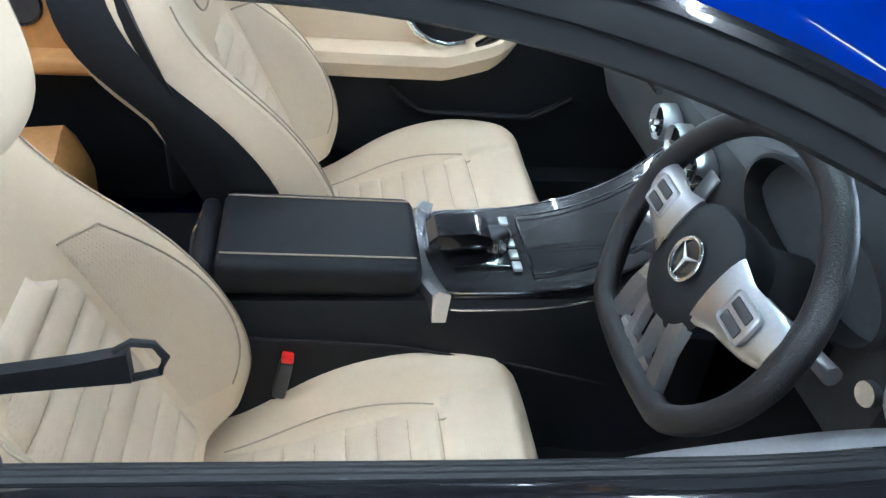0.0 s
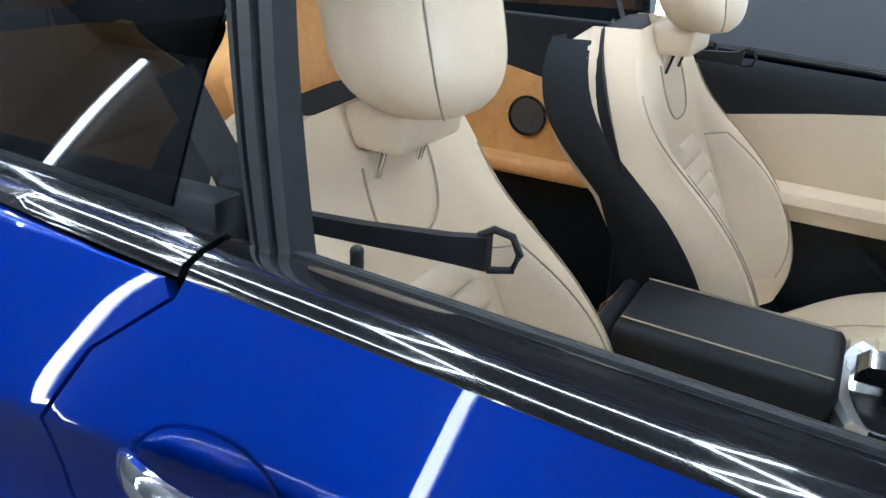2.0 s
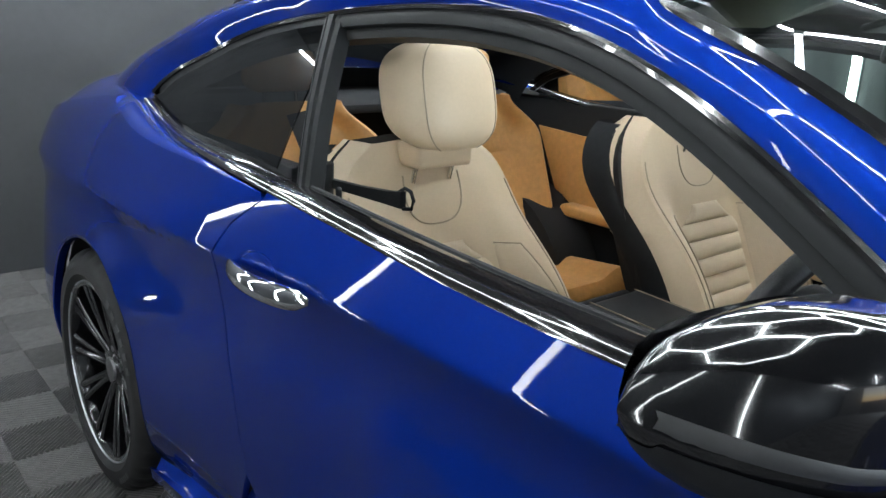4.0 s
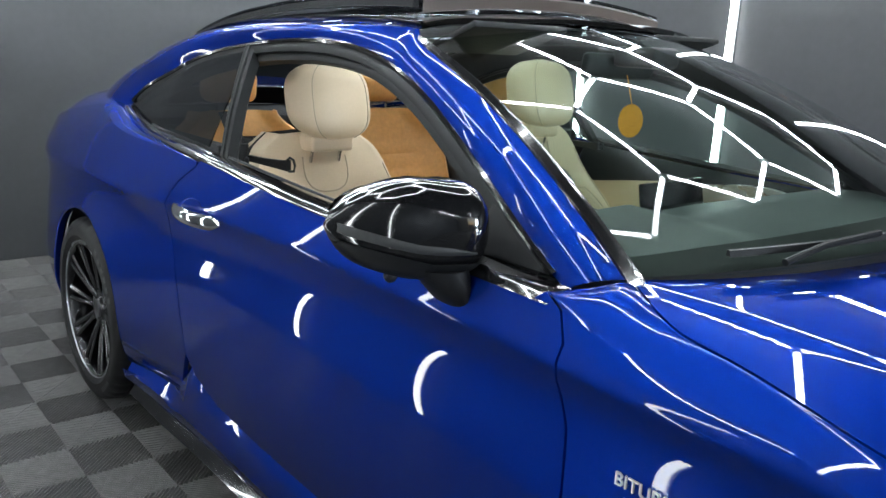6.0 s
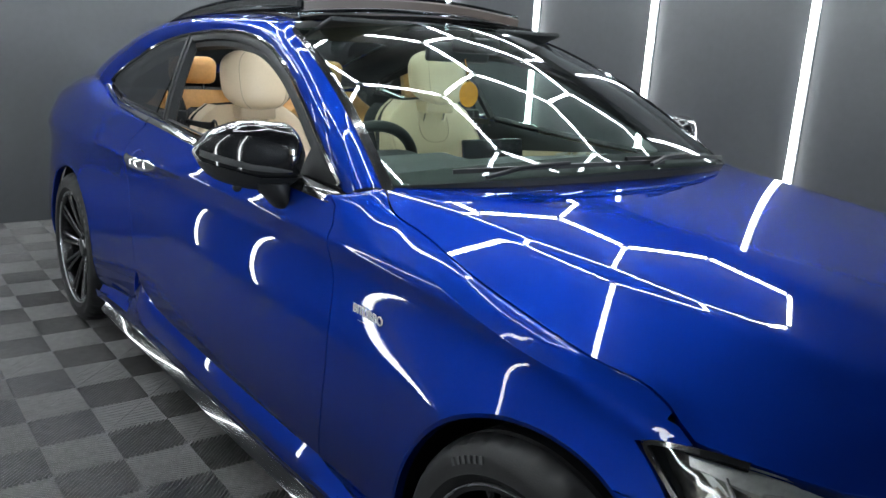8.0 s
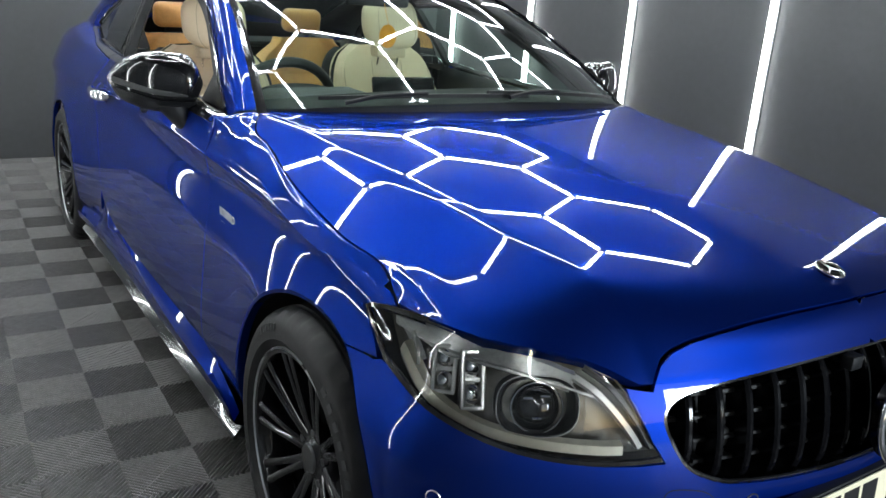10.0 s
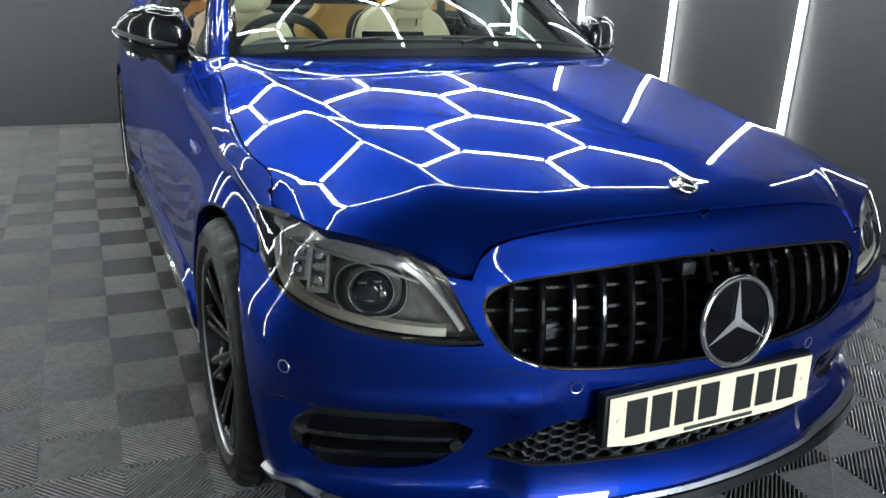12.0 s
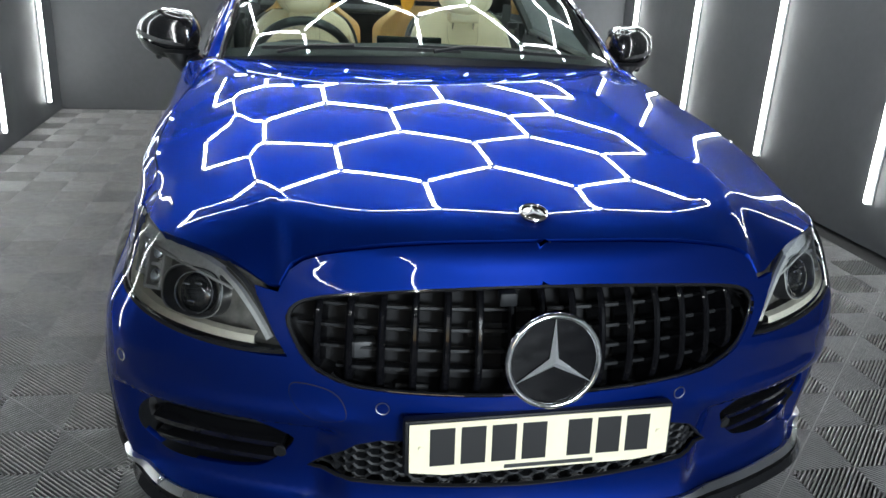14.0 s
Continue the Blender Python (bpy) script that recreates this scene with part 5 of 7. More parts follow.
    cyl(bm, 0.0055, 0.0055, (-1.94, sign * 0.715, 0.955), (-1.94, sign * 0.715, 0.978), 12)
    bmesh.ops.create_uvsphere(bm, u_segments=12, v_segments=6, radius=0.0058, matrix=Matrix.Translation((-1.94, sign * 0.715, 0.978)))
    part("lock_pin", bm, BLACK_TRIM, car)
    # mirror triangle at the window's front corner
    tri = [(-0.845, 0.945), (-1.02, 0.945), (-1.01, 1.028), (-0.985, 1.02), (-0.93, 0.985)]
    panel("mirror_triangle", lambda x, z: tuple(Vector(window(x, z, sign)) + Vector((0, sign * 0.004, 0))), straight(tri, 0.02), BLACK_TRIM, car, "matt black mirror triangle", res=0.03, flange=0.02, side=-sign)
    # door mirror: rounded shell, deep inboard and drawn in towards its outer end, on a broad foot
    bm = bmesh.new()
    rows = []
    cx, cz = -1.035, 1.0
    M_UP = Spline((0, 0.08, 0.25, 0.5, 0.75, 0.92, 1.0), (0.020, 0.060, 0.080, 0.084, 0.066, 0.034, 0.006))
    M_DN = Spline((0, 0.08, 0.25, 0.5, 0.75, 0.92, 1.0), (0.020, 0.058, 0.080, 0.084, 0.070, 0.040, 0.006))
    M_FRONT = Spline((0, 0.1, 0.35, 0.7, 0.9, 1.0), (-0.965, -0.940, -0.945, -0.995, -1.055, -1.110))
    M_REAR = Spline((0, 0.1, 0.5, 0.9, 1.0), (-1.03, -1.065, -1.095, -1.130, -1.122))
    for i in range(25):
        t = i / 24
        y = 0.755 + 0.232 * t
        xf, xr = M_FRONT(t), M_REAR(t)
        row = []
        for j in range(32):
            a = 2 * math.pi * j / 32
            ca, sa = math.cos(a), math.sin(a)
            px = (xf + xr) / 2 + (xf - xr) / 2 * math.copysign(abs(ca) ** (0.85 if ca > 0 else 0.45), ca)
            pz = cz + math.copysign(abs(sa) ** 0.80, sa) * (M_UP(t) if sa > 0 else M_DN(t)) - 0.004 * t
            row.append((px, sign * y, pz))
        rows.append(row)
    loft(bm, rows)
    shell = part("door_mirror", bm, BLACK_GLOSS, car, "gloss black rounded door mirror on a foot")
    # matt lower shell with an edge line under the gloss cap
    bm = bmesh.new()
    low_rows = []
    for i in range(1, 24):
        t = i / 24
        y = 0.755 + 0.232 * t
        xf, xr = M_FRONT(t) + 0.002, M_REAR(t) - 0.002
        z0 = cz + lin(t, (0, 0.5, 1), (-0.050, -0.052, -0.022))
        dn = M_DN(t) + 0.0025
        pts = []
        for j in range(13):
            a = math.pi + math.pi * j / 12
            ca, sa = math.cos(a), math.sin(a)
            px = (xf + xr) / 2 + (xf - xr) / 2 * math.copysign(abs(ca) ** 0.7, ca)
            pz = min(cz - abs(sa) ** 0.80 * dn - 0.004 * t, z0)
            pts.append((px, sign * y, pz))
        low_rows.append(pts)
    loft(bm, low_rows, False)
    part("mirror_underside", bm, BLACK_TRIM, shell, "matt black mirror underside")
    bm = bmesh.new()
    rows = []
    for t in np.linspace(0.10, 0.94, 14):
        x = M_REAR(t) - 0.0015
        rows.append([(x, sign * (0.755 + 0.232 * t), cz + 0.80 * M_UP(t)), (x - 0.003, sign * (0.755 + 0.232 * t), cz), (x, sign * (0.755 + 0.232 * t), cz - 0.80 * M_DN(t))])
    loft(bm, rows, False)
    part("mirror_glass", bm, CHROME, shell, "silvered mirror glass")
    bm = bmesh.new()
    rows = []
    for t in np.linspace(0.22, 0.97, 22):
        y = 0.755 + 0.232 * t
        z = cz + lin(t, (0.22, 0.6, 0.97), (-0.034, -0.026, -0.004))
        hgt = lin(t, (0.22, 0.4, 0.97), (0.002, 0.007, 0.009))
        dn = M_DN(t)
        k = lambda zz: math.sqrt(max(1 - min(abs((cz - zz) / max(dn, 0.01)), 1.0) ** 2.5, 0.0)) ** 0.85
        xf, xr = M_FRONT(t), M_REAR(t)
        X = lambda zz: (xf + xr) / 2 + (xf - xr) / 2 * k(zz)
        rows.append([(X(z + hgt) + 0.0005, sign * y, z + hgt), (X(z) + 0.0035, sign * y, z + hgt * 0.3), (X(z - hgt) + 0.0035, sign * y, z - hgt * 0.5), (X(z - hgt) + 0.0005, sign * y, z - hgt)])
    loft(bm, rows, False)
    part("indicator_strip", bm, PLASTIC_GREY, shell, "smoked indicator strip")
    bm = bmesh.new()
    rows = []
    for t in np.linspace(0, 1, 9):
        c = Vector((-1.005, sign * 0.835, 0.935)).lerp(Vector((-0.985, sign * 0.792, 0.852)), t)
        fx, fy = lin(t, (0, 0.5, 1), (0.062, 0.056, 0.058)), lin(t, (0, 0.5, 1), (0.050, 0.036, 0.018))
        rows.append([c + Vector((fx * math.cos(a), sign * fy * math.sin(a), 0)) for a in np.linspace(0, 2 * math.pi, 21)[:-1]])
    loft(bm, rows)
    part("mirror_foot", bm, BLACK_TRIM, shell, "matt black mirror foot")
    bm = bmesh.new()
    bmesh.ops.create_uvsphere(bm, u_segments=12, v_segments=8, radius=0.012, matrix=Matrix.Translation((-1.04, sign * 0.905, 0.916)))
    part("mirror_camera", bm, BLACK_TRIM, shell)
    # door handle: bowl and bar
    hz = 0.843
    bowl = [( -1.975 + 0.072 * math.cos(a), hz - 0.006 + 0.040 * math.sin(a)) for a in np.linspace(0, 2 * math.pi, 33)[:-1]]
    panel("handle_bowl", lambda x, z: tuple(Vector(sx(x, z, sign)) + Vector((0, sign * (0.0025 - 0.016 * max(0, 1 - ((x + 1.975) / 0.072) ** 2 - ((z - hz + 0.006) / 0.040) ** 2)), 0))), bowl, PAINT, car, res=0.012, flange=0, side=-sign)
    bm = bmesh.new()
    rows = []
    for t in np.linspace(0, 1, 15):
        x = -2.045 + 0.25 * t
        y = sx(x, hz, sign)[1] + sign * (0.012 + 0.032 * math.sin(math.pi * min(max(t * 1.06 - 0.03, 0), 1)) ** 0.6)
        k = math.sqrt(max(1 - (2 * t - 1) ** 8, 0.05))
        rows.append([(x, y + sign * 0.011 * k * math.cos(a), hz + 0.002 + 0.020 * k * math.sin(a)) for a in np.linspace(0, 2 * math.pi, 15)[:-1]])
    loft(bm, rows)
    part("door_handle", bm, CHROME, car, "bright chrome door handle")

# badge on each front wing: raised bright letters over a small bar
for sign in (-1, 1):
    cu = bpy.data.curves.new("letters", "FONT")
    cu.body = "BITURBO"
    cu.size, cu.extrude, cu.align_x, cu.space_character = 0.029, 0.0015, "CENTER", 1.02
    tmp = new("letters", cu)
    me = bpy.data.meshes.new_from_object(tmp.evaluated_get(bpy.context.evaluated_depsgraph_get()))
    bpy.data.objects.remove(tmp)
    me.materials.append(BADGE)
    ob = new("wing_badge", me)
    ob.parent = car
    p = Vector(sx(-0.545, 0.712, sign))
    ob.matrix_local = Matrix.Translation(p + Vector((0, sign * 0.002, -0.002))) @ Matrix.Rotation(radians(180 if sign > 0 else 0), 4, "Z") @ Matrix.Rotation(radians(90), 4, "X") @ Matrix.Rotation(radians(-1.0), 4, "Y")
    ob["label"] = "raised bright wing lettering"
    bm = bmesh.new()
    box(bm, -0.585, -0.535, min(p.y, p.y + sign * 0.004), max(p.y, p.y + sign * 0.004), 0.686, 0.698, 0.001, 1)
    part("badge_bar", bm, SATIN, ob)
    bpy.context.view_layer.update()
    ob.children[0].matrix_parent_inverse = ob.matrix_local.inverted()

# black band round the windscreen, cowl, wipers
for sign in (-1, 1):
    bm = bmesh.new()
    rows = []
    for v in np.linspace(-0.03, 1.02, 40):
        a, b = Vector(screen(sign * 0.976, v)), Vector(screen(sign * 1.008, v))
        rows.append([a + Vector((0, 0, 0.004)), a.lerp(b, 0.5) + Vector((0.004, 0, 0.010)), b + Vector((0.002, 0, 0.006)), b - Vector((0, 0, 0.01))])
    loft(bm, rows, False)
    part("pillar_strip", bm, BLACK_GLOSS, car, "gloss black windscreen edge strip")
bm = bmesh.new()
rows = []
for a in np.linspace(-1.0, 1.0, 50):
    p = Vector(screen(a, 0.0))
    q = Vector((lin(abs(p.y), (0, 0.2, 0.4, 0.58, 0.665), (-0.495, -0.52, -0.57, -0.655, -0.72)), p.y, 0))
    q.z = hood(q.x, q.y)[2] - 0.02
    rows.append([p + Vector((0.0, 0, 0.004)), p.lerp(q, 0.5) + Vector((0, 0, -0.02)), q + Vector((0.03, 0, -0.01))])
loft(bm, rows, False)
part("cowl", bm, BLACK_TRIM, car)
edge_band = [(-0.985, 0.0), (0.985, 0.0), (0.985, 0.06), (0.8, 0.075), (0.4, 0.085), (0, 0.09), (-0.4, 0.085), (-0.8, 0.075), (-0.985, 0.06)]
panel("screen_border", lambda a, v: tuple(Vector(screen(a, v)) - Vector((0.004, 0, 0.006))), straight(edge_band, 0.05), INK, car, res=0.05, flange=0)
for a0, v0, a1, v1 in ((0.78, 0.02, -0.10, 0.035), (0.1, 0.015, -0.80, 0.03)):
    bm = bmesh.new()
    pts = [Vector(screen(a0 + (a1 - a0) * t, v0 + (v1 - v0) * t)) + Vector((0.006, 0, 0.014)) for t in np.linspace(0, 1, 14)]
    sweep(bm, pts, [(-0.007, -0.004), (0.007, -0.004), (0.004, 0.006), (-0.004, 0.006)])
    wiper = part("wiper", bm, BLACK_TRIM, car)
    bm = bmesh.new()
    tube(bm, [pts[7] + Vector((0, 0, 0.008)), pts[10] + Vector((0.02, 0, 0.006)), pts[12] + Vector((0.045, 0, -0.008))], 0.006, 8)
    part("wiper_arm", bm, BLACK_TRIM, wiper)

# slid-back sunroof pane standing over the roof
def lifted(x, y):
    p = roof(x, y)
    return (x, y, p[2] + lin(x, (-2.85, -2.3, -1.55), (0.034, 0.026, 0.040)))


lid = panel("sunroof_pane", lifted, straight([(-1.55, -0.46), (-1.53, 0), (-1.55, 0.46), (-2.2, 0.475), (-2.82, 0.46), (-2.84, 0), (-2.82, -0.46), (-2.2, -0.475)], 0.04), GLASS_ROOF, car, "black glass sunroof pane slid back over the roof", res=0.05, flange=0.012, side=-1)
bm = bmesh.new()
loft(bm, [[Vector(lifted(lin(abs(y), (0, 0.46), (-1.53, -1.55)), y)) + Vector(d) for d in ((0, 0, 0.002), (0.008, 0, -0.004), (0.006, 0, -0.03), (-0.015, 0, -0.032))] for y in np.linspace(-0.46, 0.46, 24)], False)
part("pane_front_edge", bm, material("brown_black_edge", (0.05, 0.036, 0.03), 0.35), lid)
for sign in (-1, 1):
    bm = bmesh.new()
    sweep(bm, [Vector(lifted(x, sign * 0.468)) - Vector((0, 0, 0.006)) for x in np.linspace(-1.56, -2.82, 30)], [(-0.008, -0.012), (0.008, -0.012), (0.008, 0.006), (-0.008, 0.006)])
    part("pane_side_edge", bm, BLACK_TRIM, lid)
lid.visible_shadow = False
for nm, xs, ys in (("headliner_front", (-1.47, -1.56), (-0.50, 0.50)), ("headliner_rear", (-2.30, -2.55), (-0.54, 0.54)), ("headliner_side", (-1.50, -2.55), (-0.53, -0.40)), ("headliner_side", (-1.50, -2.55), (0.40, 0.53))):
    bm = bmesh.new()
    loft(bm, [[(x, y, roof(x, y)[2] - 0.03) for y in np.linspace(*ys, 8)] for x in np.linspace(*xs, 10)], False)
    part(nm, bm, DASH, car)


# ---- the cabin ----
def pad(name, f, mat, parent, nu=24, nv=30, back=0.05, label="", out=1):
    """A padded sheet f(u, v) with u, v in 0..1, closed behind at the depth back along -n."""
    bm = bmesh.new()
    P = [[Vector(f(i / nu, j / nv)) for j in range(nv + 1)] for i in range(nu + 1)]
    F = [[bm.verts.new(p) for p in r] for r in P]
    mid = (P[nu // 2][nv // 2 + 1] - P[nu // 2][nv // 2 - 1]).cross(P[nu // 2 + 1][nv // 2] - P[nu // 2 - 1][nv // 2]).normalized() * out
    for i in range(nu):
        for j in range(nv):
            bm.faces.new((F[i][j], F[i + 1][j], F[i + 1][j + 1], F[i][j + 1]))
    rim = [(i, 0) for i in range(nu)] + [(nu, j) for j in range(nv)] + [(i, nv) for i in range(nu, 0, -1)] + [(0, j) for j in range(nv, 0, -1)]
    c = sum((P[i][j] for i, j in rim), Vector()) / len(rim)
    B = [bm.verts.new(P[i][j] + (c - P[i][j]) * 0.06 - mid * back) for i, j in rim]
    n = len(rim)
    for k in range(n):
        a, b = rim[k], rim[(k + 1) % n]
        bm.faces.new((F[a[0]][a[1]], F[b[0]][b[1]], B[(k + 1) % n], B[k]))
    bm.faces.new(B)
    return part(name, bm, mat, parent, label)


def seam(f, line, parent, r=0.0016, lift=0.0015, mat=None):
    bm = bmesh.new()
    tube(bm, [Vector(f(u, v)) + Vector((0.0008, 0, lift)) for u, v in line], r, 6)
    return part("seam", bm, mat or SEAM, parent)


def make_seat(label):
    """A front sports seat at y = 0; u across (0..1), v along."""
    seat = thing("car_seat", label, "car seat", "front seats of the car", at=(0, 0, 0))

    def cush(u, v):
        w = abs(2 * u - 1)
        x = -1.985 + 0.565 * v - 0.05 * smooth01(w, 0.75, 1.0) * v
        z = Spline((0, 0.15, 0.4, 0.7, 0.88, 0.95, 1.0), (0.335, 0.345, 0.385, 0.440, 0.462, 0.450, 0.39))(v)
        z += Spline((0, 0.15, 0.35, 0.55, 0.75, 0.9, 1.0), (0.0, 0.02, 0.062, 0.072, 0.055, 0.028, 0.0))(v) * smooth01(w, 0.58, 0.84) - 0.11 * smooth01(w, 0.87, 1.0) ** 1.5
        return (x, (u - 0.5) * 0.545, z)

    def cush_in(u, v):
        uu, vv = 0.20 + 0.60 * u, 0.10 + 0.61 * v
        p = cush(uu, vv)
        rib = abs(math.sin(math.pi * 7 * v)) ** 0.5
        e = smooth01(min(u, 1 - u), 0, 0.06)
        return (p[0], p[1], p[2] + 0.001 + 0.008 * rib * e)

    def cush_front(u, v):
        p = cush(0.17 + 0.66 * u, 0.72 + 0.225 * v)
        e = smooth01(min(u, 1 - u), 0, 0.10) * smooth01(min(v, 1 - v), 0, 0.16)
        return (p[0], p[1], p[2] + 0.010 * e)

    base = pad("cushion", cush, CREAM, seat, 36, 40, 0.10, "cream leather seat cushion")
    pad("cushion_insert", cush_in, CREAM_PERF, base, 24, 84, 0.006, "perforated insert with cross channels")
    pad("thigh_pad", cush_front, CREAM_PERF, base, 20, 20, 0.006, "perforated thigh pad")
    for k in range(1, 8):
        seam(cush_in, [(0.04 + 0.92 * i / 10, k / 7) for i in range(11)], base, 0.0011, 0.0)
    for u0 in (0.235, 0.765):
        seam(cush, [(u0 + (0.02 if u0 < 0.5 else -0.02) * math.sin(3 * t), 0.06 + 0.86 * t) for t in np.linspace(0, 1, 24)], base)
    for u0, s in ((0.16, 1), (0.84, -1)):
        seam(cush, [(u0 + s * 0.03 * (2 * t - 1) ** 2, 0.1 + 0.6 * t) for t in np.linspace(0, 1, 20)], base)

    BOLSTER = Spline((0, 0.1, 0.2, 0.35, 0.55, 0.7, 0.8, 1.0), (0.045, 0.09, 0.115, 0.122, 0.08, 0.018, 0.0, 0.0))

    def back(u, v):
        w = abs(2 * u - 1)
        half = Spline((0, 0.2, 0.45, 0.7, 0.85, 0.94, 1.0), (0.262, 0.272, 0.276, 0.266, 0.242, 0.198, 0.150))(v)
        x = -1.945 - 0.245 * v - 0.035 * math.sin(math.pi * v) * 0.4
        z = 0.42 + 0.602 * v
        bol = BOLSTER(v) * smooth01(w, 0.46, 0.82) - 0.085 * smooth01(w, 0.87, 1.0) ** 1.6
        return (x + bol, (2 * u - 1) * half, z - 0.01 * smooth01(v, 0.9, 1) * w)

    def back_in(u, v):
        span = 0.24 * (1 - 0.55 * smooth01(v, 0.80, 1.0))
        p = back(0.5 + (u - 0.5) * 2 * span, 0.05 + 0.58 * v)
        rib = abs(math.sin(math.pi * 8 * v)) ** 0.5
        e = smooth01(min(u, 1 - u), 0, 0.06)
        return (p[0] + 0.001 + 0.012 * rib * e, p[1], p[2])

    rest = pad("backrest", back, CREAM, seat, 40, 44, 0.09, "cream leather backrest with side bolsters", out=-1)
    pad("back_insert", back_in, CREAM_PERF, rest, 24, 96, 0.006, "perforated ribbed insert", out=-1)
    for k in range(1, 8):
        seam(back_in, [(0.05 + 0.9 * i / 10, k / 8) for i in range(11)], rest, 0.0011, 0.0)
    for s in (-1, 1):
        def side_patch(u, v, s=s):
            lo, hi = 0.52, 0.80 - 0.10 * (2 * v - 1) ** 2
            w = lo + (hi - lo) * u
            p = back(0.5 + s * w / 2, 0.10 + 0.50 * v)
            e = smooth01(min(u, 1 - u), 0, 0.1) * smooth01(min(v, 1 - v), 0, 0.08)
            return (p[0] + 0.004 * e, p[1], p[2] + 0.001)
        pad("bolster_patch", side_patch, CREAM_PERF, rest, 12, 24, 0.004, "perforated bolster patch", out=-s)
        seam(side_patch, [(1.0, t) for t in np.linspace(0, 1, 20)] + [(1 - t, 1.0) for t in np.linspace(0, 1, 8)], rest)
        seam(back, [(0.5 + s * 0.43, 0.02 + 0.80 * t) for t in np.linspace(0, 1, 26)], rest)
    patch = [(0.34, 0.87), (0.36, 0.76), (0.43, 0.705), (0.57, 0.705), (0.64, 0.76), (0.66, 0.87)]
    seam(back, curve2(patch, 30), rest, 0.0018)
    # headrest
    bm = bmesh.new()
    rows = []
    for i in range(25):
        t = -1 + 2 * i / 24
        k = max(1 - abs(t) ** 3.2, 0.0) ** (1 / 2.4)
        row = []
        for j in range(36):
            a = 2 * math.pi * j / 36
            ca, sa = math.cos(a), math.sin(a)
            y = 0.132 * max(k, 0.06) * math.copysign(abs(ca) ** 0.72, ca)
            x = 0.070 * max(k, 0.06) * math.copysign(abs(sa) ** 0.85, sa)
            row.append((-2.125 + x - 0.025 * t + 0.03 * (y / 0.132) ** 2 * (-1 if x < 0 else -0.5), y, 1.115 + 0.112 * t))
        rows.append(row)
    loft(bm, rows)
    hr = part("headrest", bm, CREAM, seat, "rounded cream leather headrest")
    for s in (-1, 1):
        bm = bmesh.new()
        pts = []
        for t in np.linspace(-0.93, 0.93, 26):
            k = max(1 - abs(t) ** 3.2, 0.0) ** (1 / 2.4)
            a = radians(52)
            y = 0.1325 * k * math.cos(a) ** 0.72
            x = 0.0705 * k * math.sin(a) ** 0.85
            pts.append((-2.125 + x - 0.025 * t - 0.015 * (y / 0.132) ** 2, s * y, 1.115 + 0.112 * t))
        tube(bm, pts, 0.0014, 6)
        part("headrest_seam", bm, SEAM, hr)
        part("post", cyl(bmesh.new(), 0.006, 0.006, (-2.16, s * 0.05, 0.93), (-2.13, s * 0.05, 1.04), 10), CHROME, hr, "chrome headrest post")
    bm = bmesh.new()
    box(bm, -2.20, -2.11, -0.075, 0.075, 0.965, 1.015, 0.012, 3)
    part("neck_block", bm, CREAM, seat)

    def shell(u, v):
        p = back(u, v)
        w = abs(2 * u - 1)
        return (-1.975 - 0.27 * v - 0.01 - 0.05 * (1 - w ** 3) * math.sin(math.pi * min(v + 0.15, 1)), (2 * u - 1) * 1.02 * abs(p[1] / (2 * u - 1 + 1e-9)) if abs(2 * u - 1) > 0.02 else 0.0, p[2])
    pad("back_shell", shell, DASH, seat, 20, 24, -0.06, "black seat back shell")
    for s in (-1, 1):
        bm = bmesh.new()
        rows = []
        for v in np.linspace(0, 0.96, 24):
            u = 0.5 + s * 0.5
            p = Vector(back(u, v))
            rows.append([p + Vector((0.004, 0, 0)), p + Vector((-0.035, s * 0.010, 0)), p + Vector((-0.065 - 0.035 * math.sin(math.pi * v), s * 0.0, 0)), p + Vector((-0.06, -s * 0.05, 0))])
        loft(bm, rows, False)
        part("side_shell", bm, DASH, rest, "black side shell")
        bm = bmesh.new()
        loft(bm, [[(x, s * 0.262, z1), (x, s * 0.285, z1 - 0.03), (x, s * 0.285, 0.27), (x, s * 0.24, 0.24)] for x, z1 in ((-2.06, 0.46), (-1.98, 0.44), (-1.85, 0.40), (-1.6, 0.395), (-1.46, 0.39), (-1.42, 0.36))], False)
        part("side_valance", bm, DASH, seat, "black seat side valance")
    bm = bmesh.new()
    for s in (-1, 1):
        box(bm, -2.0, -1.45, s * 0.2 - 0.02, s * 0.2 + 0.02, 0.19, 0.26, 0.006)
    box(bm, -1.98, -1.50, -0.2, 0.2, 0.25, 0.33, 0.02)
    part("seat_base", bm, DARK_VOID, seat)
    return seat


seat = make_seat("cream leather sports seat with ribbed perforated inserts")
seat.matrix_world = pose(0.05, -0.37, 0)
copy_thing(seat, pose(0.20, 0.39, 0.035))
# red buckles beside the tunnel
for s in (-1, 1):
    bm = bmesh.new()
    box(bm, -0.011, 0.011, -0.02, 0.02, -0.075, 0.0, 0.005, 2, pose(-1.775, s * 0.13, 0.487, s * 4, 12, 0))
    bk = thing("seat_belt_buckle", "black seat belt buckle with a red button", "belt buckle", "buckles")
    part("buckle_body", bm, PLASTIC_GREY, bk)
    part("button", box(bmesh.new(), -0.0095, 0.0095, -0.018, 0.018, 0.0, 0.012, 0.003, 2, pose(-1.775, s * 0.13, 0.487, s * 4, 12, 0)), RED, bk, "red release button")
    part("stalk", cyl(bmesh.new(), 0.012, 0.01, (-1.81, s * 0.13, 0.27), (-1.79, s * 0.13, 0.43), 10), DARK_VOID, bk)

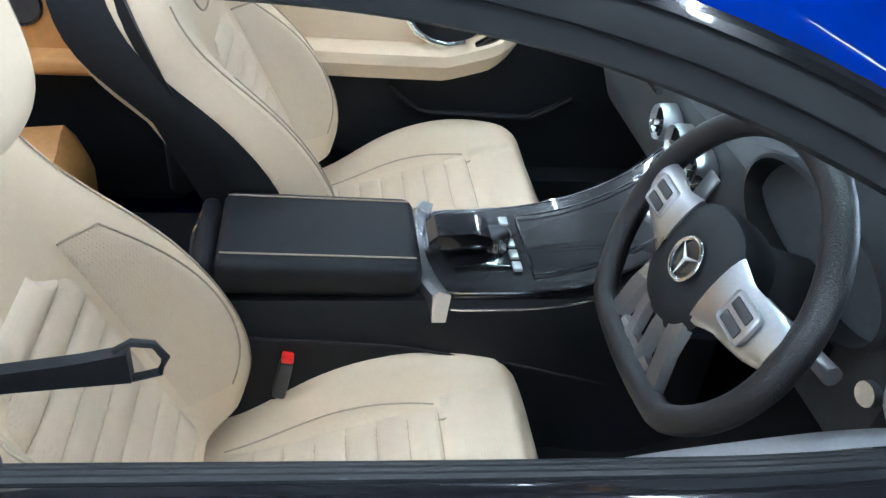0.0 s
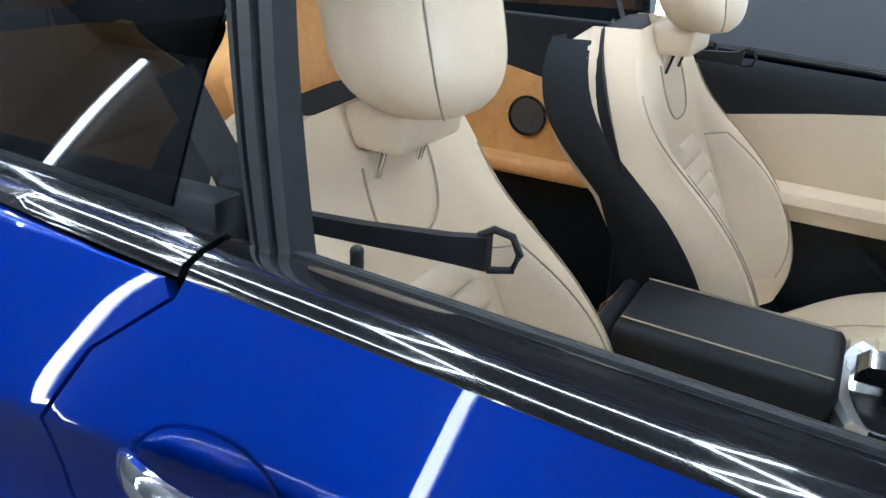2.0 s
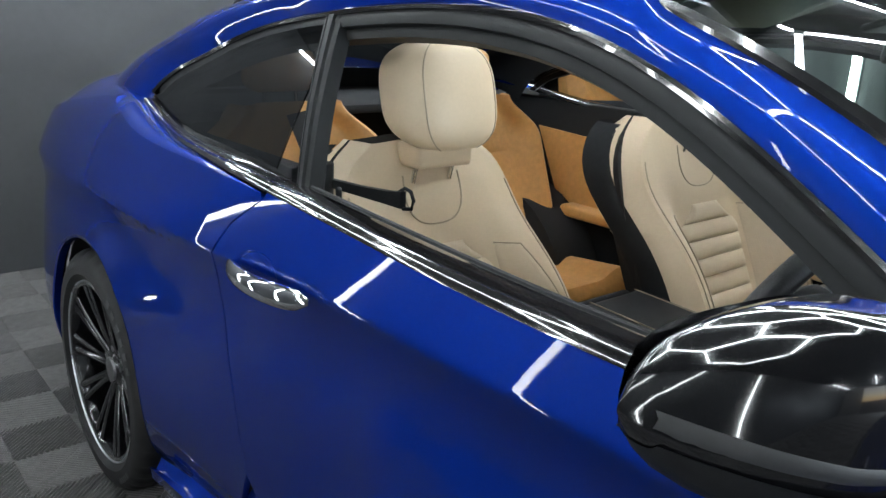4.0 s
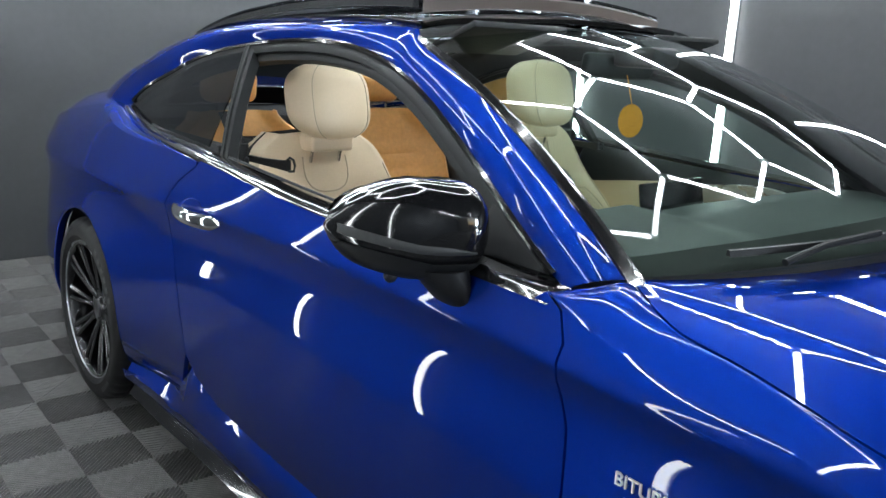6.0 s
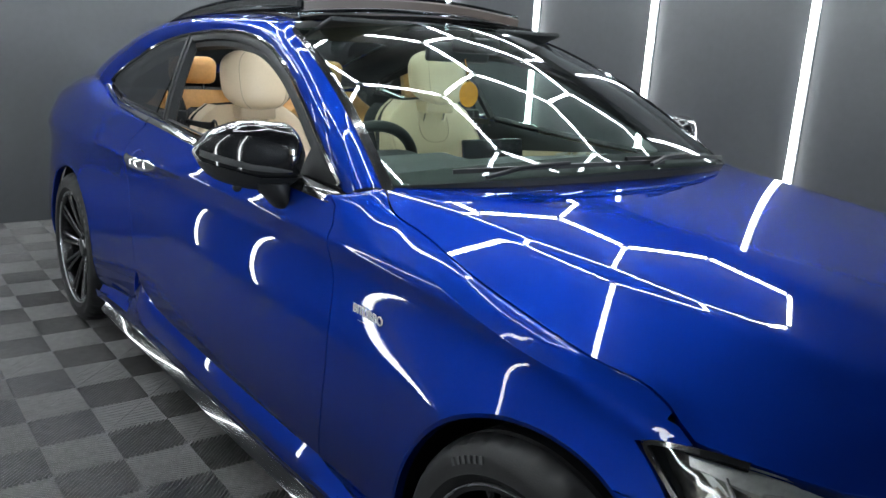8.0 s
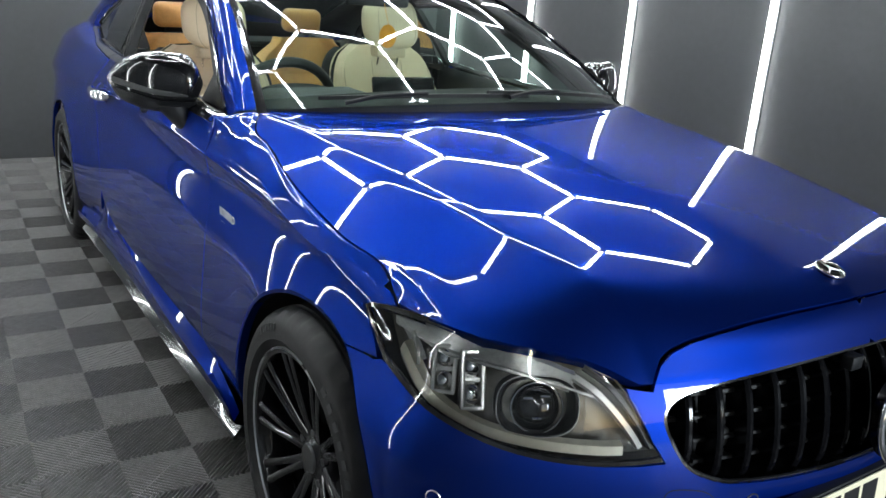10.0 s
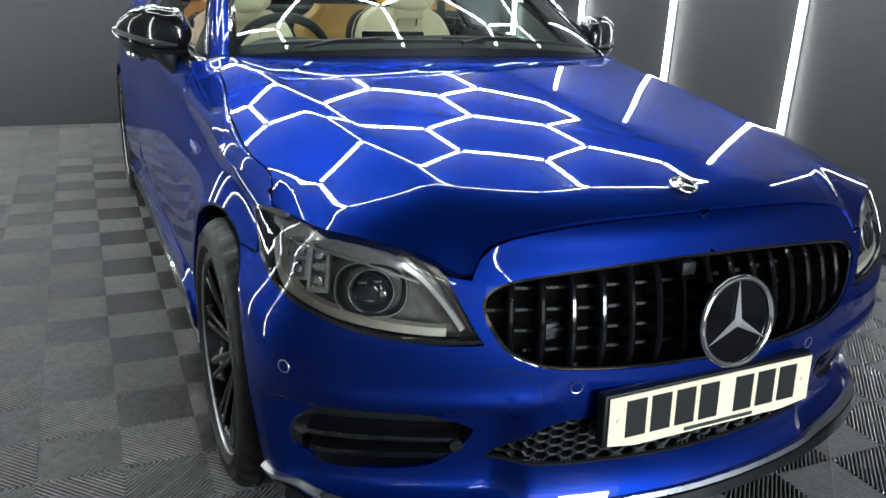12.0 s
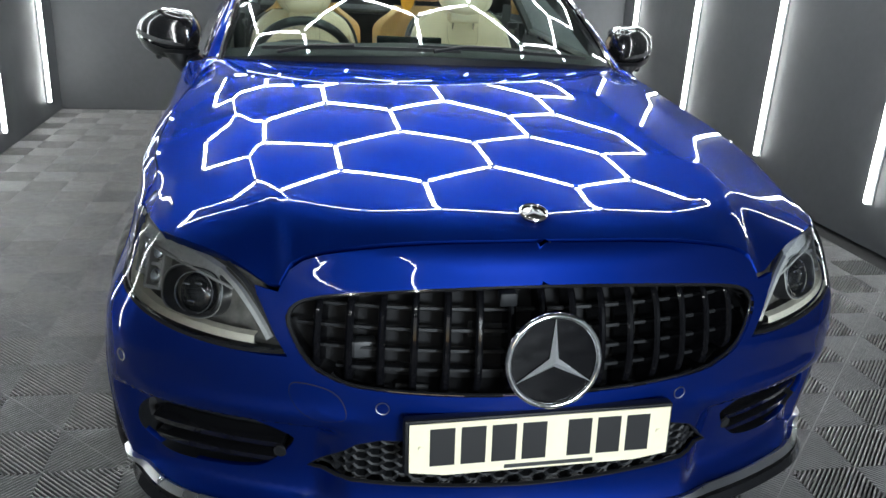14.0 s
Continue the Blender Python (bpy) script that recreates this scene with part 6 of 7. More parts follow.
# floor, tunnel and sills
bm = bmesh.new()
rows = []
for y in np.linspace(-0.70, 0.70, 29):
    hump = 0.12 * (1 - smooth01(abs(y), 0.12, 0.24))
    rows.append([(x, y, 0.205 + hump + lin(x, (-3.1, -2.5, -2.2, -1.2, -0.95, -0.76), (0.16, 0.10, 0.0, 0.0, 0.08, 0.36))) for x in np.linspace(-3.1, -0.76, 40)])
loft(bm, rows, False)
part("carpet", bm, CARPET, car, "black cabin carpet")
for s in (-1, 1):
    bm = bmesh.new()
    rows = [[(x, s * 0.66, 0.21), (x, s * 0.665, 0.345), (x, s * 0.70, 0.365), (x, s * 0.79, 0.36), (x, s * 0.80, 0.30)] for x in np.linspace(-2.0, -0.75, 12)]
    loft(bm, rows, False)
    part("sill", bm, DASH, car)

# centre console
con = thing("centre_console", "black centre console with armrest and dark carbon-look trim", "console")
bm = bmesh.new()
rows = []
for x, hw, zt in ((-1.92, 0.105, 0.56), (-1.88, 0.115, 0.585), (-1.60, 0.125, 0.59), (-1.52, 0.13, 0.595), (-1.30, 0.14, 0.605), (-1.17, 0.15, 0.66), (-1.06, 0.15, 0.75)):
    rows.append([(x, -hw - 0.03, 0.22), (x, -hw - 0.012, zt - 0.10), (x, -hw, zt - 0.02), (x, -hw + 0.012, zt), (x, hw - 0.012, zt), (x, hw, zt - 0.02), (x, hw + 0.012, zt - 0.10), (x, hw + 0.03, 0.22)])
loft(bm, rows, True)
part("console_body", bm, DASH, con)
bm = bmesh.new()
box(bm, -1.885, -1.560, -0.108, 0.108, 0.588, 0.657, 0.022, 4)
bmesh.ops.transform(bm, matrix=Matrix.Translation((-1.72, 0, 0.62)) @ Matrix.Rotation(radians(2.0), 4, "Y") @ Matrix.Translation((1.72, 0, -0.62)), verts=bm.verts[:])
lid_ob = part("armrest", bm, DASH, con, "padded black armrest lid")
for s in (-1, 1):
    bm = bmesh.new()
    tube(bm, [(-1.875 + 0.305 * t, s * 0.082, 0.664 - 0.011 * t) for t in np.linspace(0, 1, 8)], 0.0015, 5)
    part("armrest_seam", bm, SEAM, lid_ob)
bm = bmesh.new()
box(bm, -1.92, -1.888, -0.10, 0.10, 0.55, 0.652, 0.015, 3)
part("rear_vent_panel", bm, DASH, con)
bm = bmesh.new()
tube(bm, [(-1.918, -0.09, 0.625), (-1.926, 0, 0.63), (-1.918, 0.09, 0.625)], 0.006, 8)
part("vent_trim", bm, CHROME, con)
# trim deck rising to the dashboard
DECK = lambda x: Spline((-1.56, -1.45, -1.32, -1.22, -1.15, -1.085), (0.605, 0.608, 0.622, 0.66, 0.71, 0.785))(x)
DHW = lambda x: lin(x, (-1.56, -1.50, -1.30, -1.18, -1.085), (0.105, 0.118, 0.125, 0.118, 0.112))
panel("trim_deck", lambda x, y: (x, y, DECK(x) - 0.06 * y * y + 0.004), straight([(-1.555, -0.10), (-1.51, -0.118), (-1.30, -0.125), (-1.18, -0.118), (-1.088, -0.112), (-1.088, 0.112), (-1.18, 0.118), (-1.30, 0.125), (-1.51, 0.118), (-1.555, 0.10)], 0.03), PIANO, con, "dark carbon-look trim deck", res=0.04, flange=0.01)
for s in (-1, 1):
    bm = bmesh.new()
    tube(bm, [(x, s * DHW(x), DECK(x) + 0.003) for x in np.linspace(-1.52, -1.09, 24)], 0.0025, 6)
    part("deck_trim", bm, CHROME, con, "thin chrome edging")
bm = bmesh.new()
loft(bm, [[(x0 - 0.03 * (1 - (y / 0.13) ** 2), y, z) for x0, z in ((-1.548, 0.617), (-1.538, 0.624), (-1.518, 0.617), (-1.522, 0.56), (-1.545, 0.56))] for y in np.linspace(-0.132, 0.132, 21)], True)
part("silver_hoop", bm, SATIN, con, "satin silver hoop")
deck_at = lambda x, y: Vector((x, y, DECK(x) - 0.06 * y * y + 0.010))
bm = bmesh.new()
tube(bm, [deck_at(x, y) for x, y in straight([(-1.372, -0.085), (-1.372, 0.085), (-1.13, 0.080), (-1.13, -0.080)], 0.02)], 0.0016, 6, True)
part("deck_frame", bm, CHROME, con, "thin chrome frame line")
for s in (-1, 1):
    bm = bmesh.new()
    tube(bm, [(x, s * (DHW(x) + 0.016), DECK(x) - 0.020) for x in np.linspace(-1.515, -1.12, 24)], 0.002, 6)
    part("side_line", bm, CHROME, con, "thin chrome lower edging")
    bm = bmesh.new()
    tube(bm, [(x, s * lin(x, (-1.88, -1.60, -1.40, -1.2), (0.130, 0.1385, 0.150, 0.163)), lin(x, (-1.88, -1.60, -1.40, -1.2), (0.535, 0.515, 0.48, 0.43))) for x in np.linspace(-1.88, -1.2, 24)], 0.0025, 6)
    part("side_seam", bm, DARK_VOID, con)
# touch pad controller and rotary dial
bm = bmesh.new()
box(bm, -1.505, -1.385, -0.06, 0.06, 0.612, 0.620, 0.003)
part("control_plate", bm, BLACK_GLOSS, con)
bm = bmesh.new()
loft(bm, [[(x, y, z) for y, z in ((-0.034, 0.635), (-0.030, h), (0.030, h), (0.034, 0.635))] for x, h in ((-1.545, 0.645), (-1.53, 0.660), (-1.47, 0.664), (-1.44, 0.656), (-1.435, 0.642))], True)
part("palm_rest", bm, BLACK_GLOSS, con, "gloss black palm-rest controller")
part("dial", cyl(bmesh.new(), 0.026, 0.024, (-1.425, 0, 0.616), (-1.425, 0, 0.646), 28), CHROME, con, "chrome rotary dial")
for i in range(5):
    part("console_button", box(bmesh.new(), -1.405, -1.39, -0.075 + 0.033 * i, -0.052 + 0.033 * i, 0.618, 0.625, 0.002), SATIN, con)
for i in range(6):
    part("climate_button", box(bmesh.new(), -0.006, 0.006, -0.008, 0.008, 0, 0.006, 0.002, 2, pose(-1.162, -0.078 + 0.031 * i, 0.707, 0, -42, 0)), SATIN, con)
part("clock_panel", box(bmesh.new(), -0.02, 0.02, -0.09, 0.09, 0, 0.006, 0.004, 2, pose(-1.125, 0, 0.748, 0, -46, 0)), BLACK_GLOSS, con)

# dashboard
dash = thing("dashboard", "black soft dashboard with round silver vents and a dark screen", "dashboard")
bm = bmesh.new()
rows = []
for y in np.linspace(-0.70, 0.70, 57):
    a = abs(y)
    front = SCREEN_LOW(y * 0.95) - 0.02
    hoodz = 0.028 * (1 - smooth01(abs(y + 0.39), 0.13, 0.22))
    xb = -1.105 + 0.04 * smooth01(a, 0.5, 0.7)
    rows.append([(front, y, 0.935 - 0.03 * a), (front - 0.10, y, 0.952 - 0.02 * a), (-0.94, y, 0.966 - 0.02 * a + hoodz * 0.5), (-1.05, y, 0.957 - 0.02 * a + hoodz), (xb - 0.015, y, 0.925 - 0.02 * a + hoodz), (xb - 0.03, y, 0.89), (xb - 0.01, y, 0.82), (xb + 0.0, y, 0.74), (xb + 0.03, y, 0.66), (xb + 0.10, y, 0.58), (-0.82, y, 0.55)])
loft(bm, rows, False)
part("dash_body", bm, DASH_TOP, dash)
# trim bar
for y0, y1 in ((0.16, 0.60), (-0.60, -0.58)):
    if y0 < 0:
        continue
    bm = bmesh.new()
    loft(bm, [[(-1.135 + 0.035 * smooth01(y, 0.5, 0.7), y, 0.888 - 0.02 * (y - 0.1)), (-1.143 + 0.035 * smooth01(y, 0.5, 0.7), y, 0.875 - 0.02 * (y - 0.1)), (-1.131 + 0.035 * smooth01(y, 0.5, 0.7), y, 0.835), (-1.115, y, 0.835)] for y in np.linspace(y0, y1, 20)], True)
    part("trim_bar", bm, SATIN, dash, "satin grey trim bar")


def vent(y, x, z, r=0.05, yaw=0):
    m = pose(x, y, z, 0, 0, yaw)
    bm = bmesh.new()
    ring = [(r, 0.0), (r, -0.02), (r * 0.93, -0.030), (r * 0.84, -0.026), (r * 0.80, 0.01)]
    lathe(bm, ring, 40)
    rot = m @ Matrix.Rotation(radians(-90), 4, "Z")
    bmesh.ops.transform(bm, matrix=rot, verts=bm.verts[:])
    v = part("round_vent", bm, SATIN, dash, "round silver air vent")
    bm = bmesh.new()
    for k in range(-2, 3):
        w = r * 0.8 * math.sqrt(max(1 - (k * 0.36) ** 2, 0.05))
        box(bm, -0.022, -0.004, k * r * 0.3 - 0.0022, k * r * 0.3 + 0.0022, -w, w, 0, 1, m)
    box(bm, -0.02, -0.006, -r * 0.8, r * 0.8, -0.003, 0.003, 0, 1, m)
    part("vane", bm, BLACK_TRIM, v)
    part("vent_back", cyl(bmesh.new(), r * 0.82, r * 0.82, m @ Vector((0.012, 0, 0)), m @ Vector((0.02, 0, 0)), 24), DARK_VOID, v)
    part("vent_knob", cyl(bmesh.new(), r * 0.2, r * 0.16, m @ Vector((-0.02, 0, 0)), m @ Vector((-0.036, 0, 0)), 14), CHROME, v)


for y in (-0.075, 0.0, 0.075):
    vent(y, -1.128, 0.825, 0.032)
vent(0.62, -1.105, 0.868, 0.055, -12)
vent(-0.62, -1.105, 0.868, 0.055, 12)
# tablet screen and instrument cluster
bm = bmesh.new()
box(bm, -0.008, 0.008, -0.125, 0.125, -0.075, 0.075, 0.006, 3, pose(-1.105, 0.0, 0.930, 0, -12, 0))
scr = part("centre_screen", bm, SCREEN, dash, "dark switched-off centre screen")
bm = bmesh.new()
loft(bm, [[(x, -0.39 + w * math.copysign(abs(math.cos(t)) ** 0.7, math.cos(t)), 0.905 + h * math.sin(t)) for t in np.linspace(0, 2 * math.pi, 33)[:-1]] for x, w, h in ((-1.07, 0.15, 0.062), (-1.155, 0.165, 0.072), (-1.158, 0.158, 0.066), (-1.09, 0.145, 0.058))], True, False, False)
part("cluster_hood", bm, BLACK_TRIM, dash)
m_cl = pose(-1.09, -0.39, 0.905, 0, -14, 0)
cl = part("instrument_screen", box(bmesh.new(), -0.004, 0.004, -0.145, 0.145, -0.055, 0.055, 0.003, 2, m_cl), SCREEN, dash, "lit instrument screen")
GLOW_TEAL, GLOW_AMBER, GLOW_WHITE = glow("teal_display", (0.1, 0.55, 0.8), 0.6), glow("amber_display", (1.0, 0.55, 0.08), 0.9), glow("white_display", (0.9, 0.95, 1.0), 0.9)
for y, z, w, h, mat in ((-0.075, -0.030, 0.07, 0.006, GLOW_TEAL), (-0.06, 0.012, 0.006, 0.02, GLOW_WHITE), (-0.10, 0.02, 0.004, 0.03, GLOW_TEAL), (0.02, 0.015, 0.03, 0.0025, GLOW_AMBER), (0.02, 0.03, 0.02, 0.002, GLOW_WHITE), (0.0, -0.034, 0.13, 0.002, GLOW_AMBER), (-0.06, -0.012, 0.012, 0.003, GLOW_WHITE)):
    part("display_mark", box(bmesh.new(), -0.0058, -0.0042, y - w / 2, y + w / 2, z - h / 2, z + h / 2, 0, 1, m_cl), mat, cl)
bm = bmesh.new()
tube(bm, [m_cl @ Vector((-0.006, -0.065 + 0.042 * math.cos(t), 0.0 + 0.042 * math.sin(t))) for t in np.linspace(radians(-30), radians(210), 24)], 0.0012, 5, False, (1, 0, 0))
part("dial_arc", bm, GLOW_TEAL, cl)
# light switch block and start button beside the wheel
sw = part("switch_panel", box(bmesh.new(), -0.006, 0.006, -0.045, 0.045, -0.05, 0.05, 0.006, 2, pose(-1.105, -0.60, 0.765, 0, 8, 10)), BLACK_TRIM, dash)
part("light_switch", cyl(bmesh.new(), 0.021, 0.018, (-1.107, -0.60, 0.752), (-1.129, -0.604, 0.754), 20), SATIN, sw, "silver rotary light switch")
part("start_button", cyl(bmesh.new(), 0.016, 0.015, (-1.10, -0.535, 0.805), (-1.122, -0.537, 0.806), 20), SATIN, dash, "round silver start button")

# steering wheel
sw_m = Matrix.Translation((-1.275, -0.393, 0.875)) @ Matrix.Rotation(radians(-66), 4, "Y")
wheel_ob = thing("steering_wheel", "black leather steering wheel with silver spokes", "steering wheel")
bm = bmesh.new()
pts = []
for t in np.linspace(0, 2 * math.pi, 65)[:-1]:
    x, y = 0.182 * math.cos(t), 0.185 * math.sin(t)
    if x < -0.145:
        x = -0.145 - (x + 0.145) * -0.25
    pts.append(sw_m @ Vector((x, y, 0)))
tube(bm, pts, 0.0175, 16, True, tuple(sw_m.to_3x3() @ Vector((0, 0, 1))))
part("rim", bm, material("black_perforated_leather", (0.010, 0.010, 0.011), 0.36, grain=0.25, scale=300, bump=0.5, bump_scale=500), wheel_ob, "black perforated leather rim")
bm = bmesh.new()
loft(bm, [[sw_m @ Vector((0.072 * k * math.cos(t) - (0.012 if math.cos(t) < 0 else 0), 0.078 * k * math.copysign(abs(math.sin(t)) ** 0.8, math.sin(t)), z)) for t in np.linspace(0, 2 * math.pi, 37)[:-1]] for k, z in ((0.9, -0.04), (1.0, -0.005), (0.97, 0.012), (0.85, 0.020), (0.4, 0.024))])
hub = part("airbag_cover", bm, DASH, wheel_ob)
star_badge(0.026, 0.003, BLACK_GLOSS, wheel_ob, sw_m @ Matrix.Translation((0.0, 0, 0.026)) @ Matrix.Rotation(radians(-90), 4, "Y"), "hub_badge", "small ringed badge")
for s in (-1, 1):
    # side pod: a rounded silver wing from hub to rim, carrying a dark button block
    bm = bmesh.new()
    rows = []
    for t in np.linspace(0, 1, 10):
        y = 0.058 + 0.112 * t
        xc, hw = 0.004 + 0.016 * t, lin(t, (0, 0.3, 0.75, 1), (0.050, 0.036, 0.034, 0.026))
        z = lin(t, (0, 0.5, 1), (0.014, 0.012, 0.002))
        rows.append([sw_m @ Vector((xc + hw * math.cos(a), s * y, z + (0.011 * math.sin(a) if math.sin(a) > 0 else 0.016 * math.sin(a)))) for a in np.linspace(0, 2 * math.pi, 17)[:-1]])
    loft(bm, rows)
    pod = part("spoke", bm, SATIN, wheel_ob, "silver spoke with buttons")
    part("button_block", box(bmesh.new(), -0.020, 0.022, -0.026, 0.026, 0.020, 0.026, 0.006, 3, sw_m @ Matrix.Translation((0.014, s * 0.118, 0))), SATIN, pod)
    for q in range(2):
        part("wheel_button", box(bmesh.new(), -0.0065, 0.0065, -0.018, 0.018, 0.025, 0.0285, 0.002, 2, sw_m @ Matrix.Translation((0.024 - 0.019 * q, s * 0.118, 0))), PLASTIC_GREY, pod)
    # two-limbed lower spoke down to the rim
    for y0, y1, w in ((0.020, 0.020, 0.010), (0.048, 0.072, 0.017)):
        bm = bmesh.new()
        loft(bm, [[sw_m @ Vector((x, s * (y0 + (y1 - y0) * t) + d * w, z + h)) for d, h in ((-1, -0.006), (-0.75, 0.007), (0.75, 0.007), (1, -0.006))] for t, x, z in ((0, -0.050, 0.012), (0.35, -0.085, 0.010), (0.7, -0.120, 0.002), (1, -0.150, -0.004))])
        part("lower_spoke", bm, SATIN, wheel_ob, "silver lower spoke")
    part("shift_paddle", box(bmesh.new(), -0.012, 0.055, -0.014, 0.014, -0.003, 0.003, 0.003, 2, sw_m @ Matrix.Translation((0.01, s * 0.135, -0.035))), SATIN, wheel_ob, "silver shift paddle")
bm = bmesh.new()
loft(bm, [[sw_m @ Vector((x, y, z)) for y, z in ((-0.052, -0.012), (-0.048, 0.004), (0.048, 0.004), (0.052, -0.012))] for x, z0 in ((-0.128, 0), (-0.140, 0), (-0.152, 0))])
part("lower_bridge", bm, SATIN, wheel_ob, "silver bridge across the lower rim")
part("column", cyl(bmesh.new(), 0.05, 0.065, sw_m @ Vector((0, 0, -0.03)), sw_m @ Vector((0, 0, -0.20)), 20), BLACK_TRIM, wheel_ob)
part("stalk", cyl(bmesh.new(), 0.008, 0.011, sw_m @ Vector((0.01, -0.05, -0.06)), sw_m @ Vector((0.03, -0.19, -0.05)), 12), SATIN, wheel_ob, "silver-tipped column stalk")

# door trims (both doors) and rear side trims
for s in (-1, 1):
    door_in = thing("door_trim", "cream and black door trim with silver speaker trim", "door trim", "door trims")
    ins = lambda x, z: s * lin(z, (0.30, 0.55, 0.72, 0.86, 0.95), (0.70, 0.712, 0.715, 0.712, 0.695))
    bm = bmesh.new()
    rows = []
    for x in np.linspace(-0.86, -2.0, 40):
        rows.append([(x, s * 0.74, BELT(x) - 0.022), (x, s * 0.726, BELT(x) - 0.014), (x, s * 0.712, BELT(x) - 0.030), (x, s * 0.70, BELT(x) - 0.07), (x, s * 0.695, lin(x, (-2.0, -0.86), (0.80, 0.86))), (x, s * 0.712, 0.60), (x, s * 0.70, 0.34), (x, s * 0.76, 0.33)])
    loft(bm, rows, False)
    part("trim_shell", bm, DASH, door_in, "black door trim shell")

    def cream(u, v):
        x = -1.98 + 0.80 * u
        top = lin(x, (-1.98, -1.7, -1.48, -1.30, -1.18), (0.818, 0.862, 0.888, 0.885, 0.86))
        low = lin(x, (-1.98, -1.45, -1.30, -1.18), (0.665, 0.66, 0.70, 0.79))
        z = low + (top - low) * v
        return (x, s * (0.694 - 0.010 * math.sin(math.pi * v)), z)
    pad("cream_panel", cream, CREAM, door_in, 30, 12, 0.02 * 1, "cream leather door panel", out=-s)
    bm = bmesh.new()
    rows = []
    for x in np.linspace(-1.99, -1.25, 36):
        t = (x + 1.99) / 0.74
        d = 0.055 * smooth01(t, 0.0, 0.25) + 0.02
        zt = lin(t, (0, 0.5, 0.75, 0.9, 1.0), (0.70, 0.692, 0.690, 0.722, 0.762))
        k = math.sqrt(max(1 - max(0, (t - 0.86) / 0.14) ** 2, 0.03))
        rows.append([(x, s * 0.70, zt + 0.012), (x, s * (0.70 - d * k), zt + 0.004), (x, s * (0.695 - d * k), zt - 0.02), (x, s * (0.70 - d * 0.8 * k), zt - 0.06 * k), (x, s * 0.705, zt - 0.075 * k)])
    loft(bm, rows, True)
    part("armrest", bm, CREAM, door_in, "padded cream door armrest")
    # silver wing-shaped speaker trim
    wing = curve2([(-1.14, 0.900), (-1.24, 0.914), (-1.37, 0.902), (-1.485, 0.880), (-1.46, 0.845), (-1.40, 0.808), (-1.32, 0.792), (-1.24, 0.792), (-1.17, 0.82), (-1.12, 0.868)], 72, True)
    panel("silver_wing", lambda x, z: (x, s * (0.676 + 0.0 * x), z), wing, SATIN, door_in, "brushed silver trim wing", res=0.03, flange=0.02, side=s if s < 0 else 1)
    part("wing_speaker", cyl(bmesh.new(), 0.037, 0.035, (-1.222, s * 0.678, 0.856), (-1.222, s * 0.664, 0.856), 28), CHROME, door_in, "round metal speaker")
    bm = bmesh.new()
    cup = curve2([(-1.527, 0.768), (-1.45, 0.775), (-1.355, 0.768), (-1.34, 0.757), (-1.375, 0.722), (-1.43, 0.708), (-1.49, 0.725)], 42, True)
    extrude_poly(bm, [(x, s * 0.684, z) for x, z in cup], (0, s * -0.004, 0))
    part("handle_cup", bm, BLACK_TRIM, door_in, "dark door pull cup", smooth=False)
    bm = bmesh.new()
    tube(bm, [(-1.53, s * 0.678, 0.766), (-1.505, s * 0.668, 0.735), (-1.47, s * 0.664, 0.715), (-1.43, s * 0.666, 0.707), (-1.39, s * 0.67, 0.713)], 0.008, 10)
    part("door_pull", bm, CHROME, door_in, "chrome door pull")
    part("window_switch", box(bmesh.new(), -0.05, 0.05, -0.012, 0.012, -0.009, 0.009, 0.006, 2, pose(-1.325, s * 0.652, 0.737, 0, -32, 0)), BLACK_GLOSS, door_in, "gloss black window switch block")
    bm = bmesh.new()
    tube(bm, [(x, s * 0.690, lin(x, (-1.56, -1.48, -1.2, -1.1), (0.585, 0.525, 0.515, 0.57))) for x in np.linspace(-1.56, -1.1, 20)], 0.008, 8)
    part("pocket_edge", bm, DASH, door_in)
    # rear side trim with speakers
    rear = thing("rear_side_trim", "tan leather rear side trim with two round speakers", "side trim", "rear side trims")
    tan = [(-2.68, 0.648), (-2.17, 0.650), (-2.19, 0.80), (-2.22, 0.83), (-2.476, 0.883), (-2.80, 0.90)]
    bm = bmesh.new()
    box(bm, -3.0, -2.06, min(s * 0.70, s * 0.74), max(s * 0.70, s * 0.74), 0.25, 1.0, 0.01)
    part("backing", bm, DASH, rear)
    panel("tan_panel", lambda x, z: (x, s * 0.692, z), straight(tan, 0.04), TAN, rear, "tan leather panel", res=0.05, flange=0.012, side=s if s < 0 else 1)
    bm = bmesh.new()
    box(bm, -2.62, -2.16, min(s * 0.63, s * 0.70), max(s * 0.63, s * 0.70), 0.612, 0.655, 0.015, 3)
    part("arm_ledge", bm, TAN, rear, "tan leather arm ledge")
    for x, z, r in ((-2.360, 0.756, 0.048), (-2.279, 0.795, 0.028)):
        sp_ob = part("speaker", cyl(bmesh.new(), r, r * 0.94, (x, s * 0.692, z), (x, s * 0.682, z), 32), PLASTIC_GREY, rear, "round grey speaker grille")
        bm = bmesh.new()
        tube(bm, [(x + r * math.cos(t), s * 0.682, z + r * math.sin(t)) for t in np.linspace(0, 2 * math.pi, 33)[:-1]], 0.004, 8, True, (0, 1, 0))
        part("speaker_ring", bm, BLACK_GLOSS, sp_ob)

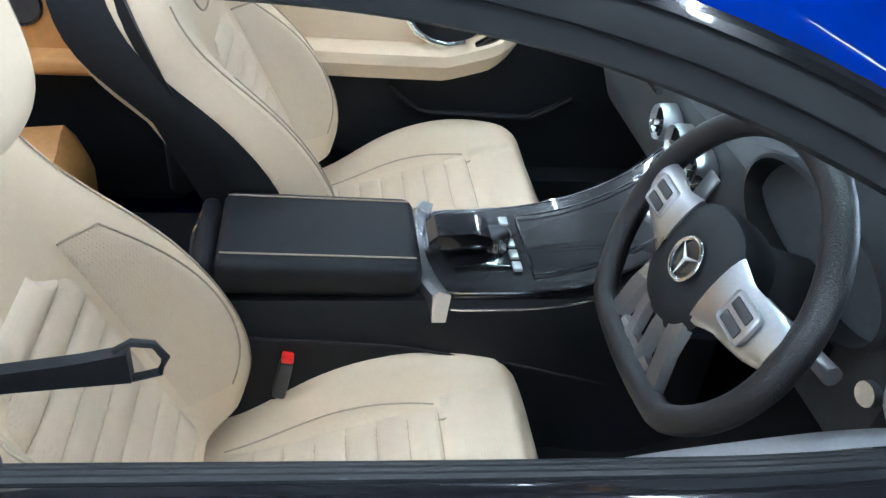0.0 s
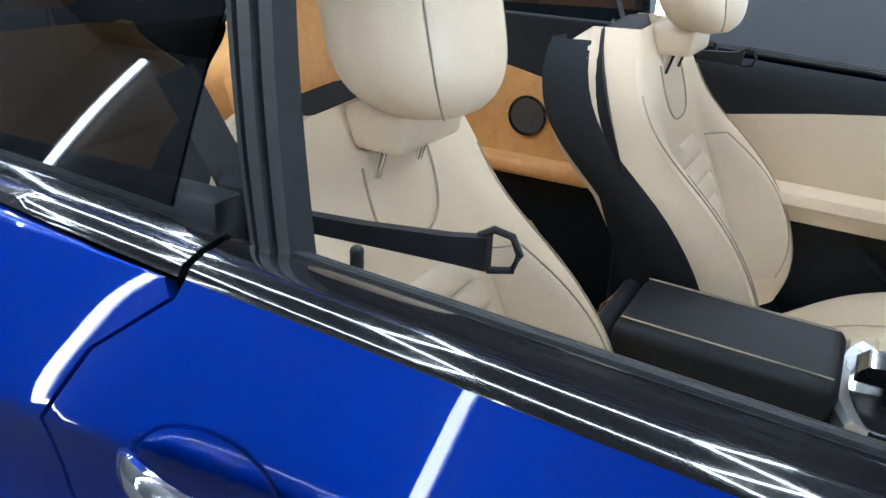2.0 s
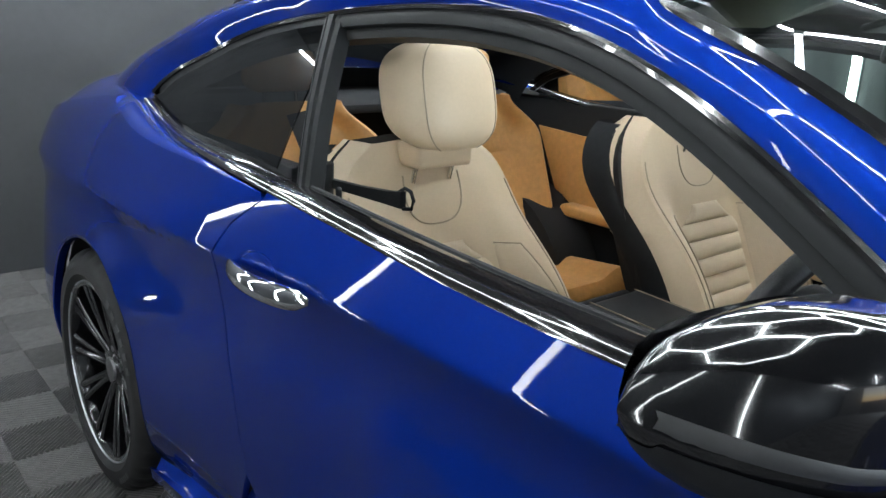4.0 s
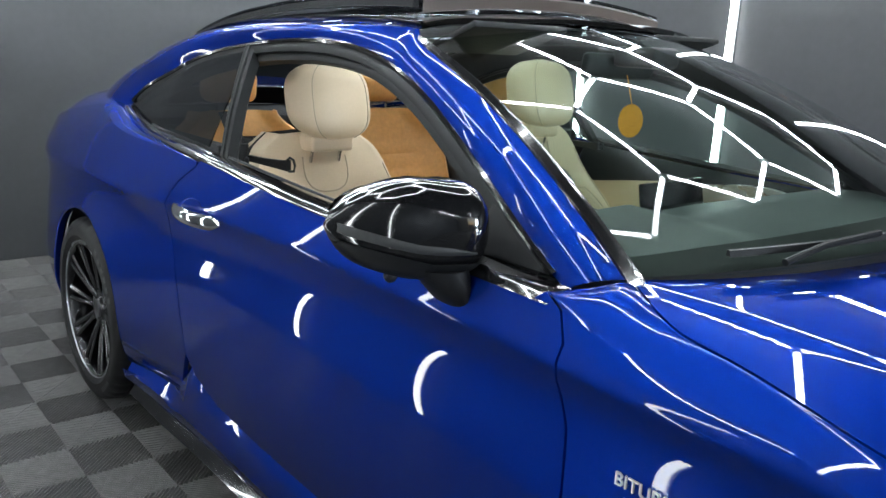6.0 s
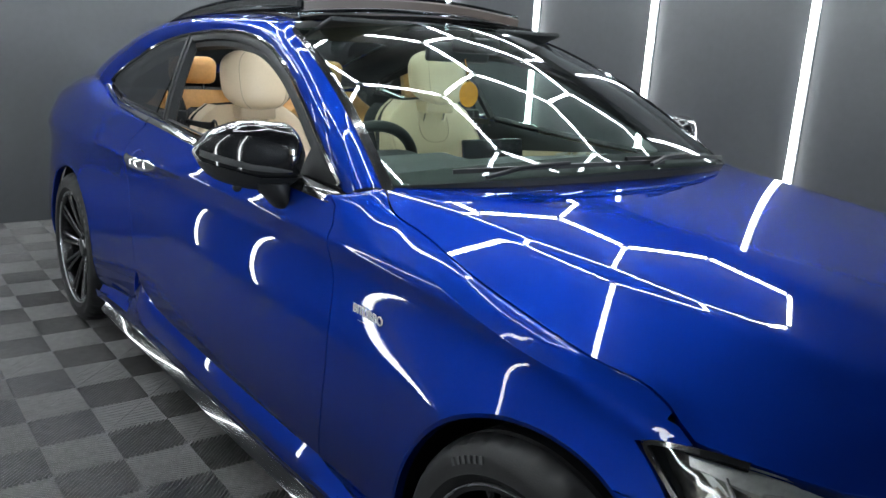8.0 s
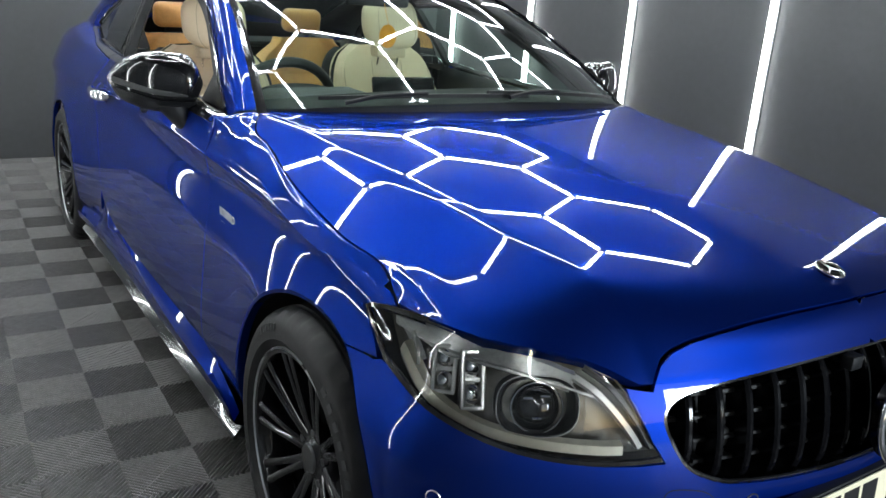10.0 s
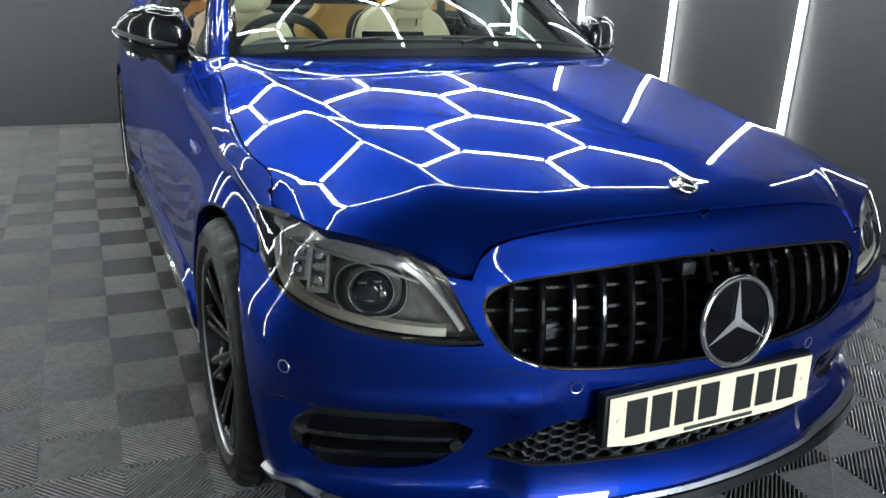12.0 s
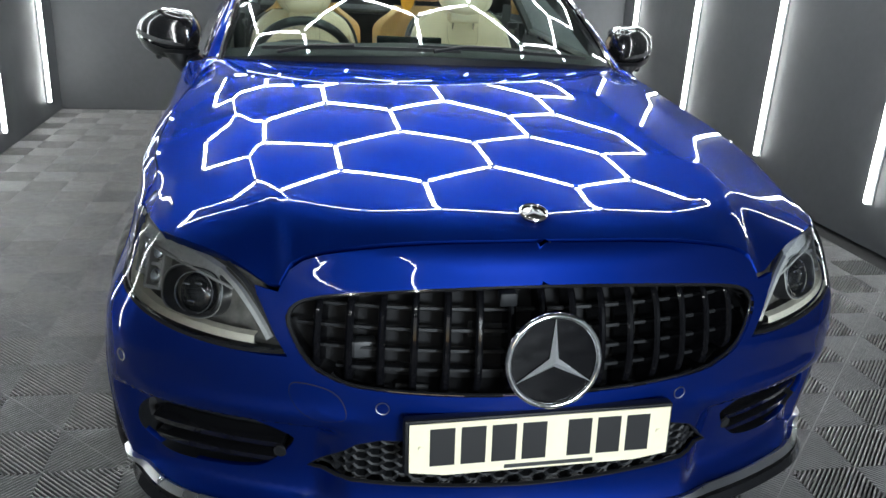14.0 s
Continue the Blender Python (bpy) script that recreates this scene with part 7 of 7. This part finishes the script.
# rear seats
for s in (-1, 1):
    rs = thing("back_seat", "tan leather rear seat with ribbed backrest", "car seat", "rear seats of the car")

    def rb(u, v):
        w = abs(2 * u - 1)
        half = 0.30 - 0.13 * smooth01(v, 0.72, 1.0) ** 1.5
        rib = 0.006 * abs(math.sin(math.pi * 9 * v)) ** 0.5 * (1 - smooth01(w, 0.5, 0.6)) * (1 - smooth01(v, 0.72, 0.78))
        return (-2.60 - 0.20 * v + 0.05 * smooth01(w, 0.5, 0.85) - 0.06 * smooth01(w, 0.9, 1) + rib, s * 0.335 + (2 * u - 1) * half, 0.46 + 0.56 * v)
    pad("backrest", rb, TAN, rs, 30, 60, 0.08, "tan ribbed backrest", out=-1)

    def rc(u, v):
        w = abs(2 * u - 1)
        return (-2.64 + 0.40 * v, s * 0.33 + (2 * u - 1) * 0.27, 0.46 + 0.04 * v + 0.03 * smooth01(w, 0.5, 0.85) - 0.05 * smooth01(w, 0.9, 1) - 0.08 * smooth01(v, 0.92, 1))
    pad("cushion", rc, TAN, rs, 20, 20, 0.12, "tan rear cushion")
    bm = bmesh.new()
    box(bm, -0.045, 0.045, -0.105, 0.105, -0.06, 0.06, 0.035, 4, pose(-2.84, s * 0.335, 1.105, 0, 8, 0))
    part("headrest", bm, TAN, rs, "tan headrest")
    for q in (-1, 1):
        part("post", cyl(bmesh.new(), 0.006, 0.006, (-2.83, s * 0.335 + q * 0.05, 0.98), (-2.84, s * 0.335 + q * 0.05, 1.06), 8), CHROME, rs)
bm = bmesh.new()
box(bm, -3.35, -2.93, -0.60, 0.60, 0.955, 0.985, 0.01)
part("parcel_shelf", bm, DASH, car)

# belt guide loop by the driver's shoulder
for s in (-1, 1):
    guide = thing("belt_guide", "black seat belt with its guide arm", "seat belt", "front belts")
    bm = bmesh.new()
    loft(bm, [[(x, s * y + s * d * 0.006, z + h * e) for d, e in ((-1, -1), (-1, 1), (1, 1), (1, -1))] for x, y, z, h in ((-2.14, 0.662, 0.955, 0.009), (-2.06, 0.655, 0.962, 0.008), (-1.98, 0.645, 0.962, 0.009), (-1.90, 0.636, 0.964, 0.012), (-1.865, 0.632, 0.966, 0.015))])
    tube(bm, [(-1.875, s * 0.632, 0.979), (-1.862, s * 0.631, 0.987), (-1.846, s * 0.630, 0.984), (-1.839, s * 0.629, 0.969), (-1.845, s * 0.629, 0.954), (-1.866, s * 0.631, 0.950)], 0.0035, 8)
    part("arm", bm, BLACK_TRIM, guide)
    bm = bmesh.new()
    sweep(bm, [(-2.17, s * 0.665, 1.08), (-2.13, s * 0.65, 1.0), (-2.10, s * 0.65, 0.95), (-2.08, s * 0.66, 0.70), (-2.06, s * 0.67, 0.40)], [(-0.022, -0.001), (0.022, -0.001), (0.022, 0.001), (-0.022, 0.001)], False, (1, 0, 0))
    part("webbing", bm, material("black_webbing", (0.012, 0.012, 0.013), 0.8, grain=0.3, scale=400), guide)

# interior mirror, sensor pod and hanging freshener
mirror = thing("rear_view_mirror", "black rear-view mirror behind the windscreen", "mirror")
bm = bmesh.new()
box(bm, -0.012, 0.012, -0.12, 0.12, -0.032, 0.032, 0.012, 3, pose(-1.30, -0.02, 1.265, 0, 10, -8))
part("mirror_shell", bm, BLACK_TRIM, mirror)
part("mirror_arm", cyl(bmesh.new(), 0.012, 0.016, (-1.285, 0, 1.28), (-1.24, 0, 1.325), 10), BLACK_TRIM, mirror)
part("sensor_pod", box(bmesh.new(), -1.30, -1.17, -0.055, 0.055, 1.265, 1.315, 0.015, 3), BLACK_TRIM, mirror)
fresh = thing("air_freshener", "orange oval air freshener hanging from the mirror", "air freshener")
bm = bmesh.new()
extrude_poly(bm, [Vector((-1.27 + 0.020 * math.cos(t), 0.012 + 0.024 * math.cos(t), 1.132 + 0.042 * math.sin(t))) for t in np.linspace(0, 2 * math.pi, 29)[:-1]], (0.003, -0.0025, 0))
part("card", bm, AMBER, fresh, "orange oval card")
part("cord", cyl(bmesh.new(), 0.001, 0.001, (-1.27, 0.012, 1.172), (-1.285, 0, 1.245), 6), AMBER, fresh)
for s in (-1, 1):
    bm = bmesh.new()
    box(bm, -0.09, 0.09, -0.15, 0.15, -0.008, 0.008, 0.006, 2, pose(-1.42, s * 0.33, 1.315, 0, -20, 0))
    visor = thing("sun_visor", "dark folded sun visor under the roof", "sun visor", "sun visors")
    part("flap", bm, DASH, visor)

# paper floor mat in the driver's footwell, pedals
mat_m = pose(-1.00, -0.42, 0.240, 0, -3, -4)
paper = thing("paper_floor_mat", "white paper floor mat with blue and red print", "floor mat")
bm = bmesh.new()
rows = []
for i in range(19):
    row = []
    for j in range(19):
        x, y = -0.21 + 0.42 * i / 18, -0.25 + 0.5 * j / 18
        z = 0.004 * math.sin(11 * x + 3 * y) + 0.012 * smooth01(abs(y), 0.2, 0.25) * (1 if y > 0 else 0.3)
        row.append(mat_m @ Vector((x, y, z + 0.003)))
    rows.append(row)
loft(bm, rows, False)
part("sheet", bm, PAPER, paper)


def print_shape(name, pts, mat, lift=0.006):
    from mathutils.geometry import tessellate_polygon
    zs = [mat_m @ Vector((x, y, 0.004 * math.sin(11 * x + 3 * y) + 0.012 * smooth01(abs(y), 0.2, 0.25) * (1 if y > 0 else 0.3) + lift)) for x, y in pts]
    bm = bmesh.new()
    vs = [bm.verts.new(p) for p in zs]
    for t in tessellate_polygon([zs]):
        bm.faces.new([vs[i] for i in t])
    part(name, bm, mat, paper)


def swoosh(cx, cy, r0, a0, a1, w):
    o, i_ = [], []
    for t in np.linspace(0, 1, 22):
        a = radians(a0 + (a1 - a0) * t)
        ww = w * math.sin(math.pi * min(max(t, 0.02), 0.98)) ** 0.7
        o.append((cx + (r0 + ww / 2) * math.cos(a), cy + (r0 + ww / 2) * math.sin(a)))
        i_.append((cx + (r0 - ww / 2) * math.cos(a), cy + (r0 - ww / 2) * math.sin(a)))
    return o + i_[::-1]


print_shape("blue_swoosh", swoosh(0.02, 0.0, 0.085, 20, 230, 0.045), PAPER_BLUE)
print_shape("red_swoosh", swoosh(0.03, -0.015, 0.055, 200, 400, 0.05), PAPER_RED, 0.0065)
print_shape("blue_band", [(-0.20, -0.24), (-0.20, 0.24), (-0.165, 0.24), (-0.175, 0.1), (-0.165, -0.1), (-0.17, -0.24)], PAPER_BLUE)
print_shape("red_band", [(-0.16, 0.24), (-0.15, 0.24), (-0.158, 0.1), (-0.150, -0.1), (-0.155, -0.24), (-0.165, -0.24), (-0.16, -0.1), (-0.17, 0.1)], PAPER_RED, 0.0065)
print_shape("blue_corner", [(0.14, -0.24), (0.20, -0.24), (0.20, 0.20), (0.185, 0.22), (0.18, 0.05), (0.165, -0.1)], PAPER_BLUE)
for k in range(5):
    print_shape("word_bar", [(-0.12, 0.17 - 0.042 * k), (-0.09, 0.17 - 0.042 * k), (-0.09, 0.142 - 0.042 * k), (-0.12, 0.142 - 0.042 * k)], PAPER_BLUE, 0.0065)
for k in range(9):
    print_shape("address_bar", [(-0.192, 0.2 - 0.03 * k), (-0.18, 0.2 - 0.03 * k), (-0.18, 0.18 - 0.03 * k), (-0.192, 0.18 - 0.03 * k)], PAPER, 0.007)
pedal = thing("accelerator_pedal", "drilled metal accelerator pedal", "pedal")
m_p = pose(-0.955, -0.545, 0.36, 0, 35, 0)
part("pad", box(bmesh.new(), -0.006, 0.006, -0.03, 0.03, -0.09, 0.09, 0.004, 2, m_p), SATIN, pedal)
for k in range(10):
    part("rubber_stud", cyl(bmesh.new(), 0.006, 0.006, m_p @ Vector((-0.005, -0.014 + 0.028 * (k % 2), -0.07 + 0.034 * (k // 2))), m_p @ Vector((-0.0085, -0.014 + 0.028 * (k % 2), -0.07 + 0.034 * (k // 2))), 10), BLACK_TRIM, pedal)
brake = thing("brake_pedal", "drilled metal brake pedal", "pedal")
m_b = pose(-0.975, -0.41, 0.40, 0, 30, 0)
part("pad", box(bmesh.new(), -0.006, 0.006, -0.045, 0.045, -0.035, 0.035, 0.004, 2, m_b), SATIN, brake)


# ---- ribbed floor tiles: 0.4 m, ribs running slantwise in four quarters ----
floor = thing("floor", "grey ribbed interlocking garage tiles in a checker of rib directions", "floor", kind="structure")
floor.matrix_world = pose(-0.49, -1.094, 0, 0, 0, -0.8)


def tile_mesh():
    bm = bmesh.new()
    pitch, top, low = 0.2 / 13, 0.0, -0.018
    for sx_ in (-1, 1):
        for sy in (-1, 1):
            for k in range(1, 26):
                c = pitch * (k + 0.0)
                if c <= 0.2:
                    a, b = (c, 0.0), (0.0, c)
                else:
                    a, b = (0.1995, c - 0.2), (c - 0.2, 0.1995)
                a, b = Vector((a[0] * sx_, a[1] * sy, 0)), Vector((b[0] * sx_, b[1] * sy, 0))
                d = (b - a)
                if d.length < 0.004:
                    continue
                n = Vector((-d.y, d.x, 0)).normalized()
                ring = [(-0.0025, low)] + [(-0.0025 * math.cos(radians(36 * q)), top - 0.0014 + 0.0014 * math.sin(radians(36 * q))) for q in range(6)] + [(0.0025, low)]
                ends = [[bm.verts.new((e.x + n.x * o, e.y + n.y * o, z)) for o, z in ring] for e in (a, b)]
                for i in range(7):
                    bm.faces.new((ends[0][i], ends[0][i + 1], ends[1][i + 1], ends[1][i]))
    # cross ribs from corner to corner
    for s in (-1, 1):
        n = Vector((s, 1, 0)).normalized() * 0.0015
        a, b = Vector((-0.199, 0.199 * s, 0)), Vector((0.199, -0.199 * s, 0))
        vs = [bm.verts.new((p.x, p.y, -0.0008)) for p in (a - n, a + n, b + n, b - n)]
        bm.faces.new(vs)
    return mesh_of("tile", bm, TILE_A)


tile = tile_mesh()
for i in range(-11, 15):
    for j in range(-3, 9):
        x, y = 0.4 * i, 0.4 * j
        if not (WALL_BACK - 0.15 < x - 0.49 < FRONT + 0.1 and WALL_RIGHT - 0.1 < y - 1.094 < WALL_LEFT + 0.12):
            continue
        t = new("tile", tile)
        t.parent = floor
        t.location = (x, y, 0)
